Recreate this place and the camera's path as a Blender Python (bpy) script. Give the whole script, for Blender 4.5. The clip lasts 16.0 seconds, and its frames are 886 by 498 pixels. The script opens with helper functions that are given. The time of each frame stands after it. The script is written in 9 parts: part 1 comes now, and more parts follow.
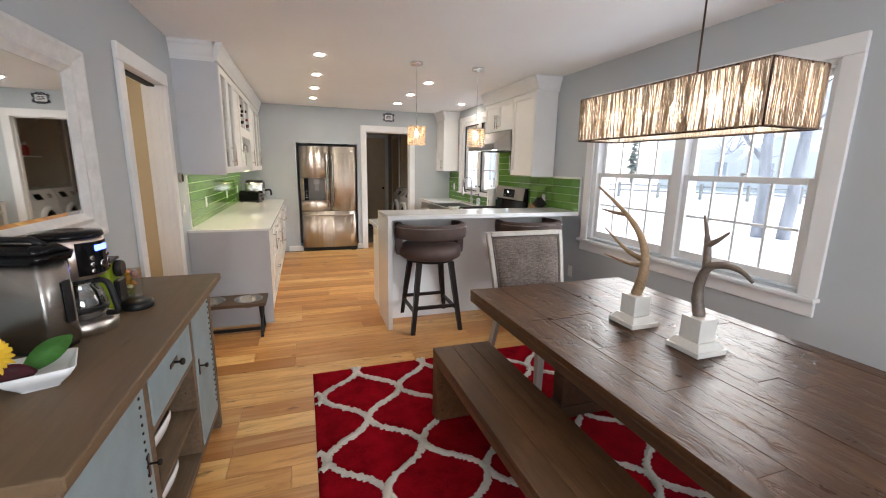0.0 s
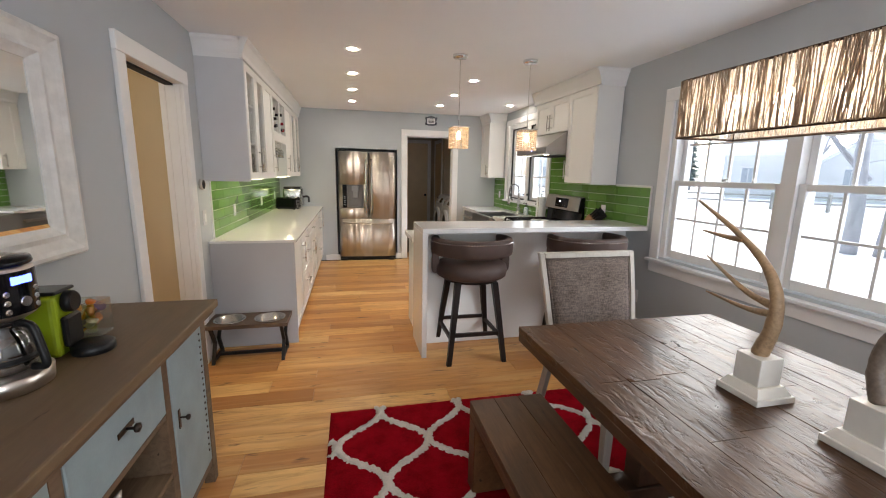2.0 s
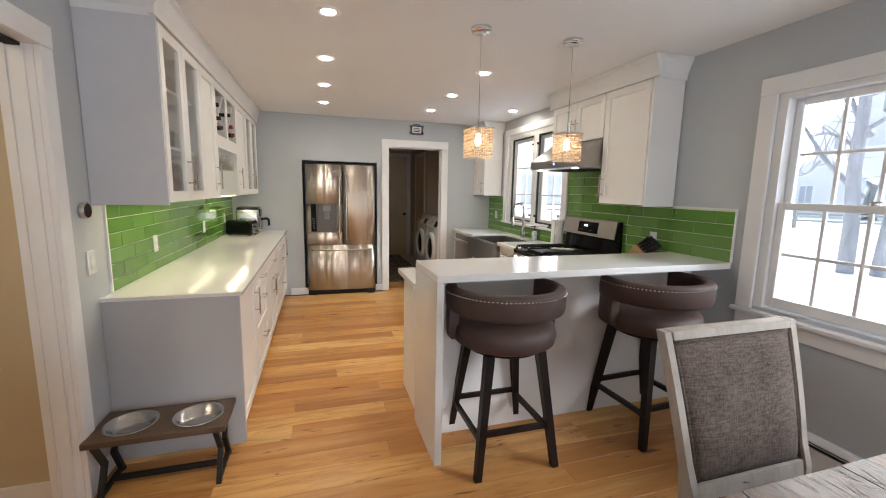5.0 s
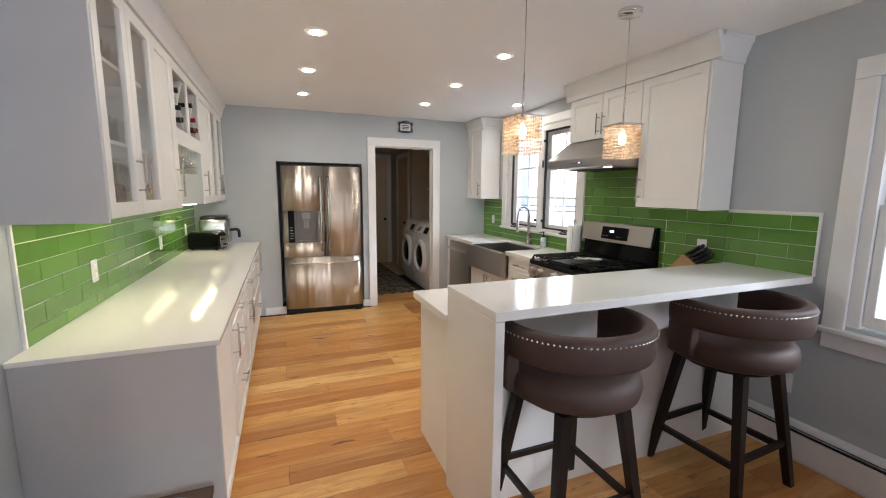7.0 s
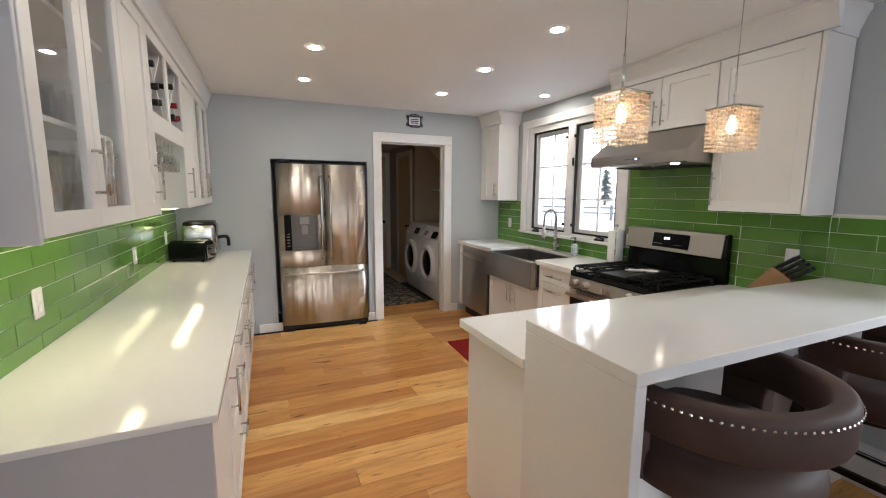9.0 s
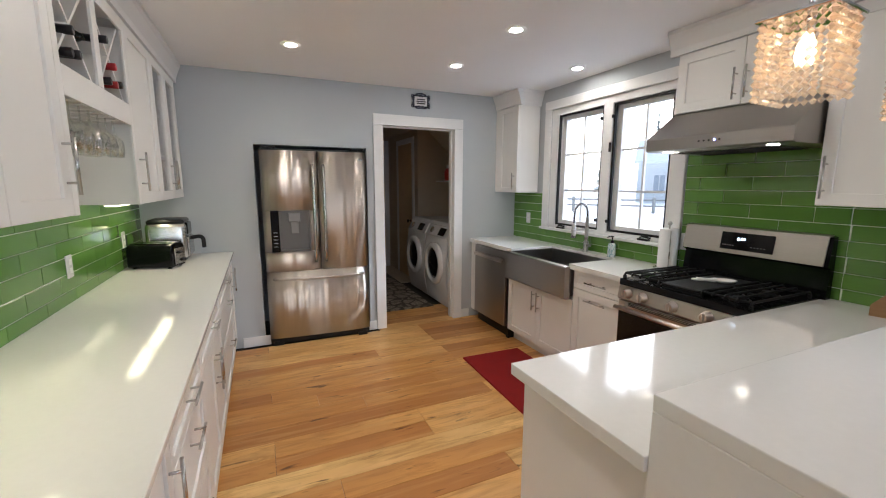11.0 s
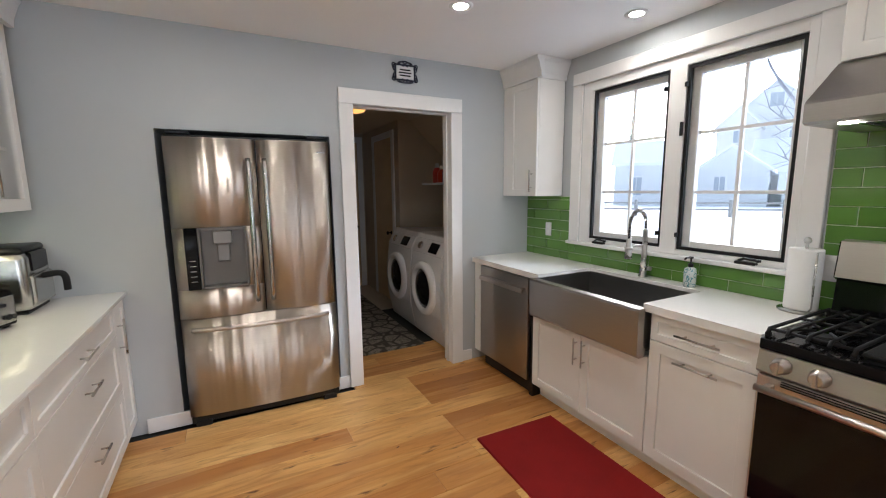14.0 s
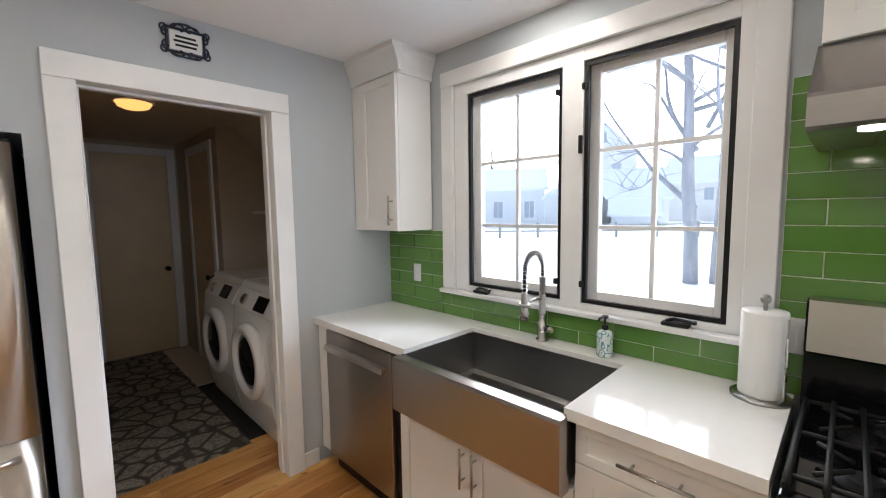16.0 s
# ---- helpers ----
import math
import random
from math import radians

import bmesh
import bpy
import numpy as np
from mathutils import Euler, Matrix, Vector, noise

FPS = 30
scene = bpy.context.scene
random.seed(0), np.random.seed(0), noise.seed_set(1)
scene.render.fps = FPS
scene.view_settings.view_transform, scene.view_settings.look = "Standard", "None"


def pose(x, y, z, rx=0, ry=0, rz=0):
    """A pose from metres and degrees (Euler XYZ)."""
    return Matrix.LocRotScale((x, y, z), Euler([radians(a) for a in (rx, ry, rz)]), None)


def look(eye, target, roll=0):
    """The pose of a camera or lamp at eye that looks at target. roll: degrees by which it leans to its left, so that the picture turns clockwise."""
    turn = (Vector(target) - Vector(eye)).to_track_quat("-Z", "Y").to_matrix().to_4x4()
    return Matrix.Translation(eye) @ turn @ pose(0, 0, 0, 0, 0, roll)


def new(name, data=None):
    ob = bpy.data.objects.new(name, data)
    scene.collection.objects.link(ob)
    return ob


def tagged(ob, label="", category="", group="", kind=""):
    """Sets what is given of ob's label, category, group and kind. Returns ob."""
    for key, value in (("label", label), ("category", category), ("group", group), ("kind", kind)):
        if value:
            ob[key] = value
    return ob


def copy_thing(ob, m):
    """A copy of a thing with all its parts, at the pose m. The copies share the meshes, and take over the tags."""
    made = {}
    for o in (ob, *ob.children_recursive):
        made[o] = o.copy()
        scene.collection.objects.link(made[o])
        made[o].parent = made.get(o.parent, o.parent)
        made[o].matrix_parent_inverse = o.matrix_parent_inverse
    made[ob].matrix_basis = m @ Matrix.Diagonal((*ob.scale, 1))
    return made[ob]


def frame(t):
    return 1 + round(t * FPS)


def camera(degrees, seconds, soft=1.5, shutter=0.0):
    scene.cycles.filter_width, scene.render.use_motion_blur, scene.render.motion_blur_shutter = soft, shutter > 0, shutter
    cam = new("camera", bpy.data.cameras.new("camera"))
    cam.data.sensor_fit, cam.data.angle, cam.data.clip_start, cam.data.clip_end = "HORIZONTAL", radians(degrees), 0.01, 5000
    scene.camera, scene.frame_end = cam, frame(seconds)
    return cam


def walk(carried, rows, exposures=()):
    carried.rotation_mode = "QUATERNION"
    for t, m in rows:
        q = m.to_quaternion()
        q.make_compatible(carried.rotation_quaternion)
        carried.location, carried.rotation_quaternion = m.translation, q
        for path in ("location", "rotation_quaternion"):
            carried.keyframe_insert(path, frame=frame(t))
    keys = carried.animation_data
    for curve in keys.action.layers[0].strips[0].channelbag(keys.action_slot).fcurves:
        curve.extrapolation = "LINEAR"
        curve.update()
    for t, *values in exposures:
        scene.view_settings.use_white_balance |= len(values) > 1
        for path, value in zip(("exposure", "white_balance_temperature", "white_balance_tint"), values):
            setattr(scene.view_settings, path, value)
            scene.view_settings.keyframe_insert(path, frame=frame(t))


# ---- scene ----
cam = camera(94.8, 16.0, soft=1.1)
PATH = [
    (0, (0.042, 0.009, 1.488), (0.677, 1.864, 1.097), 1.0),
    (0.5, (0.09, 0.139, 1.49), (0.666, 2.016, 1.111), 0.9),
    (1, (0.177, 0.251, 1.499), (0.691, 2.148, 1.126), 0.9),
    (1.5, (0.219, 0.331, 1.498), (0.684, 2.241, 1.126), 1.0),
    (2, (0.2, 0.473, 1.489), (0.633, 2.391, 1.123), 1.1),
    (2.5, (0.145, 0.682, 1.51), (0.573, 2.603, 1.153), 1.1),
    (3, (0.13, 0.853, 1.51), (0.568, 2.774, 1.166), 1.2),
    (3.5, (0.162, 1.044, 1.513), (0.623, 2.962, 1.186), 1.2),
    (4, (0.201, 1.245, 1.508), (0.694, 3.158, 1.196), 1.1),
    (4.2, (0.205, 1.308, 1.498), (0.716, 3.218, 1.196), 1.2),
    (6.5, (0.015, 2.09, 1.515), (0.706, 3.946, 1.231), 0.3),
    (7, (-0.004, 2.226, 1.514), (0.723, 4.068, 1.237), 0.4),
    (7.5, (-0.072, 2.39, 1.518), (0.686, 4.221, 1.251), 0.3),
    (8, (-0.138, 2.534, 1.522), (0.643, 4.356, 1.259), 0.3),
    (8.5, (-0.152, 2.666, 1.512), (0.639, 4.484, 1.244), 0.3),
    (9, (-0.114, 2.833, 1.518), (0.675, 4.65, 1.244), 0.3),
    (9.2, (-0.09, 2.894, 1.523), (0.697, 4.712, 1.243), 0.5),
    (11.5, (0.022, 3.633, 1.51), (0.834, 5.432, 1.192), 0.1),
    (12, (0.101, 3.817, 1.519), (0.91, 5.617, 1.194), 0.1),
    (12.5, (0.145, 3.979, 1.507), (0.954, 5.778, 1.178), 0.0),
    (13, (0.171, 4.16, 1.494), (0.99, 5.956, 1.168), -0.1),
    (13.5, (0.212, 4.388, 1.504), (1.066, 6.169, 1.191), -0.4),
    (14, (0.315, 4.565, 1.488), (1.228, 6.321, 1.2), -0.6),
    (14.5, (0.453, 4.768, 1.51), (1.476, 6.465, 1.239), -0.8),
    (15, (0.611, 4.917, 1.512), (1.751, 6.543, 1.269), -0.9),
    (15.5, (0.793, 5.079, 1.523), (2.063, 6.609, 1.31), -0.9),
    (16, (0.971, 5.248, 1.54), (2.381, 6.654, 1.357), -0.8),
]
walk(cam, [(t, look(eye, target, roll)) for t, eye, target, roll in PATH], exposures=[(0.0, 2.37, 6200, 10), (2.5, 2.2, 6350, 10), (4.2, 2.22, 6350, 10), (6.5, 2.26, 6000, 10), (9.0, 2.08, 6020, 10), (12.0, 2.0, 5720, 10), (14.5, 2.12, 5800, 10), (16.0, 2.12, 5830, 10)])

# ---- light ----
world = bpy.data.worlds.new("winter_sky")
scene.world = world
world.use_nodes = True
wn = world.node_tree.nodes
sky = wn.new("ShaderNodeTexSky")
sky.sky_type = "NISHITA"
sky.sun_disc = False
sky.sun_elevation = radians(28)
sky.sun_rotation = radians(60)
sky.air_density, sky.dust_density, sky.ozone_density = 1.0, 4.0, 1.0
soft_cloud = wn.new("ShaderNodeHueSaturation")
soft_cloud.inputs["Saturation"].default_value = 0.45
world.node_tree.links.new(sky.outputs[0], soft_cloud.inputs["Color"])
world.node_tree.links.new(soft_cloud.outputs[0], wn["Background"].inputs[0])
wn["Background"].inputs[1].default_value = 0.11

sun_data = bpy.data.lights.new("sun", "SUN")
sun_data.energy, sun_data.angle, sun_data.color = 1.0, radians(25), (0.94, 0.97, 1.0)
sun_lamp = new("sun", sun_data)
sun_lamp.matrix_basis = look((20, -10, 14), (0, 4, 0))

# added area lamp for daylight through an unseen, made-up window in the end wall
fill_data = bpy.data.lights.new("end_wall_fill_light", "AREA")
fill_data.shape, fill_data.size, fill_data.size_y = "RECTANGLE", 2.3, 1.25
fill_data.energy, fill_data.color = 14.0, (0.93, 0.97, 1.0)
fill_lamp = new("end_wall_fill_light", fill_data)
fill_lamp.matrix_basis = look((0.9, -2.62, 1.43), (0.9, 2.0, 1.1))

LAMP = 0.38          # strength of the recessed lights
BULB = 0.6          # strength of the bulbs


# ---- mesh helpers ----
FRAME = {}


def box(bm, x0, x1, y0, y1, z0, z1, bevel=0.0, seg=1):
    pts = [(x, y, z) for x in (x0, x1) for y in (y0, y1) for z in (z0, z1)]
    v = [bm.verts.new(p) for p in pts]
    faces = [bm.faces.new([v[i] for i in q]) for q in ((0, 1, 3, 2), (4, 6, 7, 5), (0, 4, 5, 1), (2, 3, 7, 6), (0, 2, 6, 4), (1, 5, 7, 3))]
    if bevel > 0:
        edges = list({e for f in faces for e in f.edges})
        out = bmesh.ops.bevel(bm, geom=edges, offset=bevel, segments=seg, profile=0.5, affect="EDGES", clamp_overlap=True)
    return v


def frustum(bm, lo, hi, z0, z1):
    """A block between two upright rectangles given as x0, x1, y0, y1."""
    v = [bm.verts.new((x, y, z)) for (x0, x1, y0, y1), z in ((lo, z0), (hi, z1)) for x, y in ((x0, y0), (x1, y0), (x1, y1), (x0, y1))]
    for q in ((3, 2, 1, 0), (4, 5, 6, 7), (0, 1, 5, 4), (1, 2, 6, 5), (2, 3, 7, 6), (3, 0, 4, 7)):
        bm.faces.new([v[i] for i in q])


def prism(bm, profile, axis, a, b):
    """A profile of (u, v) drawn along an axis from a to b: x has (y, z), y has (x, z), z has (x, y)."""
    def at(u, v, w):
        return {"x": (w, u, v), "y": (u, w, v), "z": (u, v, w)}[axis]
    lo = [bm.verts.new(at(u, v, a)) for u, v in profile]
    hi = [bm.verts.new(at(u, v, b)) for u, v in profile]
    n = len(profile)
    bm.faces.new(lo)
    bm.faces.new(list(reversed(hi)))
    for i in range(n):
        bm.faces.new([lo[i], hi[i], hi[(i + 1) % n], lo[(i + 1) % n]])


def tube(bm, pts, radii, seg=8, cap=True):
    """A round bar along points; one radius or one a point."""
    pts = [Vector(p) for p in pts]
    if not isinstance(radii, (list, tuple)):
        radii = [radii] * len(pts)
    rings, side = [], None
    for i, p in enumerate(pts):
        way = (pts[min(i + 1, len(pts) - 1)] - pts[max(i - 1, 0)]).normalized()
        if side is None:
            side = way.orthogonal().normalized()
        side = (side - way * side.dot(way)).normalized()
        other = way.cross(side)
        rings.append([bm.verts.new(p + radii[i] * (math.cos(2 * math.pi * k / seg) * side + math.sin(2 * math.pi * k / seg) * other)) for k in range(seg)])
    for a, b in zip(rings, rings[1:]):
        for k in range(seg):
            f = bm.faces.new([a[k], a[(k + 1) % seg], b[(k + 1) % seg], b[k]])
            f.smooth = True
    if cap:
        bm.faces.new(list(reversed(rings[0])))
        bm.faces.new(rings[-1])


def lathe(bm, profile, at=(0, 0, 0), seg=24, axis="z", smooth=True):
    """A turned shape from (radius, height) steps."""
    rings = []
    for r, h in profile:
        ring = []
        for k in range(seg):
            c, s = r * math.cos(2 * math.pi * k / seg), r * math.sin(2 * math.pi * k / seg)
            p = {"z": (c, s, h), "x": (h, c, s), "y": (s, h, c)}[axis]
            ring.append(bm.verts.new(Vector(p) + Vector(at)))
        rings.append(ring)
    for a, b in zip(rings, rings[1:]):
        for k in range(seg):
            f = bm.faces.new([a[k], a[(k + 1) % seg], b[(k + 1) % seg], b[k]])
            f.smooth = smooth
    if profile[0][0] > 1e-4:
        bm.faces.new(list(reversed(rings[0])))
    if profile[-1][0] > 1e-4:
        bm.faces.new(rings[-1])


def leg(bm, lo, hi, w0, w1):
    """A square bar from lo to hi, w0 wide below and w1 above."""
    v = []
    for (x, y, z), w in ((lo, w0), (hi, w1)):
        v += [bm.verts.new((x + a * w / 2, y + b * w / 2, z)) for a, b in ((-1, -1), (1, -1), (1, 1), (-1, 1))]
    for q in ((3, 2, 1, 0), (4, 5, 6, 7), (0, 1, 5, 4), (1, 2, 6, 5), (2, 3, 7, 6), (3, 0, 4, 7)):
        bm.faces.new([v[i] for i in q])


def thing(name, at=(0, 0, 0), label="", category="", group="", kind="", local=False, rz=0.0):
    """An empty at a thing's base. Its parts are given in world places, or in its own where local."""
    ob = new(name)
    ob.empty_display_size = 0.1
    ob.matrix_basis = pose(*at, 0, 0, rz)
    FRAME[ob.name] = Matrix() if local else pose(*at, 0, 0, rz).inverted()
    return tagged(ob, label, category, group, kind)


def part(name, bm, material, parent=None, label="", smooth=False):
    """Links a bmesh as one mesh object, under a thing or a part."""
    if parent is not None:
        bm.transform(FRAME[parent.name])
    bmesh.ops.recalc_face_normals(bm, faces=bm.faces)
    mesh = bpy.data.meshes.new(name)
    if smooth:
        for f in bm.faces:
            f.smooth = True
    bm.to_mesh(mesh)
    bm.free()
    mesh.materials.append(material)
    ob = new(name, mesh)
    if parent is not None:
        ob.parent = parent
        FRAME[ob.name] = FRAME[parent.name]
    if label:
        ob["label"] = label
    return ob


def boxpart(name, material, parent, x0, x1, y0, y1, z0, z1, bevel=0.0, label="", seg=1):
    bm = bmesh.new()
    box(bm, x0, x1, y0, y1, z0, z1, bevel, seg)
    return part(name, bm, material, parent, label)


def shell(name, material, boxes, label, kind="structure", category="", bevel=0.0):
    """A piece of the setting, one mesh of boxes that only touch."""
    bm = bmesh.new()
    for b in boxes:
        box(bm, *b, bevel)
    return tagged(part(name, bm, material), label, category or name.split("_")[0], kind=kind)


# ---- materials ----
def nodes_of(name):
    m = bpy.data.materials.new(name)
    m.use_nodes = True
    nt = m.node_tree
    return m, nt, nt.nodes["Principled BSDF"]


def coords(nt, scale=(1, 1, 1), random_shift=False):
    tc = nt.nodes.new("ShaderNodeTexCoord")
    mp = nt.nodes.new("ShaderNodeMapping")
    mp.inputs["Scale"].default_value = scale
    nt.links.new(tc.outputs["Object"], mp.inputs["Vector"])
    if random_shift:
        info = nt.nodes.new("ShaderNodeObjectInfo")
        mul = nt.nodes.new("ShaderNodeVectorMath")
        mul.operation = "SCALE"
        mul.inputs[0].default_value = (37.0, 19.0, 11.0)
        nt.links.new(info.outputs["Random"], mul.inputs["Scale"])
        nt.links.new(mul.outputs[0], mp.inputs["Location"])
    return mp.outputs["Vector"]


def noise_of(nt, vec, scale, detail=4.0, rough=0.55, distort=0.0):
    n = nt.nodes.new("ShaderNodeTexNoise")
    n.inputs["Scale"].default_value = scale
    n.inputs["Detail"].default_value = detail
    n.inputs["Roughness"].default_value = rough
    n.inputs["Distortion"].default_value = distort
    nt.links.new(vec, n.inputs["Vector"])
    return n.outputs["Fac"]


def ramp_of(nt, fac, stops):
    r = nt.nodes.new("ShaderNodeValToRGB")
    el = r.color_ramp.elements
    while len(el) < len(stops):
        el.new(0.5)
    for e, (p, c) in zip(el, stops):
        e.position, e.color = p, (*c, 1) if len(c) == 3 else c
    nt.links.new(fac, r.inputs["Fac"])
    return r.outputs["Color"]


def mix_of(nt, fac, a, b, mode="MIX"):
    m = nt.nodes.new("ShaderNodeMix")
    m.data_type, m.blend_type = "RGBA", mode
    for sock, val in ((m.inputs[0], fac), (m.inputs[6], a), (m.inputs[7], b)):
        if isinstance(val, (int, float)):
            sock.default_value = val
        elif isinstance(val, tuple):
            sock.default_value = (*val, 1)
        else:
            nt.links.new(val, sock)
    return m.outputs[2]


def bump_of(nt, height, bsdf, strength, distance=0.002):
    b = nt.nodes.new("ShaderNodeBump")
    b.inputs["Strength"].default_value = strength
    b.inputs["Distance"].default_value = distance
    nt.links.new(height, b.inputs["Height"])
    nt.links.new(b.outputs["Normal"], bsdf.inputs["Normal"])


def pbr(name, color, rough=0.5, metal=0.0, var=0.08, scale=3.0, bump=0.1, bscale=150.0, stretch=(1, 1, 1), coat=0.0, rvar=0.08, spec=0.5):
    """A plain surface with slow stains, fine grain and uneven gloss."""
    m, nt, bsdf = nodes_of(name)
    vec = coords(nt, stretch)
    slow, fine = noise_of(nt, vec, scale), noise_of(nt, vec, bscale, 3.0)
    dark = tuple(max(0.0, c * (1 - var)) for c in color)
    light = tuple(min(1.0, c * (1 + var)) for c in color)
    base = ramp_of(nt, slow, [(0.3, dark), (0.7, light)])
    base = mix_of(nt, var, base, ramp_of(nt, fine, [(0.3, dark), (0.7, light)]))
    nt.links.new(base, bsdf.inputs["Base Color"])
    r = nt.nodes.new("ShaderNodeMapRange")
    r.inputs["To Min"].default_value, r.inputs["To Max"].default_value = max(0.02, rough - rvar), min(1.0, rough + rvar)
    nt.links.new(slow, r.inputs["Value"])
    nt.links.new(r.outputs[0], bsdf.inputs["Roughness"])
    bsdf.inputs["Metallic"].default_value = metal
    bsdf.inputs["Specular IOR Level"].default_value = spec
    bsdf.inputs["Coat Weight"].default_value = coat
    if bump:
        bump_of(nt, fine, bsdf, bump, 0.001)
    return m


def glow(name, color, strength):
    m, nt, bsdf = nodes_of(name)
    bsdf.inputs["Base Color"].default_value = (*color, 1)
    bsdf.inputs["Emission Color"].default_value = (*color, 1)
    bsdf.inputs["Emission Strength"].default_value = strength
    return m


def clear(name, tint=(1, 1, 1), gloss=0.12, rough=0.02):
    """Thin clear glass: lets light straight through, with a weak gloss."""
    m = bpy.data.materials.new(name)
    m.use_nodes = True
    nt = m.node_tree
    nt.nodes.remove(nt.nodes["Principled BSDF"])
    t, g, mix = nt.nodes.new("ShaderNodeBsdfTransparent"), nt.nodes.new("ShaderNodeBsdfGlossy"), nt.nodes.new("ShaderNodeMixShader")
    lw = nt.nodes.new("ShaderNodeLayerWeight")
    lw.inputs["Blend"].default_value = 0.5
    fr = nt.nodes.new("ShaderNodeMath")
    fr.operation = "POWER"
    fr.inputs[1].default_value = 4.0
    nt.links.new(lw.outputs["Facing"], fr.inputs[0])
    add = nt.nodes.new("ShaderNodeMath")
    add.operation = "MULTIPLY_ADD"
    add.inputs[1].default_value, add.inputs[2].default_value = 0.6, 0.02 + gloss * 0.2
    nt.links.new(fr.outputs[0], add.inputs[0])
    t.inputs["Color"].default_value = (*tint, 1)
    g.inputs["Roughness"].default_value = rough
    nt.links.new(add.outputs[0], mix.inputs[0])
    nt.links.new(t.outputs[0], mix.inputs[1])
    nt.links.new(g.outputs[0], mix.inputs[2])
    nt.links.new(mix.outputs[0], nt.nodes["Material Output"].inputs["Surface"])
    return m


def oak_planks():
    m, nt, b = nodes_of("oak_plank")
    vec = coords(nt, (1.2, 9.0, 9.0), True)
    info = nt.nodes.new("ShaderNodeObjectInfo")
    tone = ramp_of(nt, info.outputs["Random"], [(0.0, (0.343, 0.133, 0.034)), (0.22, (0.527, 0.228, 0.061)), (0.5, (0.699, 0.356, 0.106)), (0.8, (0.813, 0.467, 0.160)), (1.0, (0.880, 0.589, 0.232))])
    grain = noise_of(nt, vec, 2.2, 8.0, 0.65, 1.2)
    col = mix_of(nt, ramp_of(nt, grain, [(0.30, (0.75, 0.75, 0.75)), (0.54, (0, 0, 0))]), tone, (0.389, 0.161, 0.041))
    streak = noise_of(nt, coords(nt, (0.5, 7.0, 4.0), True), 2.0, 4.0, 0.55, 0.6)
    col = mix_of(nt, ramp_of(nt, streak, [(0.50, (0, 0, 0)), (0.72, (0.5, 0.5, 0.5))]), col, (0.870, 0.566, 0.241))
    cloud = noise_of(nt, coords(nt, (0.8, 2.4, 2.0), True), 2.0, 3.0, 0.5)
    col = mix_of(nt, ramp_of(nt, cloud, [(0.40, (0.4, 0.4, 0.4)), (0.62, (0, 0, 0))]), col, (0.458, 0.200, 0.053))
    knot = noise_of(nt, coords(nt, (2.0, 10.0, 4.0), True), 2.2, 3.0, 0.55, 0.4)
    col = mix_of(nt, ramp_of(nt, knot, [(0.65, (0, 0, 0)), (0.74, (0.9, 0.9, 0.9))]), col, (0.12, 0.05, 0.018))
    nt.links.new(col, b.inputs["Base Color"])
    b.inputs["Roughness"].default_value = 0.33
    b.inputs["Specular IOR Level"].default_value = 0.4
    spots = noise_of(nt, coords(nt, (7.0, 16.0, 4.0), True), 1.7, 2.0, 0.5)
    dots = mix_of(nt, ramp_of(nt, spots, [(0.775, (0, 0, 0)), (0.80, (0.95, 0.95, 0.95))]), col, (0.058, 0.023, 0.010))
    nt.links.new(dots, b.inputs["Base Color"])
    bump_of(nt, grain, b, 0.08, 0.002)
    return m


def old_wood(name, light, dark, along="y", rough=0.45, per_object=True, spec=0.5):
    m, nt, b = nodes_of(name)
    st = {"x": (1.0, 12.0, 12.0), "y": (12.0, 1.0, 12.0), "z": (12.0, 12.0, 1.0)}[along]
    vec = coords(nt, st, per_object)
    g1 = noise_of(nt, vec, 2.2, 8.0, 0.7, 1.0)
    col = ramp_of(nt, g1, [(0.3, dark), (0.52, tuple((a + c) / 2 for a, c in zip(light, dark))), (0.75, light)])
    blot = noise_of(nt, coords(nt, (1, 1, 1), per_object), 4.5, 5.0, 0.6)
    col = mix_of(nt, ramp_of(nt, blot, [(0.35, (0.6, 0.6, 0.6)), (0.6, (0, 0, 0))]), col, dark)
    if per_object:
        info = nt.nodes.new("ShaderNodeObjectInfo")
        shade = ramp_of(nt, info.outputs["Random"], [(0, (0.72, 0.72, 0.72)), (1, (1.15, 1.12, 1.08))])
        col = mix_of(nt, 1.0, col, shade, "MULTIPLY")
    pits = noise_of(nt, coords(nt, (30, 8, 20) if along == "y" else (8, 30, 20), per_object), 1.5, 2.0)
    col = mix_of(nt, ramp_of(nt, pits, [(0.72, (0, 0, 0)), (0.78, (0.9, 0.9, 0.9))]), col, tuple(c * 0.25 for c in dark))
    nt.links.new(col, b.inputs["Base Color"])
    r = nt.nodes.new("ShaderNodeMapRange")
    r.inputs["To Min"].default_value, r.inputs["To Max"].default_value = rough - 0.12, rough + 0.15
    nt.links.new(blot, r.inputs["Value"])
    nt.links.new(r.outputs[0], b.inputs["Roughness"])
    b.inputs["Specular IOR Level"].default_value = spec
    bump_of(nt, g1, b, 0.35, 0.003)
    return m


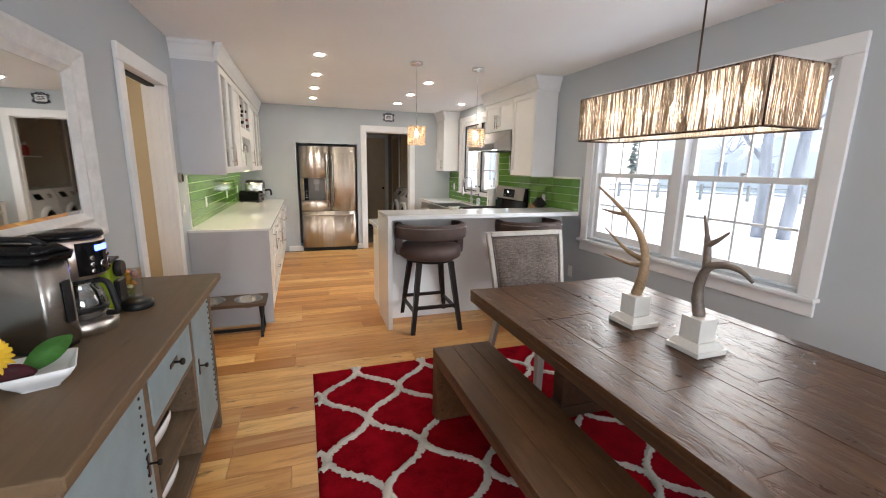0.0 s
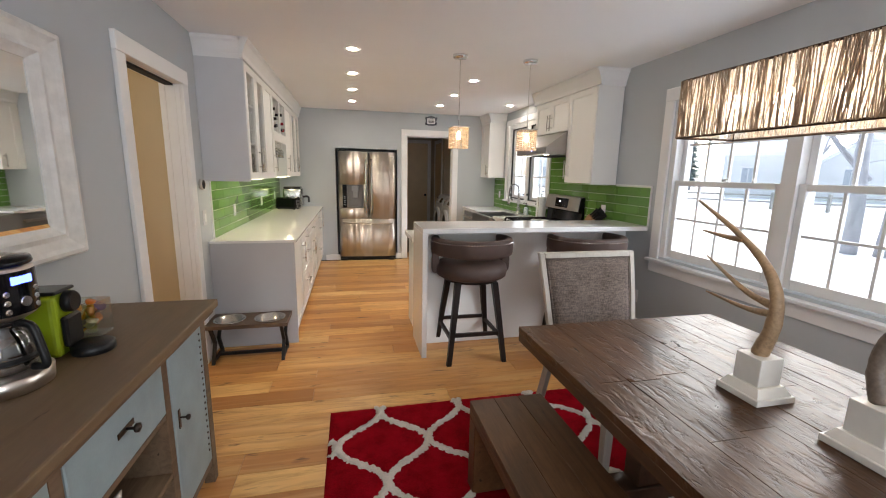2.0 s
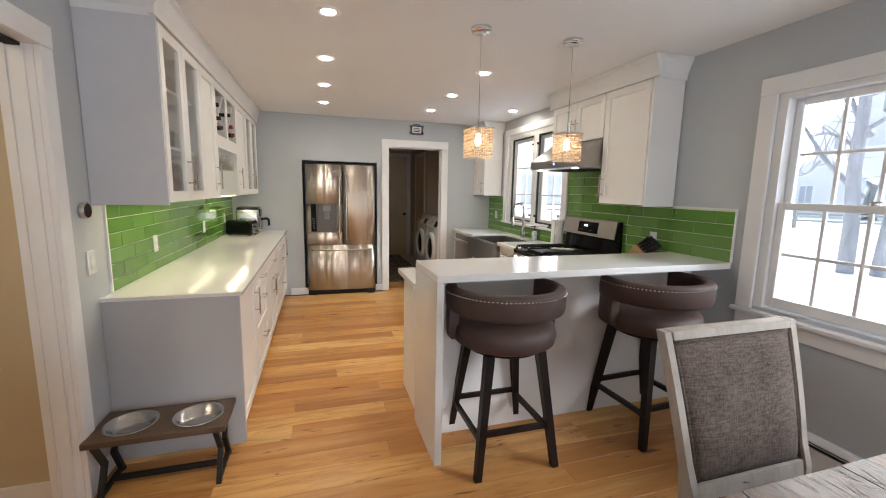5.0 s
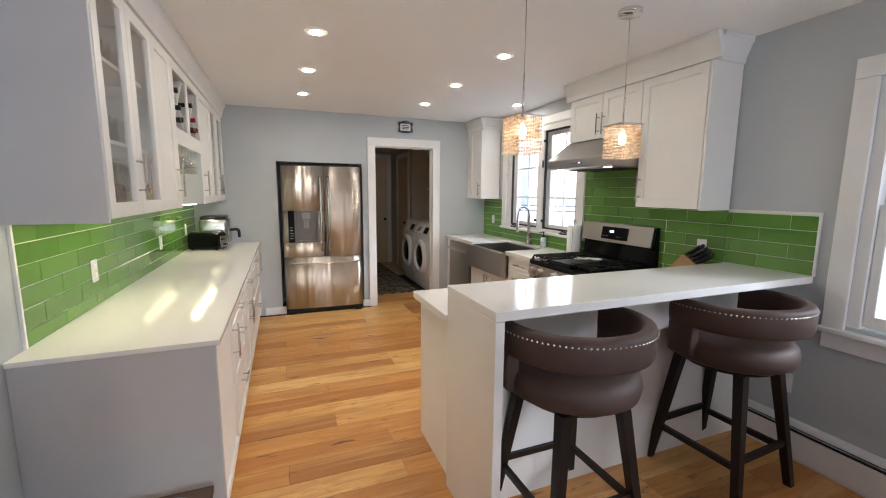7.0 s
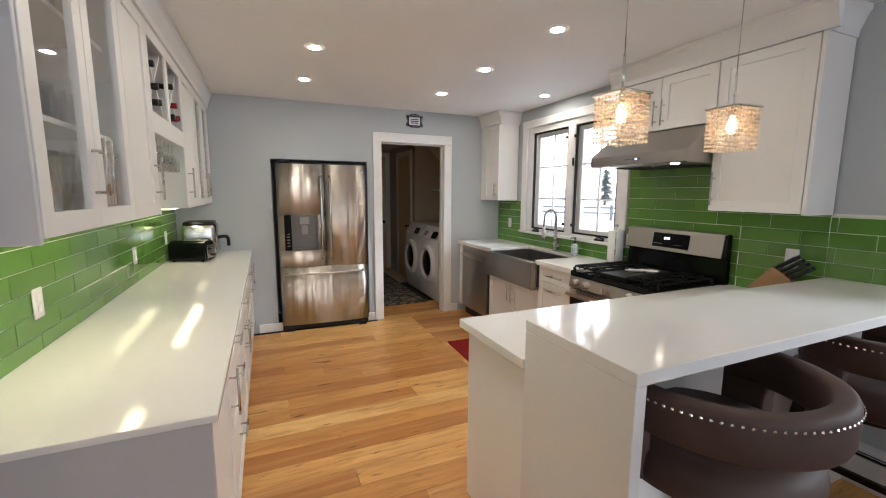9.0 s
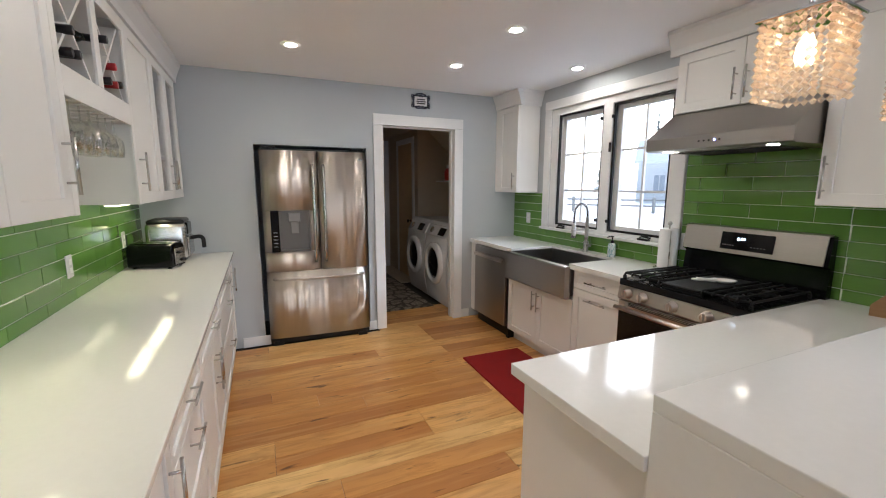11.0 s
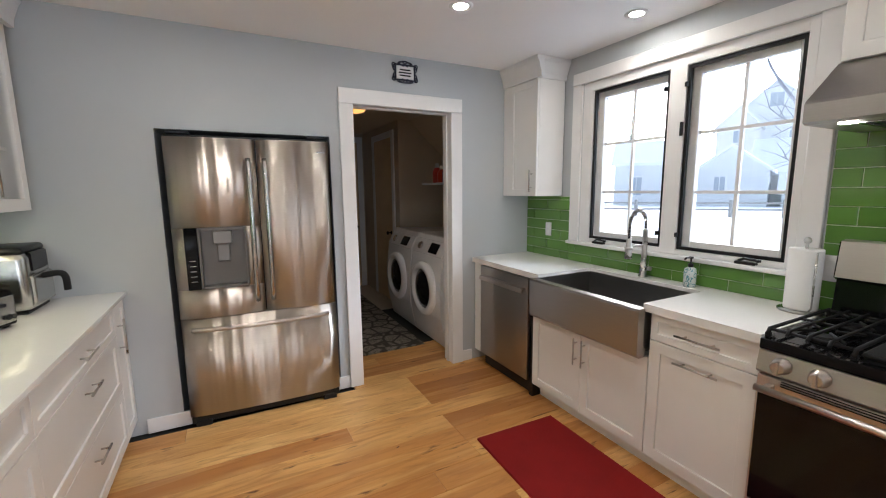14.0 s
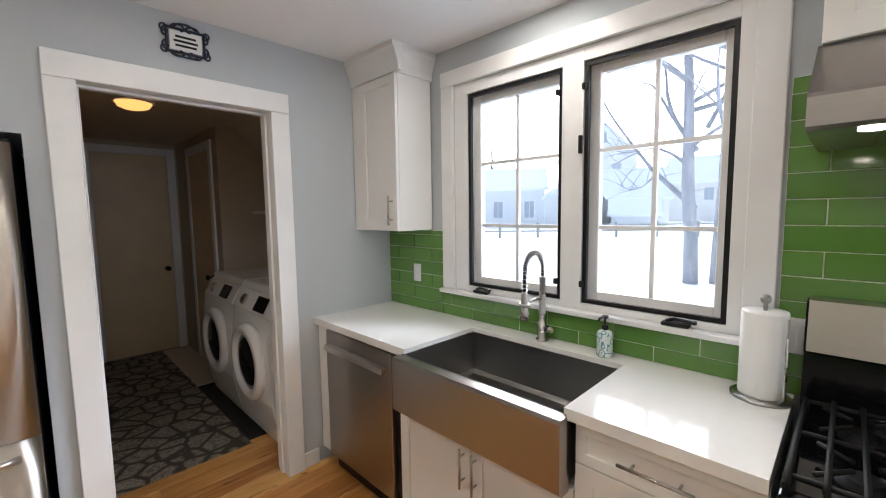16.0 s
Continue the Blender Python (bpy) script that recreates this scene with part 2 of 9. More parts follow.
def steel(name, color=(0.56, 0.55, 0.53), rough=0.24, along="z", wave=0.0, aniso=0.0):
    m, nt, b = nodes_of(name)
    st = {"x": (1, 60, 60), "y": (60, 1, 60), "z": (60, 60, 1)}[along]
    brush = noise_of(nt, coords(nt, st), 8.0, 6.0, 0.7)
    b.inputs["Metallic"].default_value = 1.0
    nt.links.new(ramp_of(nt, brush, [(0.2, tuple(c * 0.85 for c in color)), (0.8, color)]), b.inputs["Base Color"])
    r = nt.nodes.new("ShaderNodeMapRange")
    r.inputs["To Min"].default_value, r.inputs["To Max"].default_value = rough - 0.05, rough + 0.07
    nt.links.new(brush, r.inputs["Value"])
    if aniso:
        b.inputs["Roughness"].default_value = rough
    else:
        nt.links.new(r.outputs[0], b.inputs["Roughness"])
    if aniso:
        tan = nt.nodes.new("ShaderNodeTangent")
        tan.direction_type, tan.axis = "RADIAL", "Z"
        nt.links.new(tan.outputs[0], b.inputs["Tangent"])
        b.inputs["Anisotropic"].default_value = aniso
        b.inputs["Anisotropic Rotation"].default_value = 0.25
    if wave:
        slow = noise_of(nt, coords(nt, (6.5, 6.5, 0.02)), 1.6, 1.5, 0.5)
        bump_of(nt, slow, b, wave, 0.014)
    else:
        bump_of(nt, brush, b, 0.04, 0.0005)
    return m


def cloth(name, color, rough=0.9, weave=900.0, var=0.25):
    m, nt, b = nodes_of(name)
    vec = coords(nt)
    a = noise_of(nt, coords(nt, (1, 1, 0.12)), weave * 0.35, 2.0)
    c = noise_of(nt, coords(nt, (0.12, 0.12, 1)), weave * 0.35, 2.0)
    slow = noise_of(nt, vec, 7.0, 4.0)
    dark, light = tuple(k * (1 - var) for k in color), tuple(min(1, k * (1 + var)) for k in color)
    col = ramp_of(nt, a, [(0.4, dark), (0.6, light)])
    col = mix_of(nt, 0.5, col, ramp_of(nt, c, [(0.4, dark), (0.6, light)]))
    col = mix_of(nt, 0.35, col, ramp_of(nt, slow, [(0.3, dark), (0.7, light)]))
    nt.links.new(col, b.inputs["Base Color"])
    b.inputs["Roughness"].default_value = rough
    b.inputs["Specular IOR Level"].default_value = 0.2
    b.inputs["Sheen Weight"].default_value = 0.05
    bump_of(nt, a, b, 0.25, 0.001)
    return m


M = {}
M["wall"] = pbr("blue_grey_wall_paint", (0.485, 0.515, 0.54), 0.75, var=0.03, scale=1.2, bump=0.12, bscale=260)
M["hall"] = pbr("cream_hall_paint", (0.57, 0.475, 0.32), 0.75, var=0.04, scale=1.2, bump=0.1, bscale=260)
# laundry paint lightened and warmed: the dome's glow is put into its colour
M["laundry"] = pbr("warmed_greige_laundry_paint", (0.52, 0.46, 0.38), 0.8, var=0.04, scale=1.2, bump=0.1, bscale=260)
M["ceiling"] = pbr("ceiling_paint", (0.88, 0.88, 0.89), 0.9, var=0.02, scale=1.0, bump=0.15, bscale=220)
M["trim"] = pbr("white_trim_paint", (0.80, 0.80, 0.80), 0.38, var=0.03, scale=4.0, bump=0.04, bscale=120)
M["cab"] = pbr("white_cabinet_paint", (0.80, 0.79, 0.77), 0.36, var=0.02, scale=3.0, bump=0.03, bscale=140)
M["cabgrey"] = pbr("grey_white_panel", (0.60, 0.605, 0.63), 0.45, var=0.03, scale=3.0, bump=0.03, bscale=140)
# darker cabgrey copy: the shade on the base panel is in the colour
M["base_shade"] = pbr("shaded_panel_paint", (0.48, 0.475, 0.49), 0.45, var=0.03, scale=3.0, bump=0.03, bscale=140)
M["inside"] = pbr("cabinet_inside", (0.55, 0.55, 0.54), 0.6, var=0.04)
M["quartz"] = pbr("white_quartz", (0.80, 0.79, 0.77), 0.095, var=0.012, scale=45, bump=0.0, rvar=0.004, spec=0.42)
M["tile"] = None
M["grout"] = pbr("pale_green_grout", (0.72, 0.78, 0.62), 0.9, var=0.06, scale=30, bump=0.3, bscale=400)
M["steel"] = steel("brushed_steel")
M["steel_fridge"] = steel("fridge_steel", (0.64, 0.585, 0.52), 0.38, "x", 0.9, 1.0)
M["steel_h"] = steel("brushed_steel_level", (0.66, 0.60, 0.555), 0.3, "y")
M["steel_mid"] = steel("brushed_steel_mid", (0.52, 0.485, 0.45), 0.4, "y")
M["steel_dark"] = steel("brushed_steel_dark", (0.43, 0.405, 0.38), 0.3, "y")
M["chrome"] = pbr("chrome", (0.75, 0.75, 0.76), 0.08, 1.0, var=0.02, bump=0.0, rvar=0.03)
M["handle"] = pbr("satin_nickel", (0.50, 0.49, 0.47), 0.28, 1.0, var=0.04, bump=0.02)
M["black"] = pbr("black_plastic", (0.010, 0.010, 0.011), 0.34, var=0.2, bump=0.05, bscale=300, spec=0.3)
M["gloss_black"] = pbr("black_glass", (0.005, 0.005, 0.006), 0.08, var=0.1, bump=0.0, rvar=0.02, spec=0.22)
M["iron"] = pbr("cast_iron", (0.009, 0.009, 0.010), 0.6, var=0.2, bump=0.3, bscale=350, spec=0.25)
M["dark_gap"] = pbr("dark_gap", (0.02, 0.02, 0.02), 0.8, bump=0.0)
M["table"] = old_wood("table_plank", (0.20, 0.128, 0.082), (0.066, 0.038, 0.023), "x", 0.34)
M["table_edge"] = old_wood("table_edge_wood", (0.14, 0.068, 0.031), (0.045, 0.02, 0.009), "y", 0.45)
M["bench"] = old_wood("bench_wood", (0.20, 0.10, 0.044), (0.07, 0.032, 0.013), "y", 0.42, True, 0.35)
M["espresso"] = old_wood("espresso_wood", (0.024, 0.014, 0.011), (0.009, 0.006, 0.005), "z", 0.40, False, 0.3)
M["leather"] = pbr("taupe_leatherette", (0.078, 0.050, 0.042), 0.55, var=0.15, scale=9, bump=0.25, bscale=420, spec=0.32)
M["stud"] = pbr("nickel_stud", (0.72, 0.70, 0.66), 0.2, 1.0, var=0.05, bump=0.0)
M["linen"] = cloth("grey_linen", (0.14, 0.110, 0.094), 0.9, 620.0, 0.65)
M["whitewash"] = old_wood("whitewashed_wood", (0.56, 0.52, 0.47), (0.38, 0.34, 0.29), "z", 0.6, False)
M["glass"] = clear("cabinet_glass")
M["pane"] = clear("double_glazing", (0.88, 0.90, 0.92))
M["mirror"] = pbr("mirror_silver", (0.88, 0.90, 0.90), 0.015, 1.0, var=0.0, bump=0.0, rvar=0.005)
M["lamp_warm"] = glow("recessed_light_glow", (1.0, 0.885, 0.72), 175 * LAMP)
M["bulb"] = glow("bulb_glow", (1.0, 0.68, 0.38), 6.5 * BULB)
M["led"] = glow("led_strip_glow", (1.0, 0.86, 0.52), 7.5 * LAMP)
M["oak"] = oak_planks()


def green_tile():
    m, nt, b = nodes_of("green_glass_tile")
    info = nt.nodes.new("ShaderNodeObjectInfo")
    tone = ramp_of(nt, info.outputs["Random"], [(0, (0.098, 0.215, 0.040)), (0.5, (0.112, 0.245, 0.046)), (1, (0.13, 0.275, 0.056))])
    slow = noise_of(nt, coords(nt, (1, 1, 1), True), 9.0, 3.0)
    nt.links.new(mix_of(nt, ramp_of(nt, slow, [(0.3, (0, 0, 0)), (0.8, (0.25, 0.25, 0.25))]), tone, (0.16, 0.32, 0.075)), b.inputs["Base Color"])
    b.inputs["Roughness"].default_value = 0.09
    b.inputs["Specular IOR Level"].default_value = 0.6
    bump_of(nt, slow, b, 0.05, 0.002)
    return m


M["tile"] = green_tile()

# ---- rooms ----
L, R, B, C, F = -0.93, 2.725, 7.51, 2.465, -2.6
WT = 0.13
# floor slab under the planks
shell("floor_slab", M["dark_gap"], [(-3.3, R + 0.1, F - 0.1, 11.0, -0.12, -0.022)], "dark subfloor under the oak planks", category="floor")
shell("ceiling", M["ceiling"], [(L - WT, R + 0.2, F - WT, B + WT, C, C + 0.12)], "smooth white painted ceiling with recessed lights")
# left wall with a doorway
D1, D2, DH = 2.995, 3.735, 2.055
shell("wall_west", M["wall"], [(L - WT, L, F, D1 - 0.02, 0, C), (L - WT, L, D2 + 0.02, B, 0, C), (L - WT, L, D1 - 0.02, D2 + 0.02, DH + 0.02, C)],
      "pale blue-grey painted wall with a doorway", category="wall")
# back wall with the laundry doorway
E1, E2, EH = 1.135, 1.92, 2.09
AX0, AX1, AZ = -0.045, 0.965, 1.86
shell("wall_north", M["wall"], [(L - WT, AX0, B, B + WT, 0, C), (AX1, E1 - 0.02, B, B + WT, 0, C), (AX0, AX1, B, B + WT, AZ, C),
                                (E2 + 0.02, R + 0.2, B, B + WT, 0, C), (E1 - 0.02, E2 + 0.02, B, B + WT, EH + 0.02, C)],
      "blue-grey painted wall with a fridge recess and a laundry doorway", category="wall")
shell("wall_alcove", M["wall"], [(AX0 - 0.1, AX0, B + WT, 8.35, 0, AZ + 0.1), (AX1, AX1 + 0.015, B + WT, 8.35, 0, AZ + 0.1), (AX0, AX1, 8.25, 8.35, 0, AZ + 0.1), (AX0, AX1, B + WT, 8.25, AZ, AZ + 0.1)],
      "plain painted recess behind the refrigerator", category="wall")
# opening of the added window, out of view
SX0, SX1, SZ0, SZ1 = -0.3, 2.1, 0.75, 2.1
shell("wall_south", M["wall"], [(L - WT, SX0, F - WT, F, 0, C), (SX1, R + 0.2, F - WT, F, 0, C), (SX0, SX1, F - WT, F, 0, SZ0), (SX0, SX1, F - WT, F, SZ1, C)],
      "blue-grey painted wall with an added, unseen wide window", category="wall")
# right wall with two windows
RT = 0.17
KY0, KY1, KZ0, KZ1 = 5.50, 6.89, 1.08, 2.25
DY0, DY1, DZ0, DZ1 = 1.485, 3.37, 0.83, 2.085
shell("wall_east", M["wall"], [
    (R, R + RT, F, DY0, 0, C), (R, R + RT, DY1, KY0, 0, C), (R, R + RT, KY1, B, 0, C),
    (R, R + RT, DY0, DY1, 0, DZ0), (R, R + RT, DY0, DY1, DZ1, C),
    (R, R + RT, KY0, KY1, 0, KZ0), (R, R + RT, KY0, KY1, KZ1, C)], "blue-grey painted outer wall with two windows", category="wall")
# hall behind the doorway
HY = 3.80          # end wall of the hall, just past the doorway
shell("wall_hall_west", M["hall"], [(-3.2, -3.08, 1.6, HY + 0.1, 0, C)], "warm cream painted hallway wall", category="wall")
shell("wall_hall_south", M["hall"], [(-3.08, L - WT, 1.6, 1.7, 0, C)], "warm cream painted hallway wall", category="wall")
shell("wall_hall_north", M["hall"], [(-3.08, L - WT, HY, HY + 0.1, 0, C)], "warm cream painted hallway end wall with a light switch", category="wall")
shell("wall_hall_east", M["hall"], [(L - WT - 0.012, L - WT, 1.7, D1 - 0.03, 0, C)], "warm cream painted hallway wall", category="wall")
shell("ceiling_hall", M["ceiling"], [(-3.2, L - WT, 1.6, HY + 0.1, C, C + 0.1)], "white hallway ceiling", category="ceiling")
shell("baseboard_hall", M["trim"], [(-3.08, L - WT - 0.001, HY - 0.014, HY - 0.0005, 0, 0.095)], "white painted hallway baseboard", category="baseboard")
# laundry room
shell("wall_laundry", M["laundry"], [
    (0.985, 1.06, B + WT, 10.9, 0, C), (1.06, 2.9, 10.75, 10.9, 0, C), (2.78, 2.9, B + WT, 9.3, 0, C),
    (2.18, 2.9, 9.3, 9.4, 0, C), (2.18, 2.3, 9.4, 10.75, 0, C)], "dim grey painted laundry wall", category="wall")
bm = bmesh.new()
box(bm, 0.985, 2.9, B + WT, 10.9, 2.33, 2.43)
prism(bm, [(2.32, 2.33), (2.78, 2.33), (2.78, 1.9)], "y", B + WT, 9.3)
tagged(part("ceiling_laundry", bm, M["laundry"]), "dim sloped laundry ceiling", "ceiling", kind="structure")


def casing(name, axis, wall, out, a, b, top, label, width=0.1, thick=0.022, jamb=WT, slot=False):
    """Door casing on one wall face with its jamb. axis: the way the wall runs."""
    bm = bmesh.new()
    def put(u0, u1, w0, w1, z0, z1, bev=0.003):
        w0, w1 = min(w0, w1), max(w0, w1)
        if axis == "y":
            box(bm, w0, w1, u0, u1, z0, z1, bev)
        else:
            box(bm, u0, u1, w0, w1, z0, z1, bev)
    face = wall + out * thick
    put(a - width, a, wall, face, 0, top)
    put(b, b + width, wall, face, 0, top)
    put(a - width, b + width, wall, face + out * 0.003, top + 0.0005, top + width + 0.005)
    back = wall - out * jamb
    put(a - 0.02, a - 0.0005, wall - out * 0.0005, back, 0, top)
    put(b + 0.0005, b + 0.02, wall - out * 0.0005, back, 0, top)
    put(a - 0.02, b + 0.02, wall - out * 0.0005, back, top + 0.0005, top + 0.02)
    mid = wall - out * jamb * 0.5
    if slot:
        # pocket door: split jambs with thin beads either side of the gap, and a dark track above
        for w in (mid - 0.034, mid + 0.026):
            put(a, a + 0.006, w, w + 0.008, 0, top - 0.001, 0.001)
            put(b - 0.006, b, w, w + 0.008, 0, top - 0.001, 0.001)
        track = bmesh.new()
        box(track, mid - 0.024, mid + 0.024, a + 0.001, b - 0.001, top - 0.014, top - 0.0005)
        root = tagged(part(name, bm, M["trim"]), label, "door frame", kind="structure")
        FRAME[root.name] = Matrix()
        part("track", track, M["dark_gap"], root, "dark pocket door track")
        return root
    # stop bead
    put(a, a + 0.012, mid - 0.018, mid + 0.018, 0, top - 0.013, 0.002)
    put(b - 0.012, b, mid - 0.018, mid + 0.018, 0, top - 0.013, 0.002)
    put(a, b, mid - 0.018, mid + 0.018, top - 0.0125, top, 0.002)
    return tagged(part(name, bm, M["trim"]), label, "door frame", kind="structure")


casing("door_1", "y", L, 1, D1, D2, DH, "white painted casing of the open hall doorway", 0.09, slot=True)
casing("door_2", "x", B, -1, E1, E2, EH, "white painted casing of the open laundry doorway", 0.1)
bm = bmesh.new()
for q in [(L, L + 0.014, 2.46, D1 - 0.101), (L, L + 0.014, F, 0.86), (L, L + 0.014, D2 + 0.101, 4.037)]:
    box(bm, q[0], q[1], q[2], q[3], 0, 0.095, 0.004)
for x0, x1 in ((-0.24, E1 - 0.101), (E2 + 0.101, 2.12)):
    box(bm, x0, x1, B - 0.014, B, 0, 0.095, 0.004)
box(bm, L + 0.015, R, F, F + 0.014, 0, 0.095, 0.004)
tagged(part("baseboard", bm, M["trim"]), "white painted baseboard along the walls", "baseboard", kind="structure")


# ---- windows ----
def dining_window():
    t = thing("window_1", (R, (DY0 + DY1) / 2, DZ0), "white double-hung twin window with muntin bars, snow outside", "window", kind="structure")
    bm = bmesh.new()
    x0 = R - 0.022
    box(bm, x0, R, DY0 - 0.095, DY0, DZ0 - 0.02, DZ1 + 0.0005, 0.003)
    box(bm, x0, R, DY1, DY1 + 0.095, DZ0 - 0.02, DZ1 + 0.0005, 0.003)
    box(bm, x0 - 0.003, R, DY0 - 0.095, DY1 + 0.095, DZ1 + 0.001, DZ1 + 0.1, 0.003)
    part("window_casing", bm, M["trim"], t)
    bm = bmesh.new()
    box(bm, R - 0.055, R + 0.061, DY0 - 0.105, DY1 + 0.105, DZ0 - 0.045, DZ0 - 0.0205, 0.005, 2)
    part("window_sill", bm, M["trim"], t)
    boxpart("apron", M["trim"], t, R - 0.02, R, DY0 - 0.09, DY1 + 0.09, DZ0 - 0.135, DZ0 - 0.046, 0.003)
    bm = bmesh.new()
    for y0, y1 in ((DY0, DY0 + 0.03), (DY1 - 0.05, DY1), (2.37, 2.461)):
        box(bm, R + 0.002, R + RT - 0.01, y0, y1, DZ0 - 0.02, DZ1)
    box(bm, R + 0.002, R + RT - 0.01, DY0 + 0.031, 2.369, DZ1 - 0.03, DZ1)
    box(bm, R + 0.002, R + RT - 0.01, 2.462, DY1 - 0.051, DZ1 - 0.03, DZ1)
    box(bm, R + 0.062, R + RT - 0.01, DY0 + 0.031, 2.369, DZ0 - 0.02, DZ0 + 0.012)
    box(bm, R + 0.062, R + RT - 0.01, 2.462, DY1 - 0.051, DZ0 - 0.02, DZ0 + 0.012)
    part("window_frame", bm, M["trim"], t)
    for y0, y1 in ((DY0 + 0.032, 2.368), (2.463, DY1 - 0.052)):
        for z0, z1, x in ((DZ0 + 0.013, 1.465, R + 0.025), (1.425, DZ1 - 0.031, R + 0.065)):
            bm = bmesh.new()
            s = 0.042
            box(bm, x, x + 0.034, y0, y0 + s, z0, z1, 0.003)
            box(bm, x, x + 0.034, y1 - s, y1, z0, z1, 0.003)
            box(bm, x, x + 0.034, y0 + s + 0.0005, y1 - s - 0.0005, z0, z0 + (0.06 if z0 < 1 else 0.04), 0.003)
            box(bm, x, x + 0.034, y0 + s + 0.0005, y1 - s - 0.0005, z1 - 0.04, z1, 0.003)
            sash = part("sash", bm, M["trim"], t)
            gz0, gz1 = z0 + (0.06 if z0 < 1 else 0.04), z1 - 0.04
            bm = bmesh.new()
            for k in (1, 2, 3):
                y = y0 + s + (y1 - y0 - 2 * s) * k / 4
                box(bm, x + 0.008, x + 0.026, y - 0.008, y + 0.008, gz0, gz1)
            for k in range(4):
                ya = y0 + s + (y1 - y0 - 2 * s) * k / 4 + 0.0085
                yb = y0 + s + (y1 - y0 - 2 * s) * (k + 1) / 4 - 0.0085
                z = (gz0 + gz1) / 2
                box(bm, x + 0.0085, x + 0.0255, ya, yb, z - 0.008, z + 0.008)
            part("muntin", bm, M["trim"], sash)
            g = boxpart("pane", M["pane"], sash, x + 0.015, x + 0.018, y0 + s - 0.004, y1 - s + 0.004, gz0 - 0.004, gz1 + 0.004)
            g.visible_shadow = False
        bm = bmesh.new()
        ym = (y0 + y1) / 2
        lathe(bm, [(0.016, 0), (0.016, 0.012), (0.006, 0.014)], (R + 0.045, ym, 1.4655), 12)
        box(bm, R + 0.035, R + 0.055, ym - 0.035, ym + 0.02, 1.4775, 1.4855, 0.003)
        part("sash_lock", bm, M["handle"], t, "small metal sash lock")


def kitchen_window():
    t = thing("window_2", (R, (KY0 + KY1) / 2, KZ0), "white twin casement window with black inner frames over the sink", "window", kind="structure")
    bm = bmesh.new()
    x0 = R - 0.022
    box(bm, x0, R, KY0 - 0.09, KY0, KZ0 + 0.0005, KZ1 + 0.0005, 0.003)
    box(bm, x0, R, KY1, KY1 + 0.09, KZ0 + 0.0005, KZ1 + 0.0005, 0.003)
    box(bm, x0 - 0.003, R, KY0 - 0.09, KY1 + 0.09, KZ1 + 0.001, KZ1 + 0.085, 0.003)
    part("window_casing", bm, M["trim"], t)
    boxpart("window_sill", M["trim"], t, R - 0.045, R + 0.06, KY0 - 0.1, KY1 + 0.1, KZ0 - 0.024, KZ0, 0.005, seg=2)
    bm = bmesh.new()
    for y0, y1 in ((KY0, KY0 + 0.046), (KY1 - 0.093, KY1), (6.109, 6.212)):
        box(bm, R + 0.002, R + RT - 0.01, y0, y1, KZ0 + 0.001, KZ1)
    for y0, y1 in ((KY0 + 0.0465, 6.1085), (6.2125, KY1 - 0.0935)):
        box(bm, R + 0.002, R + RT - 0.01, y0, y1, KZ1 - 0.06, KZ1)
        box(bm, R + 0.002, R + RT - 0.01, y0, y1, KZ0 + 0.001, KZ0 + 0.03)
    part("window_frame", bm, M["trim"], t)
    for y0, y1 in ((5.548, 6.107), (6.214, 6.795)):
        z0, z1, x = 1.112, 2.187, R + 0.012
        bm = bmesh.new()
        s = 0.018
        box(bm, x, x + 0.02, y0, y0 + s, z0, z1)
        box(bm, x, x + 0.02, y1 - s, y1, z0, z1)
        box(bm, x, x + 0.02, y0 + s, y1 - s, z0, z0 + s)
        box(bm, x, x + 0.02, y0 + s, y1 - s, z1 - s, z1)
        part("screen_frame", bm, M["black"], t, "thin black screen frame")
        bm = bmesh.new()
        x, s = R + 0.06, 0.05
        box(bm, x, x + 0.04, y0, y0 + s, z0, z1, 0.003)
        box(bm, x, x + 0.04, y1 - s, y1, z0, z1, 0.003)
        box(bm, x, x + 0.04, y0 + s + 0.0005, y1 - s - 0.0005, z0, z0 + s, 0.003)
        box(bm, x, x + 0.04, y0 + s + 0.0005, y1 - s - 0.0005, z1 - s, z1, 0.003)
        sash = part("sash", bm, M["trim"], t)
        bm = bmesh.new()
        ym = (y0 + y1) / 2
        box(bm, x + 0.01, x + 0.028, ym - 0.009, ym + 0.009, z0 + s, z1 - s)
        for z in (1.458, 1.805):
            box(bm, x + 0.0105, x + 0.0275, y0 + s, ym - 0.0095, z - 0.009, z + 0.009)
            box(bm, x + 0.0105, x + 0.0275, ym + 0.0095, y1 - s, z - 0.009, z + 0.009)
        part("muntin", bm, M["trim"], sash)
        g = boxpart("pane", M["pane"], sash, x + 0.018, x + 0.021, y0 + s - 0.004, y1 - s + 0.004, z0 + s - 0.004, z1 - s + 0.004)
        g.visible_shadow = False
        bm = bmesh.new()
        yc = ym - 0.12 if y0 < 6 else ym + 0.18
        box(bm, R - 0.03, R + 0.005, yc - 0.05, yc + 0.05, KZ0 + 0.0005, KZ0 + 0.016, 0.004)
        tube(bm, [(R - 0.02, yc + 0.03, KZ0 + 0.02), (R - 0.03, yc, KZ0 + 0.034), (R - 0.025, yc - 0.06, KZ0 + 0.028)], 0.007, 8)
        lathe(bm, [(0.011, 0), (0.011, 0.012)], (R - 0.026, yc - 0.065, KZ0 + 0.022), 10)
        part("crank", bm, M["black"], t, "dark folding window crank")
    bm = bmesh.new()
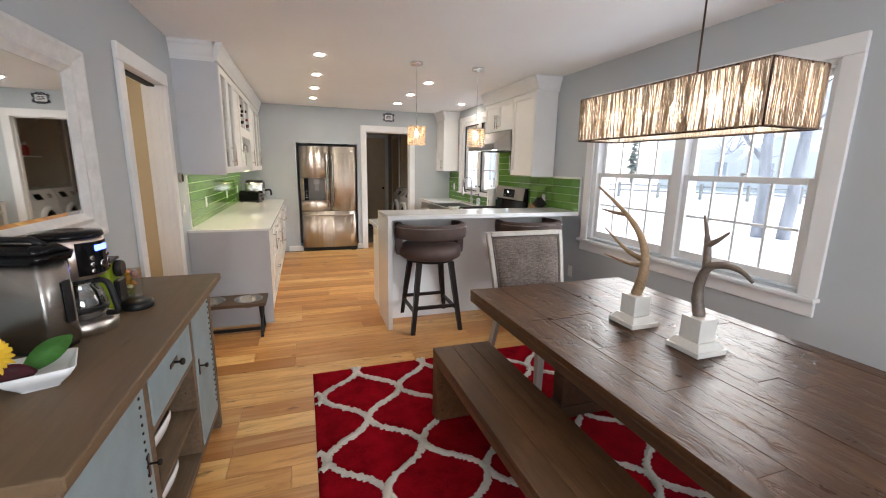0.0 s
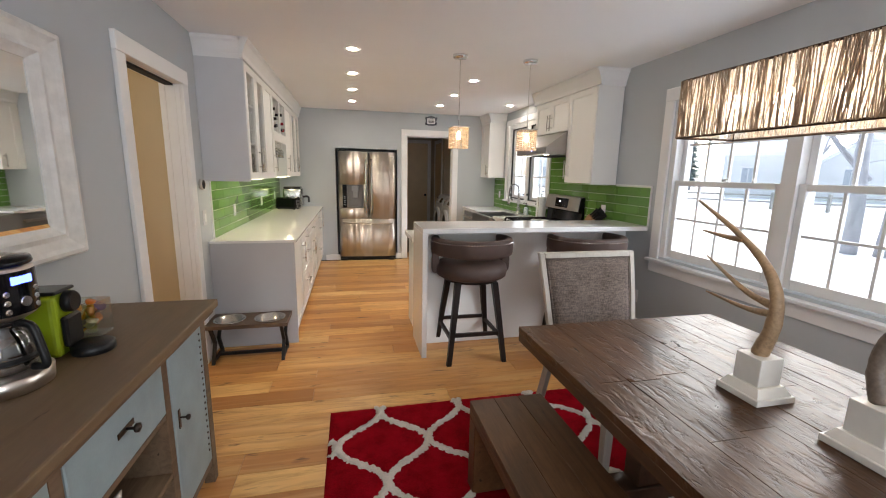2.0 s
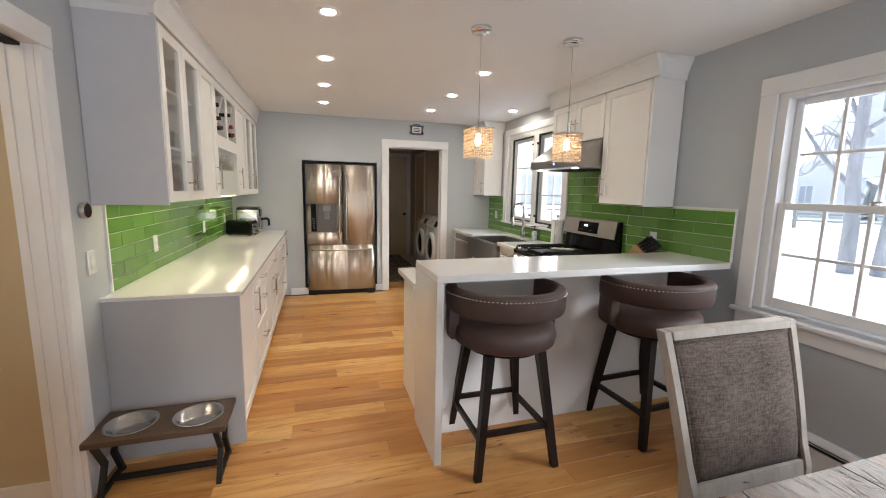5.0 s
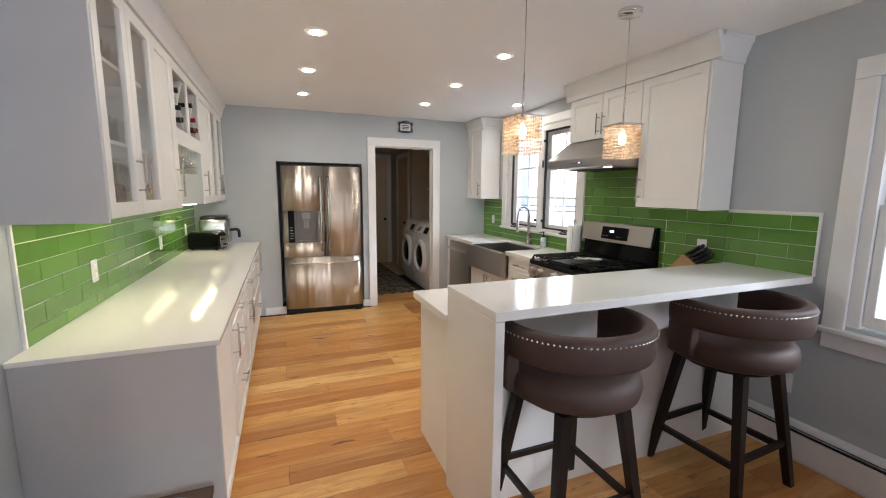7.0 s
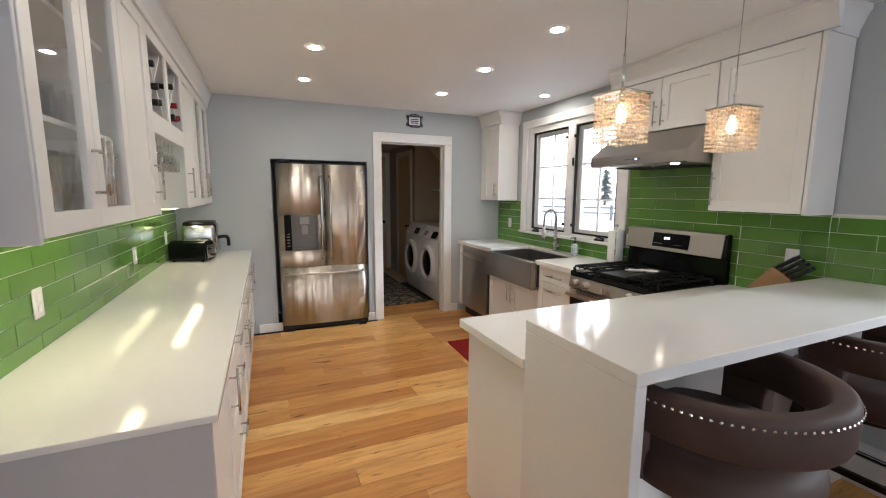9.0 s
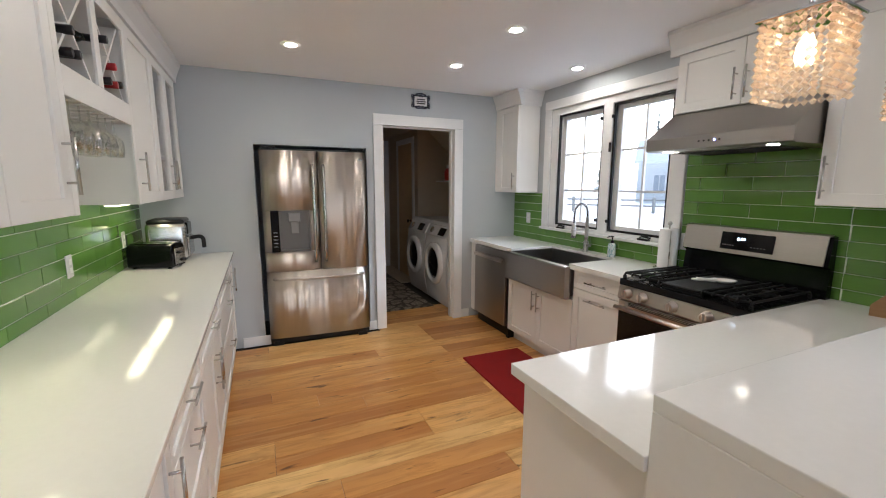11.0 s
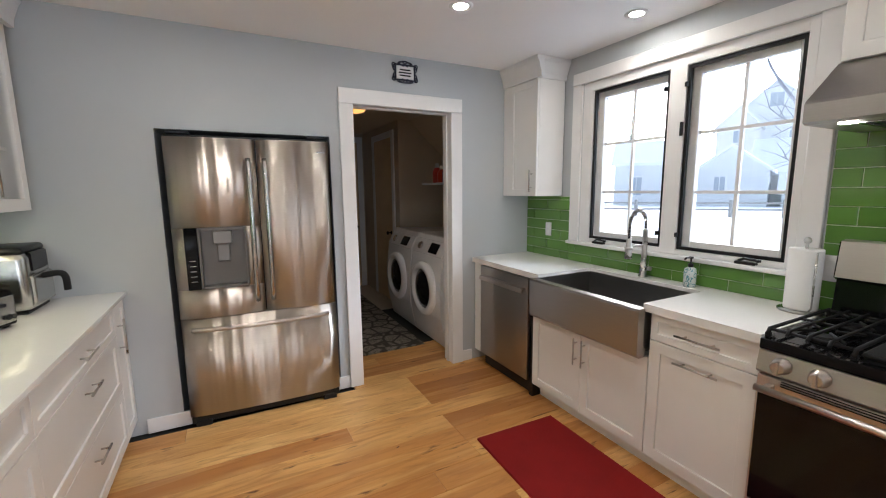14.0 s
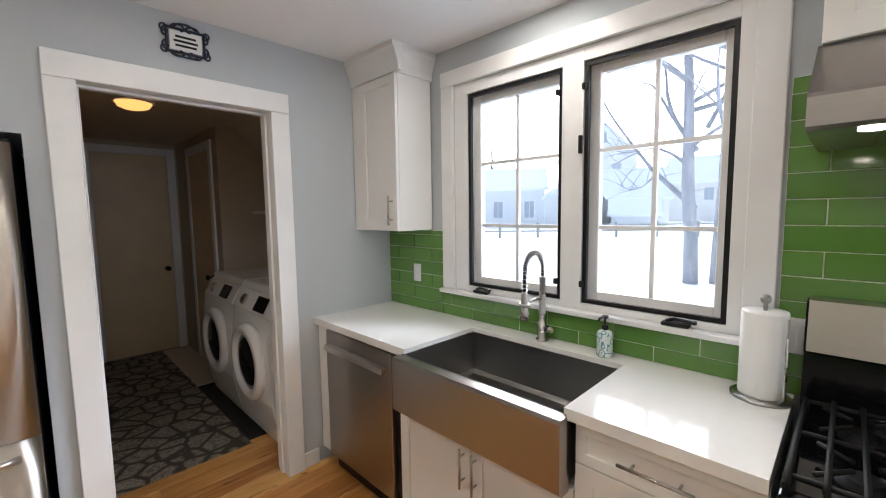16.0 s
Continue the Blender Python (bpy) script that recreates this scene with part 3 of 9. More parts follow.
    for y, z in ((6.118, 1.83), (6.105, 1.2), (6.105, 2.08), (6.235, 1.2), (6.235, 2.08)):
        box(bm, R - 0.012, R + 0.012, y - 0.008, y + 0.008, z - (0.04 if z == 1.83 else 0.014), z + (0.04 if z == 1.83 else 0.014), 0.003)
    part("latch", bm, M["black"], t, "black casement latches")


dining_window()
kitchen_window()
# window added out of view, only to bring light into the dining room
south = thing("window_3", ((SX0 + SX1) / 2, F, SZ0), "unseen white window added in the dining room end wall for light", "window", kind="structure")
bm = bmesh.new()
for q in ((SX0 - 0.09, SX0, SZ0 - 0.09, SZ1 + 0.09), (SX1, SX1 + 0.09, SZ0 - 0.09, SZ1 + 0.09), (SX0, SX1, SZ1, SZ1 + 0.09), (SX0, SX1, SZ0 - 0.09, SZ0)):
    box(bm, q[0], q[1], F, F + 0.022, q[2], q[3], 0.002)
for x in (SX0 + 0.02, 0.9, SX1 - 0.02):
    box(bm, x - 0.02, x + 0.02, F - 0.1, F - 0.05, SZ0, SZ1)
part("window_frame", bm, M["trim"], south)
boxpart("pane", M["pane"], south, SX0, SX1, F - 0.078, F - 0.074, SZ0, SZ1).visible_shadow = False


# ---- cabinet fronts ----
def shaker(parent, face, u0, u1, z0, z1, side, name="door", rail=0.058, glazed=False, thick=0.02):
    """A shaker front on the plane x = face; side: the way it looks along x (or y when face is a pair)."""
    axis = "x"
    if isinstance(face, tuple):
        axis, face = face
    bm = bmesh.new()
    def ring(i, d):
        q = face - side * thick + side * d
        pts = ((u0 + i, z0 + i), (u1 - i, z0 + i), (u1 - i, z1 - i), (u0 + i, z1 - i))
        return [bm.verts.new((q, u, z) if axis == "x" else (u, q, z)) for u, z in pts]
    rim = 0.0015
    rings = [ring(0, 0.0005), ring(0, thick - rim), ring(rim, thick), ring(rail - rim, thick), ring(rail, thick - rim)]
    rings.append(ring(rail, 0.0005 if glazed else thick - 0.010))
    for p, q in zip(rings, rings[1:]):
        for k in range(4):
            bm.faces.new([p[k], p[(k + 1) % 4], q[(k + 1) % 4], q[k]])
    if glazed:
        for k in range(4):
            bm.faces.new([rings[-1][k], rings[-1][(k + 1) % 4], rings[0][(k + 1) % 4], rings[0][k]])
    else:
        bm.faces.new(rings[-1])
        bm.faces.new(list(reversed(rings[0])))
    d = part(name, bm, M["cab"], parent)
    if glazed:
        bm = bmesh.new()
        a = face - side * 0.012
        if axis == "x":
            box(bm, a - 0.002, a + 0.002, u0 + rail, u1 - rail, z0 + rail, z1 - rail)
        g = part("pane", bm, M["glass"], d, "clear cabinet glass")
        g.visible_shadow = False
    return d


def pull(parent, face, u, z, length, upright, side, standoff=0.032, r=0.0055):
    """A round bar handle on two posts."""
    bm = bmesh.new()
    x = face + side * standoff
    h = length / 2
    if upright:
        tube(bm, [(x, u, z - h), (x, u, z + h)], r, 8)
        for q in (z - h * 0.62, z + h * 0.62):
            tube(bm, [(face - side * 0.0005, u, q), (x, u, q)], r * 0.8, 6)
    else:
        tube(bm, [(x, u - h, z), (x, u + h, z)], r, 8)
        for q in (u - h * 0.62, u + h * 0.62):
            tube(bm, [(face - side * 0.0005, q, z), (x, q, z)], r * 0.8, 6)
    return part("handle", bm, M["handle"], parent, "satin nickel bar handle")


def carcass(parent, x0, x1, y0, y1, z0, z1, open_side=1, t=0.018, shelves=(), material=None):
    """An open-fronted box of panels; open_side is the way along x in which it opens."""
    m = material or M["cab"]
    boxpart("side_panel", m, parent, x0, x1, y0, y0 + t, z0, z1)
    boxpart("side_panel", m, parent, x0, x1, y1 - t, y1, z0, z1)
    boxpart("bottom_panel", m, parent, x0, x1, y0 + t, y1 - t, z0, z0 + t)
    boxpart("top_panel", m, parent, x0, x1, y0 + t, y1 - t, z1 - t, z1)
    xb = (x0, x0 + 0.008) if open_side > 0 else (x1 - 0.008, x1)
    boxpart("back_panel", m, parent, xb[0], xb[1], y0 + t, y1 - t, z0 + t, z1 - t)
    for s in shelves:
        boxpart("shelf", m, parent, x0 + 0.01, x1 - 0.03 if open_side > 0 else x1 - 0.01, y0 + t, y1 - t, s, s + 0.016)


# upper cabinets on the left wall
UX, UZ0, UZ1 = -0.585, 1.405, 2.315
GAP = 0.002


def wall_cabinet(y0, y1, fronts, label, glazed_shelves=()):
    c = thing("wall_cabinet", ((L + UX) / 2, (y0 + y1) / 2, UZ0), label, "cabinet", "left wall cabinets")
    carcass(c, L + 0.001, UX - 0.022, y0 + 0.0005, y1 - 0.0005, UZ0, UZ1, 1, shelves=glazed_shelves)
    for u0, u1, glazed, hinge in fronts:
        d = shaker(c, UX, u0 + GAP, u1 - GAP, UZ0 + 0.002, UZ1 - 0.012, 1, glazed=glazed)
        hu = u1 - 0.03 if hinge < 0 else u0 + 0.03
        pull(d, UX, hu, UZ0 + 0.17, 0.2, True, 1)
    return c


cab_a = wall_cabinet(4.06, 4.80, [(4.06, 4.43, True, -1), (4.43, 4.80, True, 1)], "white shaker wall cabinet with two glass doors holding glassware", (1.70, 2.02))
wall_cabinet(4.80, 5.19, [(4.80, 5.19, False, -1)], "white shaker wall cabinet with one solid door")
wall_cabinet(6.07, 6.59, [(6.07, 6.59, False, 1)], "white shaker wall cabinet with one solid door")
wall_cabinet(6.59, 7.40, [(6.59, 6.995, True, -1), (6.995, 7.40, True, 1)], "white shaker wall cabinet with two narrow glass doors", (1.70, 2.02))
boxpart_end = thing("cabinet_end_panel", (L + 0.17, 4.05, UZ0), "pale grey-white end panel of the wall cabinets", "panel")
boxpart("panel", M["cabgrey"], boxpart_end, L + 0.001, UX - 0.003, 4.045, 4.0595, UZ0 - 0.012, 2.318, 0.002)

# wine rack unit between them
wine = thing("wine_rack_cabinet", (L + 0.17, 5.63, 1.425), "white open wine rack cabinet with hanging glass rails below", "cabinet")
xr = UX - 0.012
for pn_, q in (("side_panel", (L + 0.001, xr, 5.1905, 5.2085, UZ0, UZ1)), ("side_panel", (L + 0.001, xr, 6.0515, 6.0695, UZ0, UZ1)),
               ("shelf", (L + 0.001, xr, 5.209, 6.051, 1.85, 1.868)), ("top_panel", (L + 0.001, xr, 5.209, 6.051, UZ1 - 0.018, UZ1)),
               ("back_panel", (L + 0.001, L + 0.009, 5.209, 6.051, 1.8685, UZ1 - 0.0185)), ("back_panel", (L + 0.001, L + 0.009, 5.209, 6.051, 1.40, 1.8495))):
    boxpart(pn_, M["cab"], wine, *q)
bm = bmesh.new()
box(bm, xr + 0.0005, UX, 5.1905, 5.235, UZ0, UZ1 - 0.01, 0.0015)
box(bm, xr + 0.0005, UX, 6.025, 6.0695, UZ0, UZ1 - 0.01, 0.0015)
box(bm, xr + 0.0005, UX, 5.236, 6.024, 1.80, 1.90, 0.0015)
box(bm, xr + 0.0005, UX, 5.236, 6.024, 2.245, UZ1 - 0.01, 0.0015)
box(bm, xr + 0.0005, UX, 5.60, 5.66, 1.9005, 2.2445, 0.0015)
part("face_frame", bm, M["cab"], wine)
for y0, y1 in ((5.236, 5.60), (5.66, 6.024)):
    bm = bmesh.new()
    for s in (1, -1):
        ya, yb = (y0, y1) if s > 0 else (y1, y0)
        d = 0.006
        n = Vector((0, -(2.245 - 1.90), (yb - ya))).normalized() * d
        x0, x1 = (L + 0.012, UX - 0.02)
        vs = [bm.verts.new((x, y + k * n.y, z + k * n.z)) for x in (x0, x1) for y, z, k in ((ya, 1.9, -1), (yb, 2.245, -1), (yb, 2.245, 1), (ya, 1.9, 1))]
        for q in ((0, 1, 2, 3), (7, 6, 5, 4), (0, 4, 5, 1), (1, 5, 6, 2), (2, 6, 7, 3), (3, 7, 4, 0)):
            bm.faces.new([vs[i] for i in q])
    part("lattice", bm, M["cab"], wine, "white crossed wine lattice")
for k in range(8):
    y = 5.27 + k * 0.102
    bm = bmesh.new()
    prism(bm, [(y - 0.026, 1.803), (y + 0.026, 1.803), (y + 0.026, 1.8145), (y + 0.008, 1.8145), (y + 0.008, 1.8495), (y - 0.008, 1.8495), (y - 0.008, 1.8145), (y - 0.026, 1.8145)], "x", L + 0.012, xr - 0.01)
    part("glass_rail", bm, M["cab"], wine)


def crown(name, pts_x, y0, y1, label, ret0=None, ret1=None):
    """Crown moulding run along y; pts_x: from the cabinet face outwards."""
    xf, out, wall = pts_x
    bm = bmesh.new()
    prof = [(xf - out * 0.02, 2.3165), (xf + out * 0.006, 2.3165), (xf + out * 0.008, 2.352), (xf + out * 0.015, 2.372), (xf + out * 0.034, 2.425), (xf + out * 0.045, 2.44), (xf + out * 0.045, 2.464), (xf - out * 0.02, 2.464)]
    prism(bm, prof, "y", y0, y1)
    if ret0 is not None:
        a = sorted((wall, xf + out * 0.0))
        p2 = [(y0 + 0.08, 2.3165), (y0 + 0.041, 2.3165), (y0 + 0.039, 2.352), (y0 + 0.03, 2.372), (y0 + 0.011, 2.425), (y0, 2.44), (y0, 2.464), (y0 + 0.08, 2.464)]
        prism(bm, p2, "x", a[0], a[1])
    return tagged(part(name, bm, M["trim"]), label, "crown moulding", kind="structure")


crown("trim_crown_west", (UX, 1, L + 0.001), 4.004, 7.505, "white crown moulding above the wall cabinets", True)

# base cabinets on the left
BX = -0.285
base_units = []


def base_cabinet(y0, y1, kind_of, label):
    c = thing("base_cabinet", ((L + BX) / 2, (y0 + y1) / 2, 0), label, "cabinet", "left base cabinets")
    bm = bmesh.new()
    box(bm, L + 0.001, BX - 0.022, y0 + 0.0005, y1 - 0.0005, 0.10, 0.8925)
    part("body", bm, M["cab"], c)
    boxpart("toe_kick", M["cab"], c, L + 0.001, BX - 0.075, y0 + 0.0005, y1 - 0.0005, 0.0, 0.0995)
    ym = (y0 + y1) / 2
    a, b = y0 + GAP, y1 - GAP
    if kind_of == "narrow":
        d = shaker(c, BX, a, b, 0.105, 0.886, 1, rail=0.05)
        pull(d, BX, b - 0.035 if y0 < 6 else a + 0.04, 0.70, 0.2, True, 1)
    elif kind_of == "stack":
        for z0, z1 in ((0.105, 0.412), (0.416, 0.722), (0.726, 0.886)):
            d = shaker(c, BX, a, b, z0, z1, 1, "drawer", 0.05 if z1 - z0 > 0.2 else 0.036)
            pull(d, BX, ym, (z0 + z1) / 2 + (0.08 if z1 - z0 > 0.2 else 0), 0.16, False, 1)
    else:
        d = shaker(c, BX, a, b, 0.726, 0.886, 1, "drawer", 0.036)
        pull(d, BX, ym, 0.797, 0.16, False, 1)
        for u0, u1, hu in ((a, ym - GAP, ym - 0.035), (ym + GAP, b, ym + 0.035)):
            d = shaker(c, BX, u0, u1, 0.105, 0.722, 1)
            pull(d, BX, hu, 0.56, 0.2, True, 1)
    return c


base_cabinet(4.06, 4.66, "narrow", "white shaker base cabinet with one door beside the end panel")
base_cabinet(4.66, 5.30, "stack", "white shaker base cabinet with three drawers")
base_cabinet(5.30, 6.22, "doors", "white shaker base cabinet with a drawer above two doors")
base_cabinet(6.22, 7.27, "stack", "wide white shaker base cabinet with three drawers")
base_cabinet(7.27, 7.505, "narrow", "narrow white pull-out base cabinet beside the wall")
endp = thing("base_end_panel", (L + 0.33, 4.045, 0), "grey end panel of the counter run, darkened for shade, reaching the floor", "panel")
boxpart("panel", M["base_shade"], endp, L + 0.001, BX + 0.005, 4.038, 4.0585, 0, 0.8925, 0.002)
ctl = thing("countertop", (L + 0.33, 5.75, 0.875), "glossy white quartz countertop along the wall cabinets", "countertop")
boxpart("slab", M["quartz"], ctl, L + 0.001, -0.262, 4.03, B - 0.001, 0.893, 0.915, 0.003, seg=2)

# led strips under the wall cabinets
for y0, y1 in ((4.1, 4.77), (4.83, 5.17), (6.15, 6.55), (6.65, 7.2)):
    led = thing("led_strip_light", (L + 0.2, (y0 + y1) / 2, UZ0 - 0.012), "lit warm strip light under the wall cabinet", "strip light")
    boxpart("housing", M["trim"], led, L + 0.155, L + 0.225, y0, y1, UZ0 - 0.009, UZ0 - 0.0005, 0.001)
    boxpart("diffuser", M["led"], led, L + 0.16, L + 0.22, y0 + 0.005, y1 - 0.005, UZ0 - 0.013, UZ0 - 0.0095, label="glowing diffuser")


# ---- kitchen, right side ----
RX = 2.145           # plane of the right cabinet fronts


def right_base(y0, y1, kind_of, label):
    c = thing("base_cabinet", ((R + RX) / 2, (y0 + y1) / 2, 0), label, "cabinet", "right base cabinets")
    top = 0.632 if kind_of == "sink" else 0.8745
    boxpart("body", M["cab"], c, RX + 0.022, R - 0.001, y0 + 0.0005, y1 - 0.0005, 0.10, top)
    boxpart("toe_kick", M["cab"], c, RX + 0.08, R - 0.001, y0 + 0.0005, y1 - 0.0005, 0, 0.0995)
    a, b, ym = y0 + GAP, y1 - GAP, (y0 + y1) / 2
    if kind_of == "sink":
        for u0, u1, hu in ((a, ym - GAP, ym - 0.032), (ym + GAP, b, ym + 0.032)):
            d = shaker(c, RX, u0, u1, 0.105, 0.63, -1)
            pull(d, RX, hu, 0.50, 0.17, True, -1)
    else:
        d = shaker(c, RX, a, b, 0.735, 0.868, -1, "drawer", 0.036)
        pull(d, RX, ym, 0.80, 0.2, False, -1)
        d = shaker(c, RX, a, b, 0.105, 0.73, -1)
        pull(d, RX, ym, 0.665, 0.2, False, -1)
    return c


right_base(5.835, 6.725, "sink", "white shaker sink base cabinet with two doors")
right_base(5.345, 5.833, "drawer", "white shaker base cabinet with a drawer above a door")

# dishwasher
dw = thing("dishwasher", (2.42, 7.06, 0), "stainless steel dishwasher under the counter", "dishwasher")
boxpart("body", M["black"], dw, RX + 0.04, R - 0.002, 6.765, 7.385, 0.0, 0.873)
bm = bmesh.new()
box(bm, RX - 0.015, RX + 0.039, 6.768, 7.382, 0.11, 0.865, 0.006, 2)
d = part("door", bm, M["steel_dark"], dw)
bm = bmesh.new()
prism(bm, [(RX - 0.0155, 0.79), (RX - 0.045, 0.785), (RX - 0.05, 0.76), (RX - 0.042, 0.752), (RX - 0.036, 0.772), (RX - 0.0155, 0.776)], "y", 6.80, 7.35)
part("handle", bm, M["steel_h"], d, "curved steel towel-bar handle")
boxpart("filler", M["cab"], dw, RX, RX + 0.02, 7.386, B - 0.016, 0.1, 0.8745, 0.002, "white filler strip")
boxpart("side_gap", M["black"], dw, RX + 0.01, RX + 0.3, 6.727, 6.7645, 0.0, 0.873, label="dark side panel")

# right countertop, pieces round the sink
ctr = thing("countertop", (2.42, 6.4, 0.875), "glossy white quartz countertop around the farmhouse sink", "countertop")
for q in ((2.125, R - 0.001, 6.66, B - 0.001), (2.605, R - 0.001, 5.8602, 6.6598), (2.118, R - 0.001, 5.345, 5.86)):
    boxpart("slab", M["quartz"], ctr, *q, 0.875, 0.915, 0.001)

# farmhouse sink
sink = thing("farmhouse_sink", (2.33, 6.26, 0.633), "stainless steel apron-front farmhouse sink, empty", "sink")
bm = bmesh.new()
prism(bm, [(2.125, 0.636), (2.08, 0.636), (2.064, 0.65), (2.062, 0.88), (2.068, 0.893), (2.108, 0.893), (2.108, 0.70), (2.125, 0.68)], "y", 5.842, 6.672)
part("apron", bm, M["steel_dark"], sink, "brushed apron front")
bm = bmesh.new()
x0, x1, y0, y1 = 2.1085, 2.615, 5.85, 6.665
def tub_ring(i, z):
    return [bm.verts.new(p) for p in ((x0 + i, y0 + i, z), (x1 - i, y0 + i, z), (x1 - i, y1 - i, z), (x0 + i, y1 - i, z))]
tub = [tub_ring(0.0, 0.66), tub_ring(0.0, 0.893), tub_ring(0.012, 0.893), tub_ring(0.013, 0.69), tub_ring(0.03, 0.672)]
for p, q in zip(tub, tub[1:]):
    for k in range(4):
        bm.faces.new([p[k], p[(k + 1) % 4], q[(k + 1) % 4], q[k]])
bm.faces.new(list(reversed(tub[0])))
bm.faces.new(tub[-1])
# basin steel darkened: the dim reflections inside are put into its colour
part("basin", bm, steel("shaded_basin_steel", (0.30, 0.29, 0.28), 0.32, "y"), sink)
bm = bmesh.new()
lathe(bm, [(0.055, 0.0), (0.055, 0.004), (0.04, 0.004), (0.035, 0.001)], (2.36, 6.26, 0.6722), 20)
part("drain", bm, M["chrome"], sink)

# spring faucet
fau = thing("faucet", (2.66, 6.27, 0.915), "brushed nickel spring pull-down kitchen faucet", "faucet")
fx, fy = 2.665, 6.27
bm = bmesh.new()
lathe(bm, [(0.03, 0.0), (0.03, 0.006), (0.022, 0.012), (0.022, 0.09), (0.017, 0.095), (0.015, 0.30), (0.017, 0.302), (0.017, 0.31)], (fx, fy, 0.9155), 18)
part("column", bm, M["handle"], fau)
arc = [(fx, fy, 1.225)]
for k in range(0, 13):
    a = math.pi * k / 12
    arc.append((fx - 0.075 + 0.075 * math.cos(a), fy, 1.26 + 0.085 * math.sin(a)))
arc += [(fx - 0.152, fy, 1.21), (fx - 0.152, fy, 1.17)]
bm = bmesh.new()
tube(bm, arc, 0.008, 8)
part("hose", bm, M["black"], fau)
bm = bmesh.new()
coil, turns = [], 34
for k in range(turns * 8):
    s = k / (turns * 8 - 1) * (len(arc) - 1)
    i = min(int(s), len(arc) - 2)
    p, q = Vector(arc[i]), Vector(arc[i + 1])
    w = (q - p).normalized()
    side = Vector((0, 1, 0))
    up = w.cross(side)
    a = 2 * math.pi * k / 8
    coil.append(p.lerp(q, s - i) + 0.0125 * (math.cos(a) * side + math.sin(a) * up))
tube(bm, coil, 0.0024, 5)
part("spring", bm, M["chrome"], fau)
bm = bmesh.new()
lathe(bm, [(0.010, 0.13), (0.016, 0.12), (0.018, 0.04), (0.022, 0.03), (0.023, 0.0)], (fx - 0.152, fy, 1.045), 16)
part("spray_head", bm, M["handle"], fau)
bm = bmesh.new()
tube(bm, [(fx, fy, 1.12), (fx - 0.08, fy, 1.125), (fx - 0.135, fy, 1.115)], 0.006, 8)
lathe(bm, [(0.024, -0.008), (0.024, 0.008)], (fx - 0.152, fy, 1.113), 14)
part("holder", bm, M["handle"], fau)
bm = bmesh.new()
tube(bm, [(fx, fy - 0.02, 0.975), (fx - 0.005, fy - 0.055, 0.975)], 0.014, 10)
tube(bm, [(fx - 0.005, fy - 0.05, 0.975), (fx - 0.05, fy - 0.085, 0.985)], 0.006, 8)
part("lever", bm, M["handle"], fau)

# range
rng_t = thing("gas_range", (2.38, 4.93, 0), "stainless gas range with black grates and glass oven door", "range")
RY0, RY1 = 4.556, 5.324
boxpart("body", M["black"], rng_t, 2.10, R - 0.012, RY0, RY1, 0.02, 0.90)
bm = bmesh.new()
prism(bm, [(2.0995, 0.79), (2.062, 0.79), (2.052, 0.80), (2.066, 0.877), (2.0995, 0.879)], "y", RY0, RY1)
panel = part("control_panel", bm, M["steel_mid"], rng_t, "steel control panel")
for k, y in enumerate((5.245, 5.135, 4.94, 4.745, 4.635)):
    bm = bmesh.new()
    lathe(bm, [(0.031, 0.0), (0.031, -0.006), (0.026, -0.010), (0.024, -0.036), (0.018, -0.040)], (2.058, y, 0.838), 20, "x")
    box(bm, 2.006, 2.03, y - 0.006, y + 0.006, 0.814, 0.862, 0.002)
    part("knob", bm, M["steel_h"], panel)
bm = bmesh.new()
box(bm, 2.062, 2.0995, RY0 + 0.002, RY1 - 0.002, 0.235, 0.782, 0.004)
door = part("oven_door", bm, M["steel_h"], rng_t)
boxpart("oven_glass", M["gloss_black"], door, 2.056, 2.0615, RY0 + 0.012, RY1 - 0.012, 0.265, 0.715, 0.002, "dark glass oven window")
bm = bmesh.new()
tube(bm, [(2.012, RY0 + 0.02, 0.745), (2.012, RY1 - 0.02, 0.745)], 0.014, 12)
for y in (RY0 + 0.05, RY1 - 0.05):
    box(bm, 2.012, 2.0615, y - 0.012, y + 0.012, 0.735, 0.757, 0.003)
part("handle", bm, M["steel_h"], door, "thick steel oven handle")
bm = bmesh.new()
for z in (0.757, 0.766, 0.775):
    box(bm, 2.0585, 2.0615, RY0 + 0.08, RY1 - 0.08, z, z + 0.004)
part("vent_slot", bm, M["black"], door)
boxpart("drawer", M["steel_h"], rng_t, 2.064, 2.0995, RY0 + 0.002, RY1 - 0.002, 0.06, 0.225, 0.004, "steel storage drawer")
bm = bmesh.new()
box(bm, 2.064, 2.0985, RY0 - 0.002, RY1 + 0.002, 0.8795, 0.921, 0.005, 2)
box(bm, 2.099, R - 0.066, RY0 - 0.002, RY1 + 0.002, 0.9005, 0.921, 0.002)
cook = part("cooktop", bm, M["gloss_black"], rng_t, "black enamel cooktop")
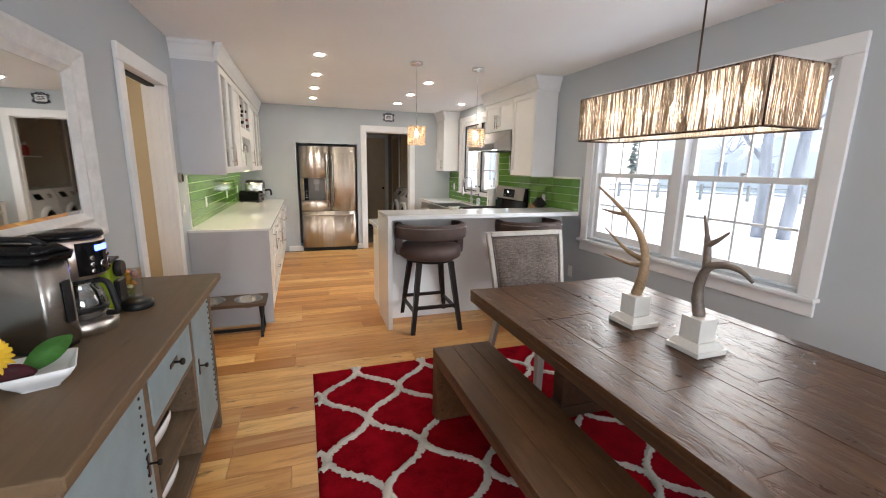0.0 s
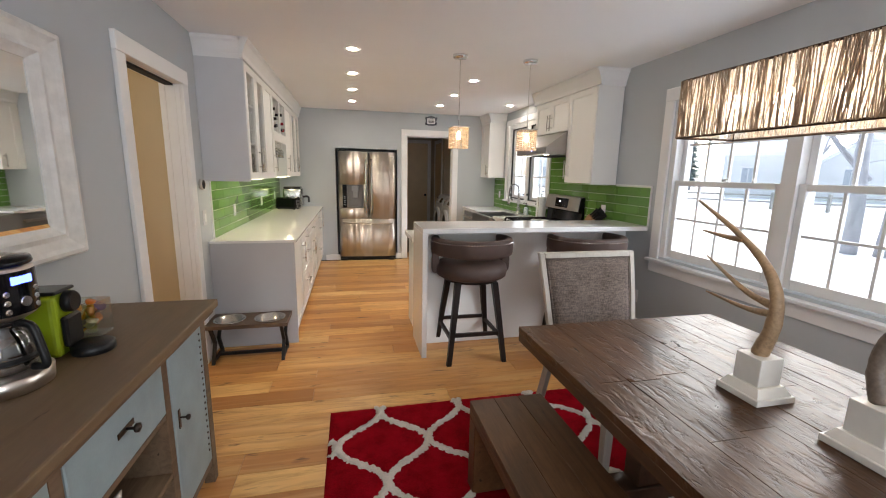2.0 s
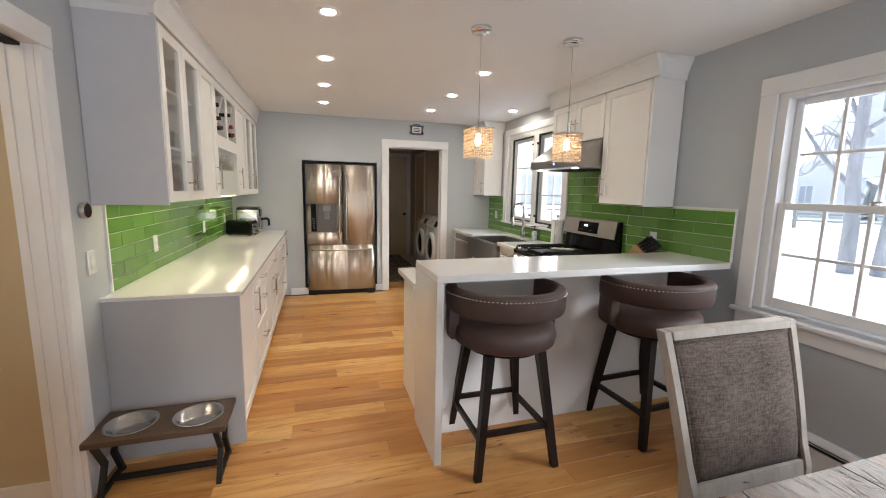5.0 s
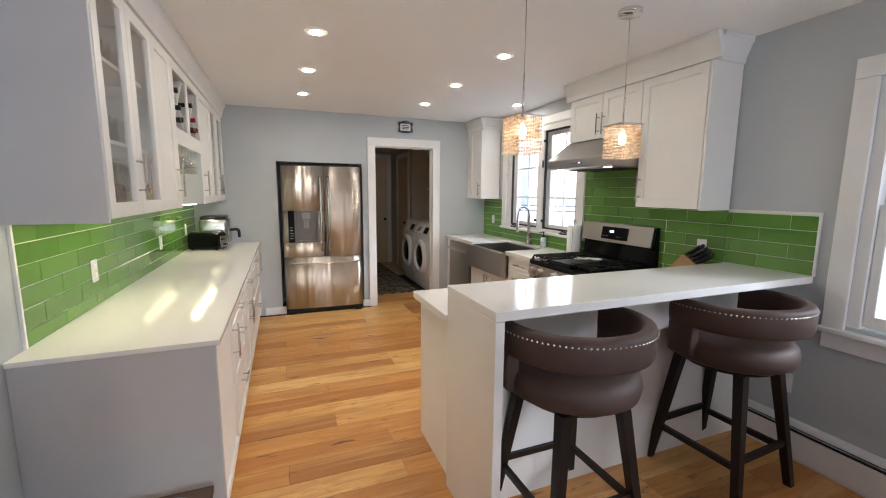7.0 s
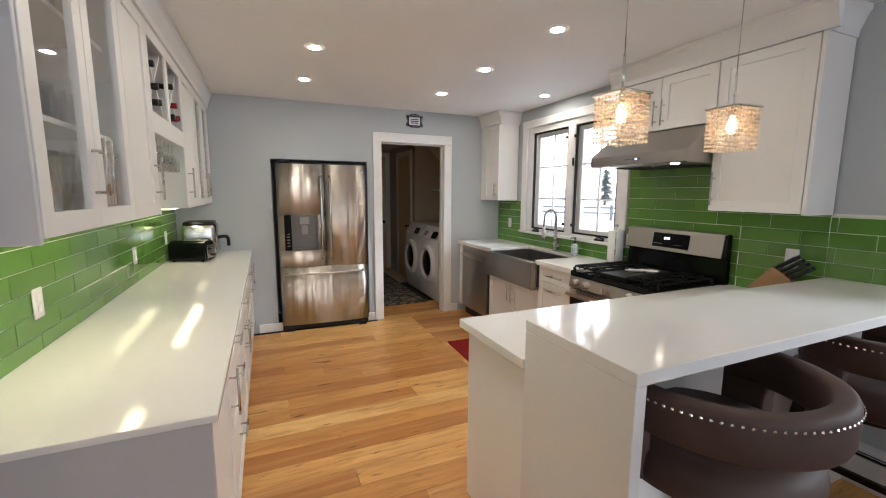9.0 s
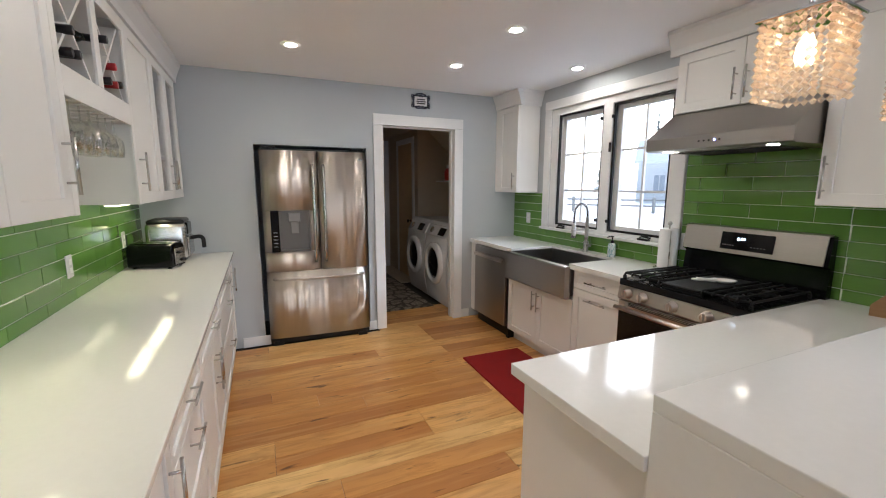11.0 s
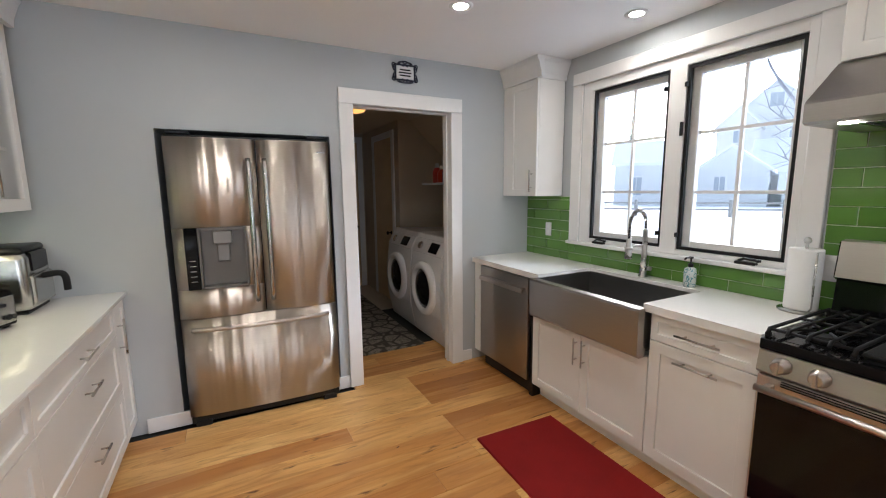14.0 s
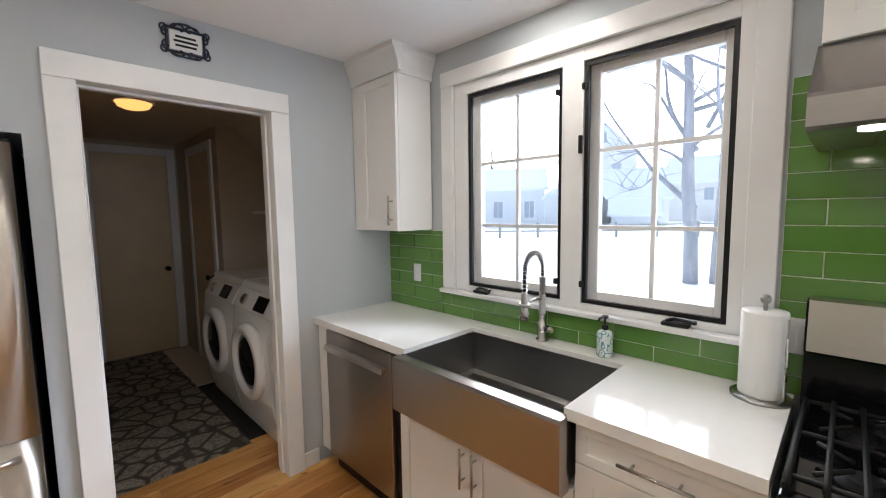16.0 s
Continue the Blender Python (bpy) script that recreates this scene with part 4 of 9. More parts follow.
for y0, y1 in ((RY0 + 0.012, RY0 + 0.255), (RY1 - 0.255, RY1 - 0.012)):
    bm = bmesh.new()
    xa, xb = 2.085, 2.61
    ym = (y0 + y1) / 2
    # rim, feet and the bars, which bend up at both ends
    for y in (y0, y1):
        tube(bm, [(xa, y, 0.93), (xa + 0.015, y, 0.955), (xb - 0.015, y, 0.955), (xb, y, 0.93)], 0.0075, 6)
    for x in (xa + 0.02, (xa + xb) / 2, xb - 0.02):
        tube(bm, [(x, y0, 0.952), (x, y1, 0.952)], 0.007, 6)
    for y in (y0 + 0.062, ym, y1 - 0.062):
        tube(bm, [(xa - 0.004, y, 0.945), (xa + 0.012, y, 0.963), (xb - 0.012, y, 0.963), (xb + 0.004, y, 0.945)], 0.0065, 6)
    for xc in (2.22, 2.475):
        for a in (45, 135, 225, 315):
            c, s = math.cos(radians(a)), math.sin(radians(a))
            tube(bm, [(xc + 0.03 * c, ym + 0.03 * s, 0.96), (xc + 0.12 * c, ym + 0.115 * s, 0.955)], 0.006, 6)
    for x in (xa + 0.008, xb - 0.008):
        for y in (y0, y1):
            box(bm, x - 0.008, x + 0.008, y - 0.008, y + 0.008, 0.9212, 0.9412)
    part("grate", bm, M["iron"], rng_t, "cast-iron grate")
    for xc in (2.22, 2.475):
        bm = bmesh.new()
        lathe(bm, [(0.05, 0), (0.05, 0.006), (0.036, 0.010), (0.036, 0.018), (0.03, 0.022)], (xc, ym, 0.9212), 18)
        part("burner", bm, M["iron"], rng_t)
bm = bmesh.new()
box(bm, 2.095, 2.60, 4.825, 5.055, 0.935, 0.952, 0.006, 2)
box(bm, 2.10, 2.59, 4.83, 5.05, 0.9212, 0.9345)
part("griddle", bm, M["iron"], rng_t, "flat black griddle plate")
bm = bmesh.new()
prism(bm, [(2.66, 0.9005), (2.68, 1.075), (2.642, 1.09), (2.667, 1.245), (2.705, 1.25), (2.712, 0.9005)], "y", RY0 - 0.03, RY1 + 0.004)
part("backguard", bm, M["gloss_black"], rng_t, "black lower backguard")
bm = bmesh.new()
prism(bm, [(2.6415, 1.092), (2.635, 1.094), (2.6595, 1.25), (2.705, 1.256), (2.705, 1.2505), (2.6665, 1.2455)], "y", RY0 - 0.012, RY1 - 0.002)
bg = part("backguard_face", bm, M["steel_mid"], rng_t, "brushed steel backguard")
bm = bmesh.new()
prism(bm, [(2.639, 1.118), (2.6355, 1.119), (2.6505, 1.224), (2.654, 1.223)], "y", 4.78, 5.075)
disp = part("display", bm, M["gloss_black"], bg, "dark glass clock display")


def text_on(name, body, size, matrix, material, parent, label=""):
    cu = bpy.data.curves.new(name, "FONT")
    cu.body, cu.size, cu.align_x, cu.align_y, cu.extrude = body, size, "CENTER", "CENTER", 0.0003
    tmp = bpy.data.objects.new(name, cu)
    scene.collection.objects.link(tmp)
    dg = bpy.context.evaluated_depsgraph_get()
    me = bpy.data.meshes.new_from_object(tmp.evaluated_get(dg))
    bpy.data.objects.remove(tmp)
    bpy.data.curves.remove(cu)
    bm = bmesh.new()
    bm.from_mesh(me)
    bpy.data.meshes.remove(me)
    bm.transform(matrix)
    return part(name, bm, material, parent, label)


M["led_white"] = glow("display_glow", (0.75, 0.9, 1.0), 2.5)
# upright letters on a face that looks along -x
FACE_W = Matrix(((0, 0, -1, 0), (-1, 0, 0, 0), (0, 1, 0, 0), (0, 0, 0, 1)))
tilt = Matrix.Rotation(radians(-8.5), 4, "Y")
text_on("clock_digits", "6:41", 0.03, Matrix.Translation((2.6432, 4.955, 1.185)) @ tilt @ FACE_W, M["led_white"], disp, "glowing clock digits")
for k in range(5):
    for y in (4.82 + k * 0.018, 4.995 + k * 0.015):
        boxpart("touch_mark", M["handle"], disp, 2.637, 2.6395, y, y + 0.008, 1.142, 1.146)

# spoon rest on the griddle
sr = thing("spoon_rest", (2.36, 4.93, 0.952), "white ceramic spoon rest on the range", "spoon rest")
bm = bmesh.new()
lathe(bm, [(0.0, 0.002), (0.032, 0.002), (0.042, 0.010), (0.048, 0.018), (0.045, 0.019), (0.038, 0.010), (0.0, 0.006)], (0, 0, 0), 24)
bmesh.ops.scale(bm, vec=(1.25, 0.95, 1), verts=bm.verts)
lathe(bm, [(0.0, 0.001), (0.016, 0.001), (0.021, 0.006), (0.018, 0.012), (0.0, 0.013)], (-0.15, 0, 0), 16)
tube(bm, [(-0.045, 0, 0.012), (-0.09, 0, 0.009), (-0.145, 0, 0.008)], [0.016, 0.0095, 0.013], 10)
bm.transform(Matrix.Translation((2.41, 4.885, 0.9525)) @ Matrix.Rotation(radians(-52), 4, "Z"))
part("dish", bm, pbr("white_ceramic", (0.82, 0.81, 0.79), 0.15, var=0.02, bump=0.0), sr, smooth=True)

# hood
hood = thing("range_hood", (2.47, 4.925, 1.70), "stainless steel under-cabinet range hood, lights on", "range hood")
HY0, HY1 = 4.545, 5.33
bm = bmesh.new()
prism(bm, [(R - 0.012, 1.955), (2.45, 1.955), (2.222, 1.793), (2.215, 1.783), (2.215, 1.718), (2.235, 1.71), (R - 0.012, 1.71)], "y", HY0, HY1)
part("canopy", bm, M["steel_dark"], hood)
boxpart("filter", M["steel"], hood, 2.30, 2.66, HY0 + 0.12, HY1 - 0.12, 1.704, 1.7095, 0.001, "mesh grease filter")
for k in range(16):
    y = HY0 + 0.14 + k * 0.033
    boxpart("baffle_slot", M["dark_gap"], hood, 2.32, 2.64, y - 0.008, y + 0.008, 1.7005, 1.7038)
M["hood_led"] = glow("hood_led_glow", (1.0, 0.88, 0.7), 12 * LAMP)
for y in (HY0 + 0.11, HY1 - 0.11):
    bm = bmesh.new()
    lathe(bm, [(0.026, 0), (0.026, 0.005)], (2.27, y, 1.7042), 16)
    part("lamp", bm, M["hood_led"], hood, "glowing hood lamp")
M["blue_led"] = glow("blue_button_glow", (0.15, 0.2, 1.0), 6)
for k in range(5):
    bm = bmesh.new()
    lathe(bm, [(0.005, 0), (0.005, -0.003)], (2.2148, 4.88 + 0.028 * k, 1.753), 10, "x")
    part("button", bm, M["blue_led"] if k == 1 else M["black"], hood)

# right wall cabinets
VX = 2.44


def right_wall_cabinet(y0, y1, z0, fronts, label, near=False):
    c = thing("wall_cabinet", ((R + VX) / 2, (y0 + y1) / 2, z0), label, "cabinet", "right wall cabinets")
    boxpart("body", M["cab"], c, VX + 0.021, R - 0.001, y0 + 0.0005, y1 - 0.0005, z0, UZ1)
    for u0, u1, hu, hz, hl in fronts:
        d = shaker(c, VX, u0 + GAP, u1 - GAP, z0 + 0.002, UZ1 - 0.004, -1)
        pull(d, VX, hu, hz, hl, True, -1)
    return c


right_wall_cabinet(4.045, 4.535, 1.415, [(4.045, 4.535, 4.505, 1.55, 0.2)], "tall white shaker wall cabinet with one door")
right_wall_cabinet(4.537, 5.325, 1.957, [(4.537, 4.931, 4.90, 2.07, 0.17), (4.931, 5.325, 4.962, 2.07, 0.17)], "short white shaker wall cabinet above the hood")
cx = thing("cabinet_end_panel", (2.55, 4.01, 1.41), "white end panel of the tall wall cabinet", "panel")
boxpart("panel", M["cab"], cx, VX + 0.002, R - 0.0125, 4.025, 4.0435, 1.408, UZ1, 0.002)
crown("trim_crown_east", (VX, -1, R - 0.001), 3.982, 5.385, "white crown moulding above the wall cabinets", True)
corner = thing("wall_cabinet", (2.57, 7.22, 1.43), "slim white corner wall cabinet beside the window", "cabinet", "right wall cabinets")
boxpart("body", M["cab"], corner, 2.461, R - 0.013, 7.075, B - 0.03, 1.43, UZ1, 0.001)
d = shaker(corner, 2.44, 7.077, 7.42, 1.432, UZ1 - 0.004, -1, rail=0.05)
pull(d, 2.44, 7.12, 1.55, 0.17, True, -1)
boxpart("filler", M["cab"], corner, 2.445, 2.4605, 7.422, B - 0.002, 1.43, UZ1, 0.001)
bm = bmesh.new()
prof = [(2.46, 2.3165), (2.434, 2.3165), (2.432, 2.352), (2.425, 2.372), (2.406, 2.425), (2.395, 2.44), (2.395, 2.464), (2.46, 2.464)]
prism(bm, prof, "y", 7.03, B - 0.002)
p2 = [(7.095, 2.3165), (7.071, 2.3165), (7.069, 2.352), (7.06, 2.372), (7.042, 2.425), (7.031, 2.44), (7.031, 2.464), (7.095, 2.464)]
prism(bm, p2, "x", 2.4605, R - 0.001)
tagged(part("trim_crown_corner", bm, M["trim"]), "white crown moulding above the corner cabinet", "crown moulding", kind="structure")

# ---- peninsula ----
pen = thing("peninsula", (1.6, 3.95, 0), "white kitchen peninsula with panelled back and quartz waterfall end", "peninsula")
PX0, PY0, PY1, PZ = 0.73, 3.535, 4.02, 1.065
boxpart("bar_top", M["quartz"], pen, PX0, R - 0.001, PY0, PY1, PZ - 0.04, PZ, 0.003, "raised white quartz bar top", 2)
boxpart("waterfall_end", M["quartz"], pen, PX0, PX0 + 0.04, PY0, PY1, 0.0, PZ - 0.0405, 0.002, "white quartz waterfall end")
boxpart("back_panel", M["cab"], pen, PX0 + 0.0405, R - 0.001, 3.82, 3.86, 0, PZ - 0.0405, 0.001)
boxpart("knee_wall", M["cab"], pen, PX0 + 0.0405, R - 0.001, 3.8605, 4.015, 0, PZ - 0.0405)
boxpart("low_top", M["quartz"], pen, PX0 - 0.01, R - 0.001, PY1 + 0.0005, 4.55, 0.875, 0.915, 0.003, "lower white quartz counter", 2)
boxpart("end_panel", M["cab"], pen, 0.76, 0.78, 4.021, 4.525, 0.0, 0.8745, 0.0015)
boxpart("body", M["cab"], pen, 0.7805, R - 0.001, 4.021, 4.50, 0.1, 0.8745)
boxpart("toe_kick", M["cab"], pen, 0.7805, 2.05, 4.021, 4.44, 0, 0.0995)
for u0, u1 in ((0.79, 1.24), (1.24, 1.66), (1.66, 2.08)):
    bm = bmesh.new()
    for q in ((u0 + 0.002, u0 + 0.06, 0.105, 0.868), (u1 - 0.06, u1 - 0.002, 0.105, 0.868), (u0 + 0.06, u1 - 0.06, 0.105, 0.165), (u0 + 0.06, u1 - 0.06, 0.81, 0.868)):
        box(bm, q[0], q[1], 4.5005, 4.52, q[2], q[3])
    box(bm, u0 + 0.06, u1 - 0.06, 4.5005, 4.51, 0.165, 0.81)
    part("door", bm, M["cab"], pen)


# ---- bar stools ----
def stool():
    s = thing("bar_stool", (0, 0, 0), "taupe leatherette swivel bar stool with nailhead barrel back", "stool", "stools at the peninsula", local=True)
    for sx in (-1, 1):
        for sy in (-1, 1):
            bm = bmesh.new()
            leg(bm, (0.228 * sx, 0.238 * sy, 0), (0.15 * sx, 0.155 * sy, 0.645), 0.036, 0.048)
            part("leg", bm, M["espresso"], s, "dark tapered wooden leg")
    for a, b in (((-1, -1), (1, -1)), ((1, -1), (1, 1)), ((1, 1), (-1, 1)), ((-1, 1), (-1, -1))):
        bm = bmesh.new()
        z = 0.235 if a[1] == b[1] else 0.20
        k = 1 - z / 0.645
        p = Vector(((0.15 + 0.078 * k) * a[0], (0.155 + 0.083 * k) * a[1], z))
        q = Vector(((0.15 + 0.078 * k) * b[0], (0.155 + 0.083 * k) * b[1], z))
        w = (q - p).normalized()
        n = Vector((-w.y, w.x, 0)) * 0.011
        vs = [bm.verts.new(c + m * n + Vector((0, 0, h))) for c in (p, q) for m, h in ((-1, -0.015), (1, -0.015), (1, 0.015), (-1, 0.015))]
        for f in ((3, 2, 1, 0), (4, 5, 6, 7), (0, 1, 5, 4), (1, 2, 6, 5), (2, 3, 7, 6), (3, 0, 4, 7)):
            bm.faces.new([vs[i] for i in f])
        part("stretcher", bm, M["espresso"], s)
    bm = bmesh.new()
    lathe(bm, [(0.19, 0.632), (0.215, 0.639), (0.215, 0.659), (0.12, 0.662)], (0, 0, 0), 28)
    part("swivel_base", bm, M["espresso"], s)
    bm = bmesh.new()
    lathe(bm, [(0.14, 0.663), (0.255, 0.667), (0.284, 0.686), (0.292, 0.728), (0.282, 0.772), (0.25, 0.793), (0.12, 0.802), (0.0, 0.804)], (0, 0.0, 0), 40)
    part("seat", bm, M["leather"], s, "round padded seat")
    # barrel back: a padded band around the rear, open to the counter
    def band(a0, a1, n, ro, ri, z_of):
        bm = bmesh.new()
        rings = []
        for k in range(n + 1):
            u = k / n
            a = radians(a0 + (a1 - a0) * u)
            z0, z1 = z_of(u)
            rm, hw, hh = (ro + ri) / 2, (ro - ri) / 2, (z1 - z0) / 2
            ring = []
            for j in range(14):
                b = 2 * math.pi * j / 14
                cx, cz = math.cos(b), math.sin(b)
                ex = math.copysign(abs(cx) ** 0.55, cx) * hw
                ez = math.copysign(abs(cz) ** 0.45, cz) * hh
                r = rm + ex
                ring.append(bm.verts.new((r * math.cos(a), r * math.sin(a), (z0 + z1) / 2 + ez)))
            rings.append(ring)
        for p, q in zip(rings, rings[1:]):
            for j in range(14):
                f = bm.faces.new([p[j], p[(j + 1) % 14], q[(j + 1) % 14], q[j]])
                f.smooth = True
        bm.faces.new(list(reversed(rings[0])))
        bm.faces.new(rings[-1])
        return bm
    top = lambda u: 0.997 - 0.01 * abs(2 * u - 1)
    part("backrest", band(-205, 25, 44, 0.332, 0.268, lambda u: (0.857, top(u))), M["leather"], s, "curved padded back band")
    for a0, a1 in ((-205, -178), (-2, 25)):
        part("arm_support", band(a0, a1, 8, 0.327, 0.27, lambda u: (0.695, 0.885)), M["leather"], s)
    studs = bmesh.new()
    for k in range(62):
        u = k / 61
        a = radians(-203 + 226 * u)
        r = 0.3325
        z = top(u) - 0.028
        c = Vector((r * math.cos(a), r * math.sin(a), z))
        out = Vector((math.cos(a), math.sin(a), 0))
        ring = [studs.verts.new(c + 0.0048 * (math.cos(2 * math.pi * j / 6) * Vector((-out.y, out.x, 0)) + math.sin(2 * math.pi * j / 6) * Vector((0, 0, 1)))) for j in range(6)]
        tip = studs.verts.new(c + out * 0.004)
        for j in range(6):
            studs.faces.new([ring[j], ring[(j + 1) % 6], tip])
    st = part("nailhead", studs, M["stud"], s, "row of bright nailheads")
    st["kind"] = "stuff"
    return s


st1 = stool()
st1.matrix_basis = pose(1.147, 3.607, 0)
copy_thing(st1, pose(2.172, 3.597, 0, 0, 0, 3))

# ---- recessed lights ----
dl = thing("recessed_light", (0, 0, 0), "lit round recessed ceiling light with white trim", "ceiling light", "recessed ceiling lights", local=True)
bm = bmesh.new()
lathe(bm, [(0.066, -0.0005), (0.066, -0.004), (0.045, -0.006), (0.039, -0.0045)], (0, 0, 0), 28)
part("trim_ring", bm, M["trim"], dl)
bm = bmesh.new()
lathe(bm, [(0.038, -0.0008), (0.038, -0.0052), (0.02, -0.0062)], (0, 0, 0), 24)
part("lens", bm, M["lamp_warm"], dl, "glowing lens")
spots = [(0.235, 4.08), (0.235, 4.94), (0.235, 5.78), (0.24, 6.62), (1.497, 4.886), (1.497, 5.746), (1.497, 6.60), (2.44, 6.246)]
dl.matrix_basis = pose(*spots[0], C)
# the two at y = -0.9 are unseen, added to light the dining end
for x, y in spots[1:] + [(0.235, -0.9), (1.497, -0.9)]:
    copy_thing(dl, pose(x, y, C))

# ---- crystal pendants ----
def crystal():
    """Cut crystal: part clear, part scattering the bulb's light, with a gloss."""
    m = bpy.data.materials.new("cut_crystal")
    m.use_nodes = True
    nt = m.node_tree
    nt.nodes.remove(nt.nodes["Principled BSDF"])
    cl, tr, gl = nt.nodes.new("ShaderNodeBsdfTransparent"), nt.nodes.new("ShaderNodeBsdfTranslucent"), nt.nodes.new("ShaderNodeBsdfGlossy")
    a, b = nt.nodes.new("ShaderNodeMixShader"), nt.nodes.new("ShaderNodeMixShader")
    tr.inputs["Color"].default_value = (0.95, 0.80, 0.62, 1)
    gl.inputs["Roughness"].default_value = 0.06
    isl = nt.nodes.new("ShaderNodeNewGeometry")
    nt.links.new(ramp_of(nt, isl.outputs["Random Per Island"], [(0.0, (0.35, 0.35, 0.35)), (1.0, (0.8, 0.8, 0.8))]), a.inputs[0])
    b.inputs[0].default_value = 0.22
    nt.links.new(cl.outputs[0], a.inputs[1])
    nt.links.new(tr.outputs[0], a.inputs[2])
    nt.links.new(a.outputs[0], b.inputs[1])
    nt.links.new(gl.outputs[0], b.inputs[2])
    nt.links.new(b.outputs[0], nt.nodes["Material Output"].inputs["Surface"])
    return m


M["crystal"] = crystal()


def pendant():
    p = thing("pendant_light", (0, 0, 0), "square crystal bead pendant lamp, lit warm", "pendant lamp", "pendants over the peninsula", local=True)
    bm = bmesh.new()
    lathe(bm, [(0.062, -0.0005), (0.062, -0.02), (0.055, -0.026), (0.01, -0.028)], (0, 0, 0), 28)
    part("canopy", bm, M["chrome"], p)
    bm = bmesh.new()
    tube(bm, [(0, 0, -0.028), (0, 0, -0.44)], 0.0022, 6)
    part("cord", bm, M["handle"], p)
    bm = bmesh.new()
    tube(bm, [(0, 0, -0.44), (0, 0, -0.58)], 0.005, 8)
    part("stem", bm, M["chrome"], p)
    bm = bmesh.new()
    h = 0.075
    box(bm, -h, h, -h, h, -0.588, -0.580, 0.002)
    part("plate", bm, M["chrome"], p)
    bm = bmesh.new()
    n = 9
    for side in range(4):
        for k in range(n):
            u = -0.063 + 0.126 * k / (n - 1)
            x, y = ((u, -0.066), (0.066, u), (u, 0.066), (-0.066, u))[side]
            for r in range(10):
                z = -0.598 - r * 0.0175
                rr = 0.0082
                v = [bm.verts.new(q) for q in ((x + rr, y, z), (x, y + rr, z), (x - rr, y, z), (x, y - rr, z))]
                t, b = bm.verts.new((x, y, z + 0.009)), bm.verts.new((x, y, z - 0.009))
                for j in range(4):
                    bm.faces.new([v[j], v[(j + 1) % 4], t])
                    bm.faces.new([v[(j + 1) % 4], v[j], b])
    beads = part("bead_curtain", bm, M["crystal"], p, "hanging clear crystal beads")
    beads["kind"] = "stuff"
    beads.visible_shadow = False
    bm = bmesh.new()
    lathe(bm, [(0.011, -0.588), (0.011, -0.615)], (0, 0, 0), 12)
    part("socket", bm, M["chrome"], p)
    bm = bmesh.new()
    lathe(bm, [(0.008, -0.6155), (0.017, -0.64), (0.02, -0.665), (0.014, -0.685), (0.0, -0.69)], (0, 0, 0), 14)
    part("bulb", bm, M["bulb"], p, "glowing warm bulb")
    return p


pd = pendant()
pd.matrix_basis = pose(1.117, 4.011, C, 0, 0, 4)
copy_thing(pd, pose(1.745, 4.0, C, 0, 0, -3))

# ---- refrigerator ----
fr = thing("refrigerator", (0.47, 7.44, 0), "stainless french-door refrigerator with ice dispenser, standing slightly askew", "refrigerator", local=True, rz=-2.6)
fr.matrix_basis = pose(-0.008, 7.437, 0, 0, 0, -2.6)
FW, FH = 0.943, 1.81
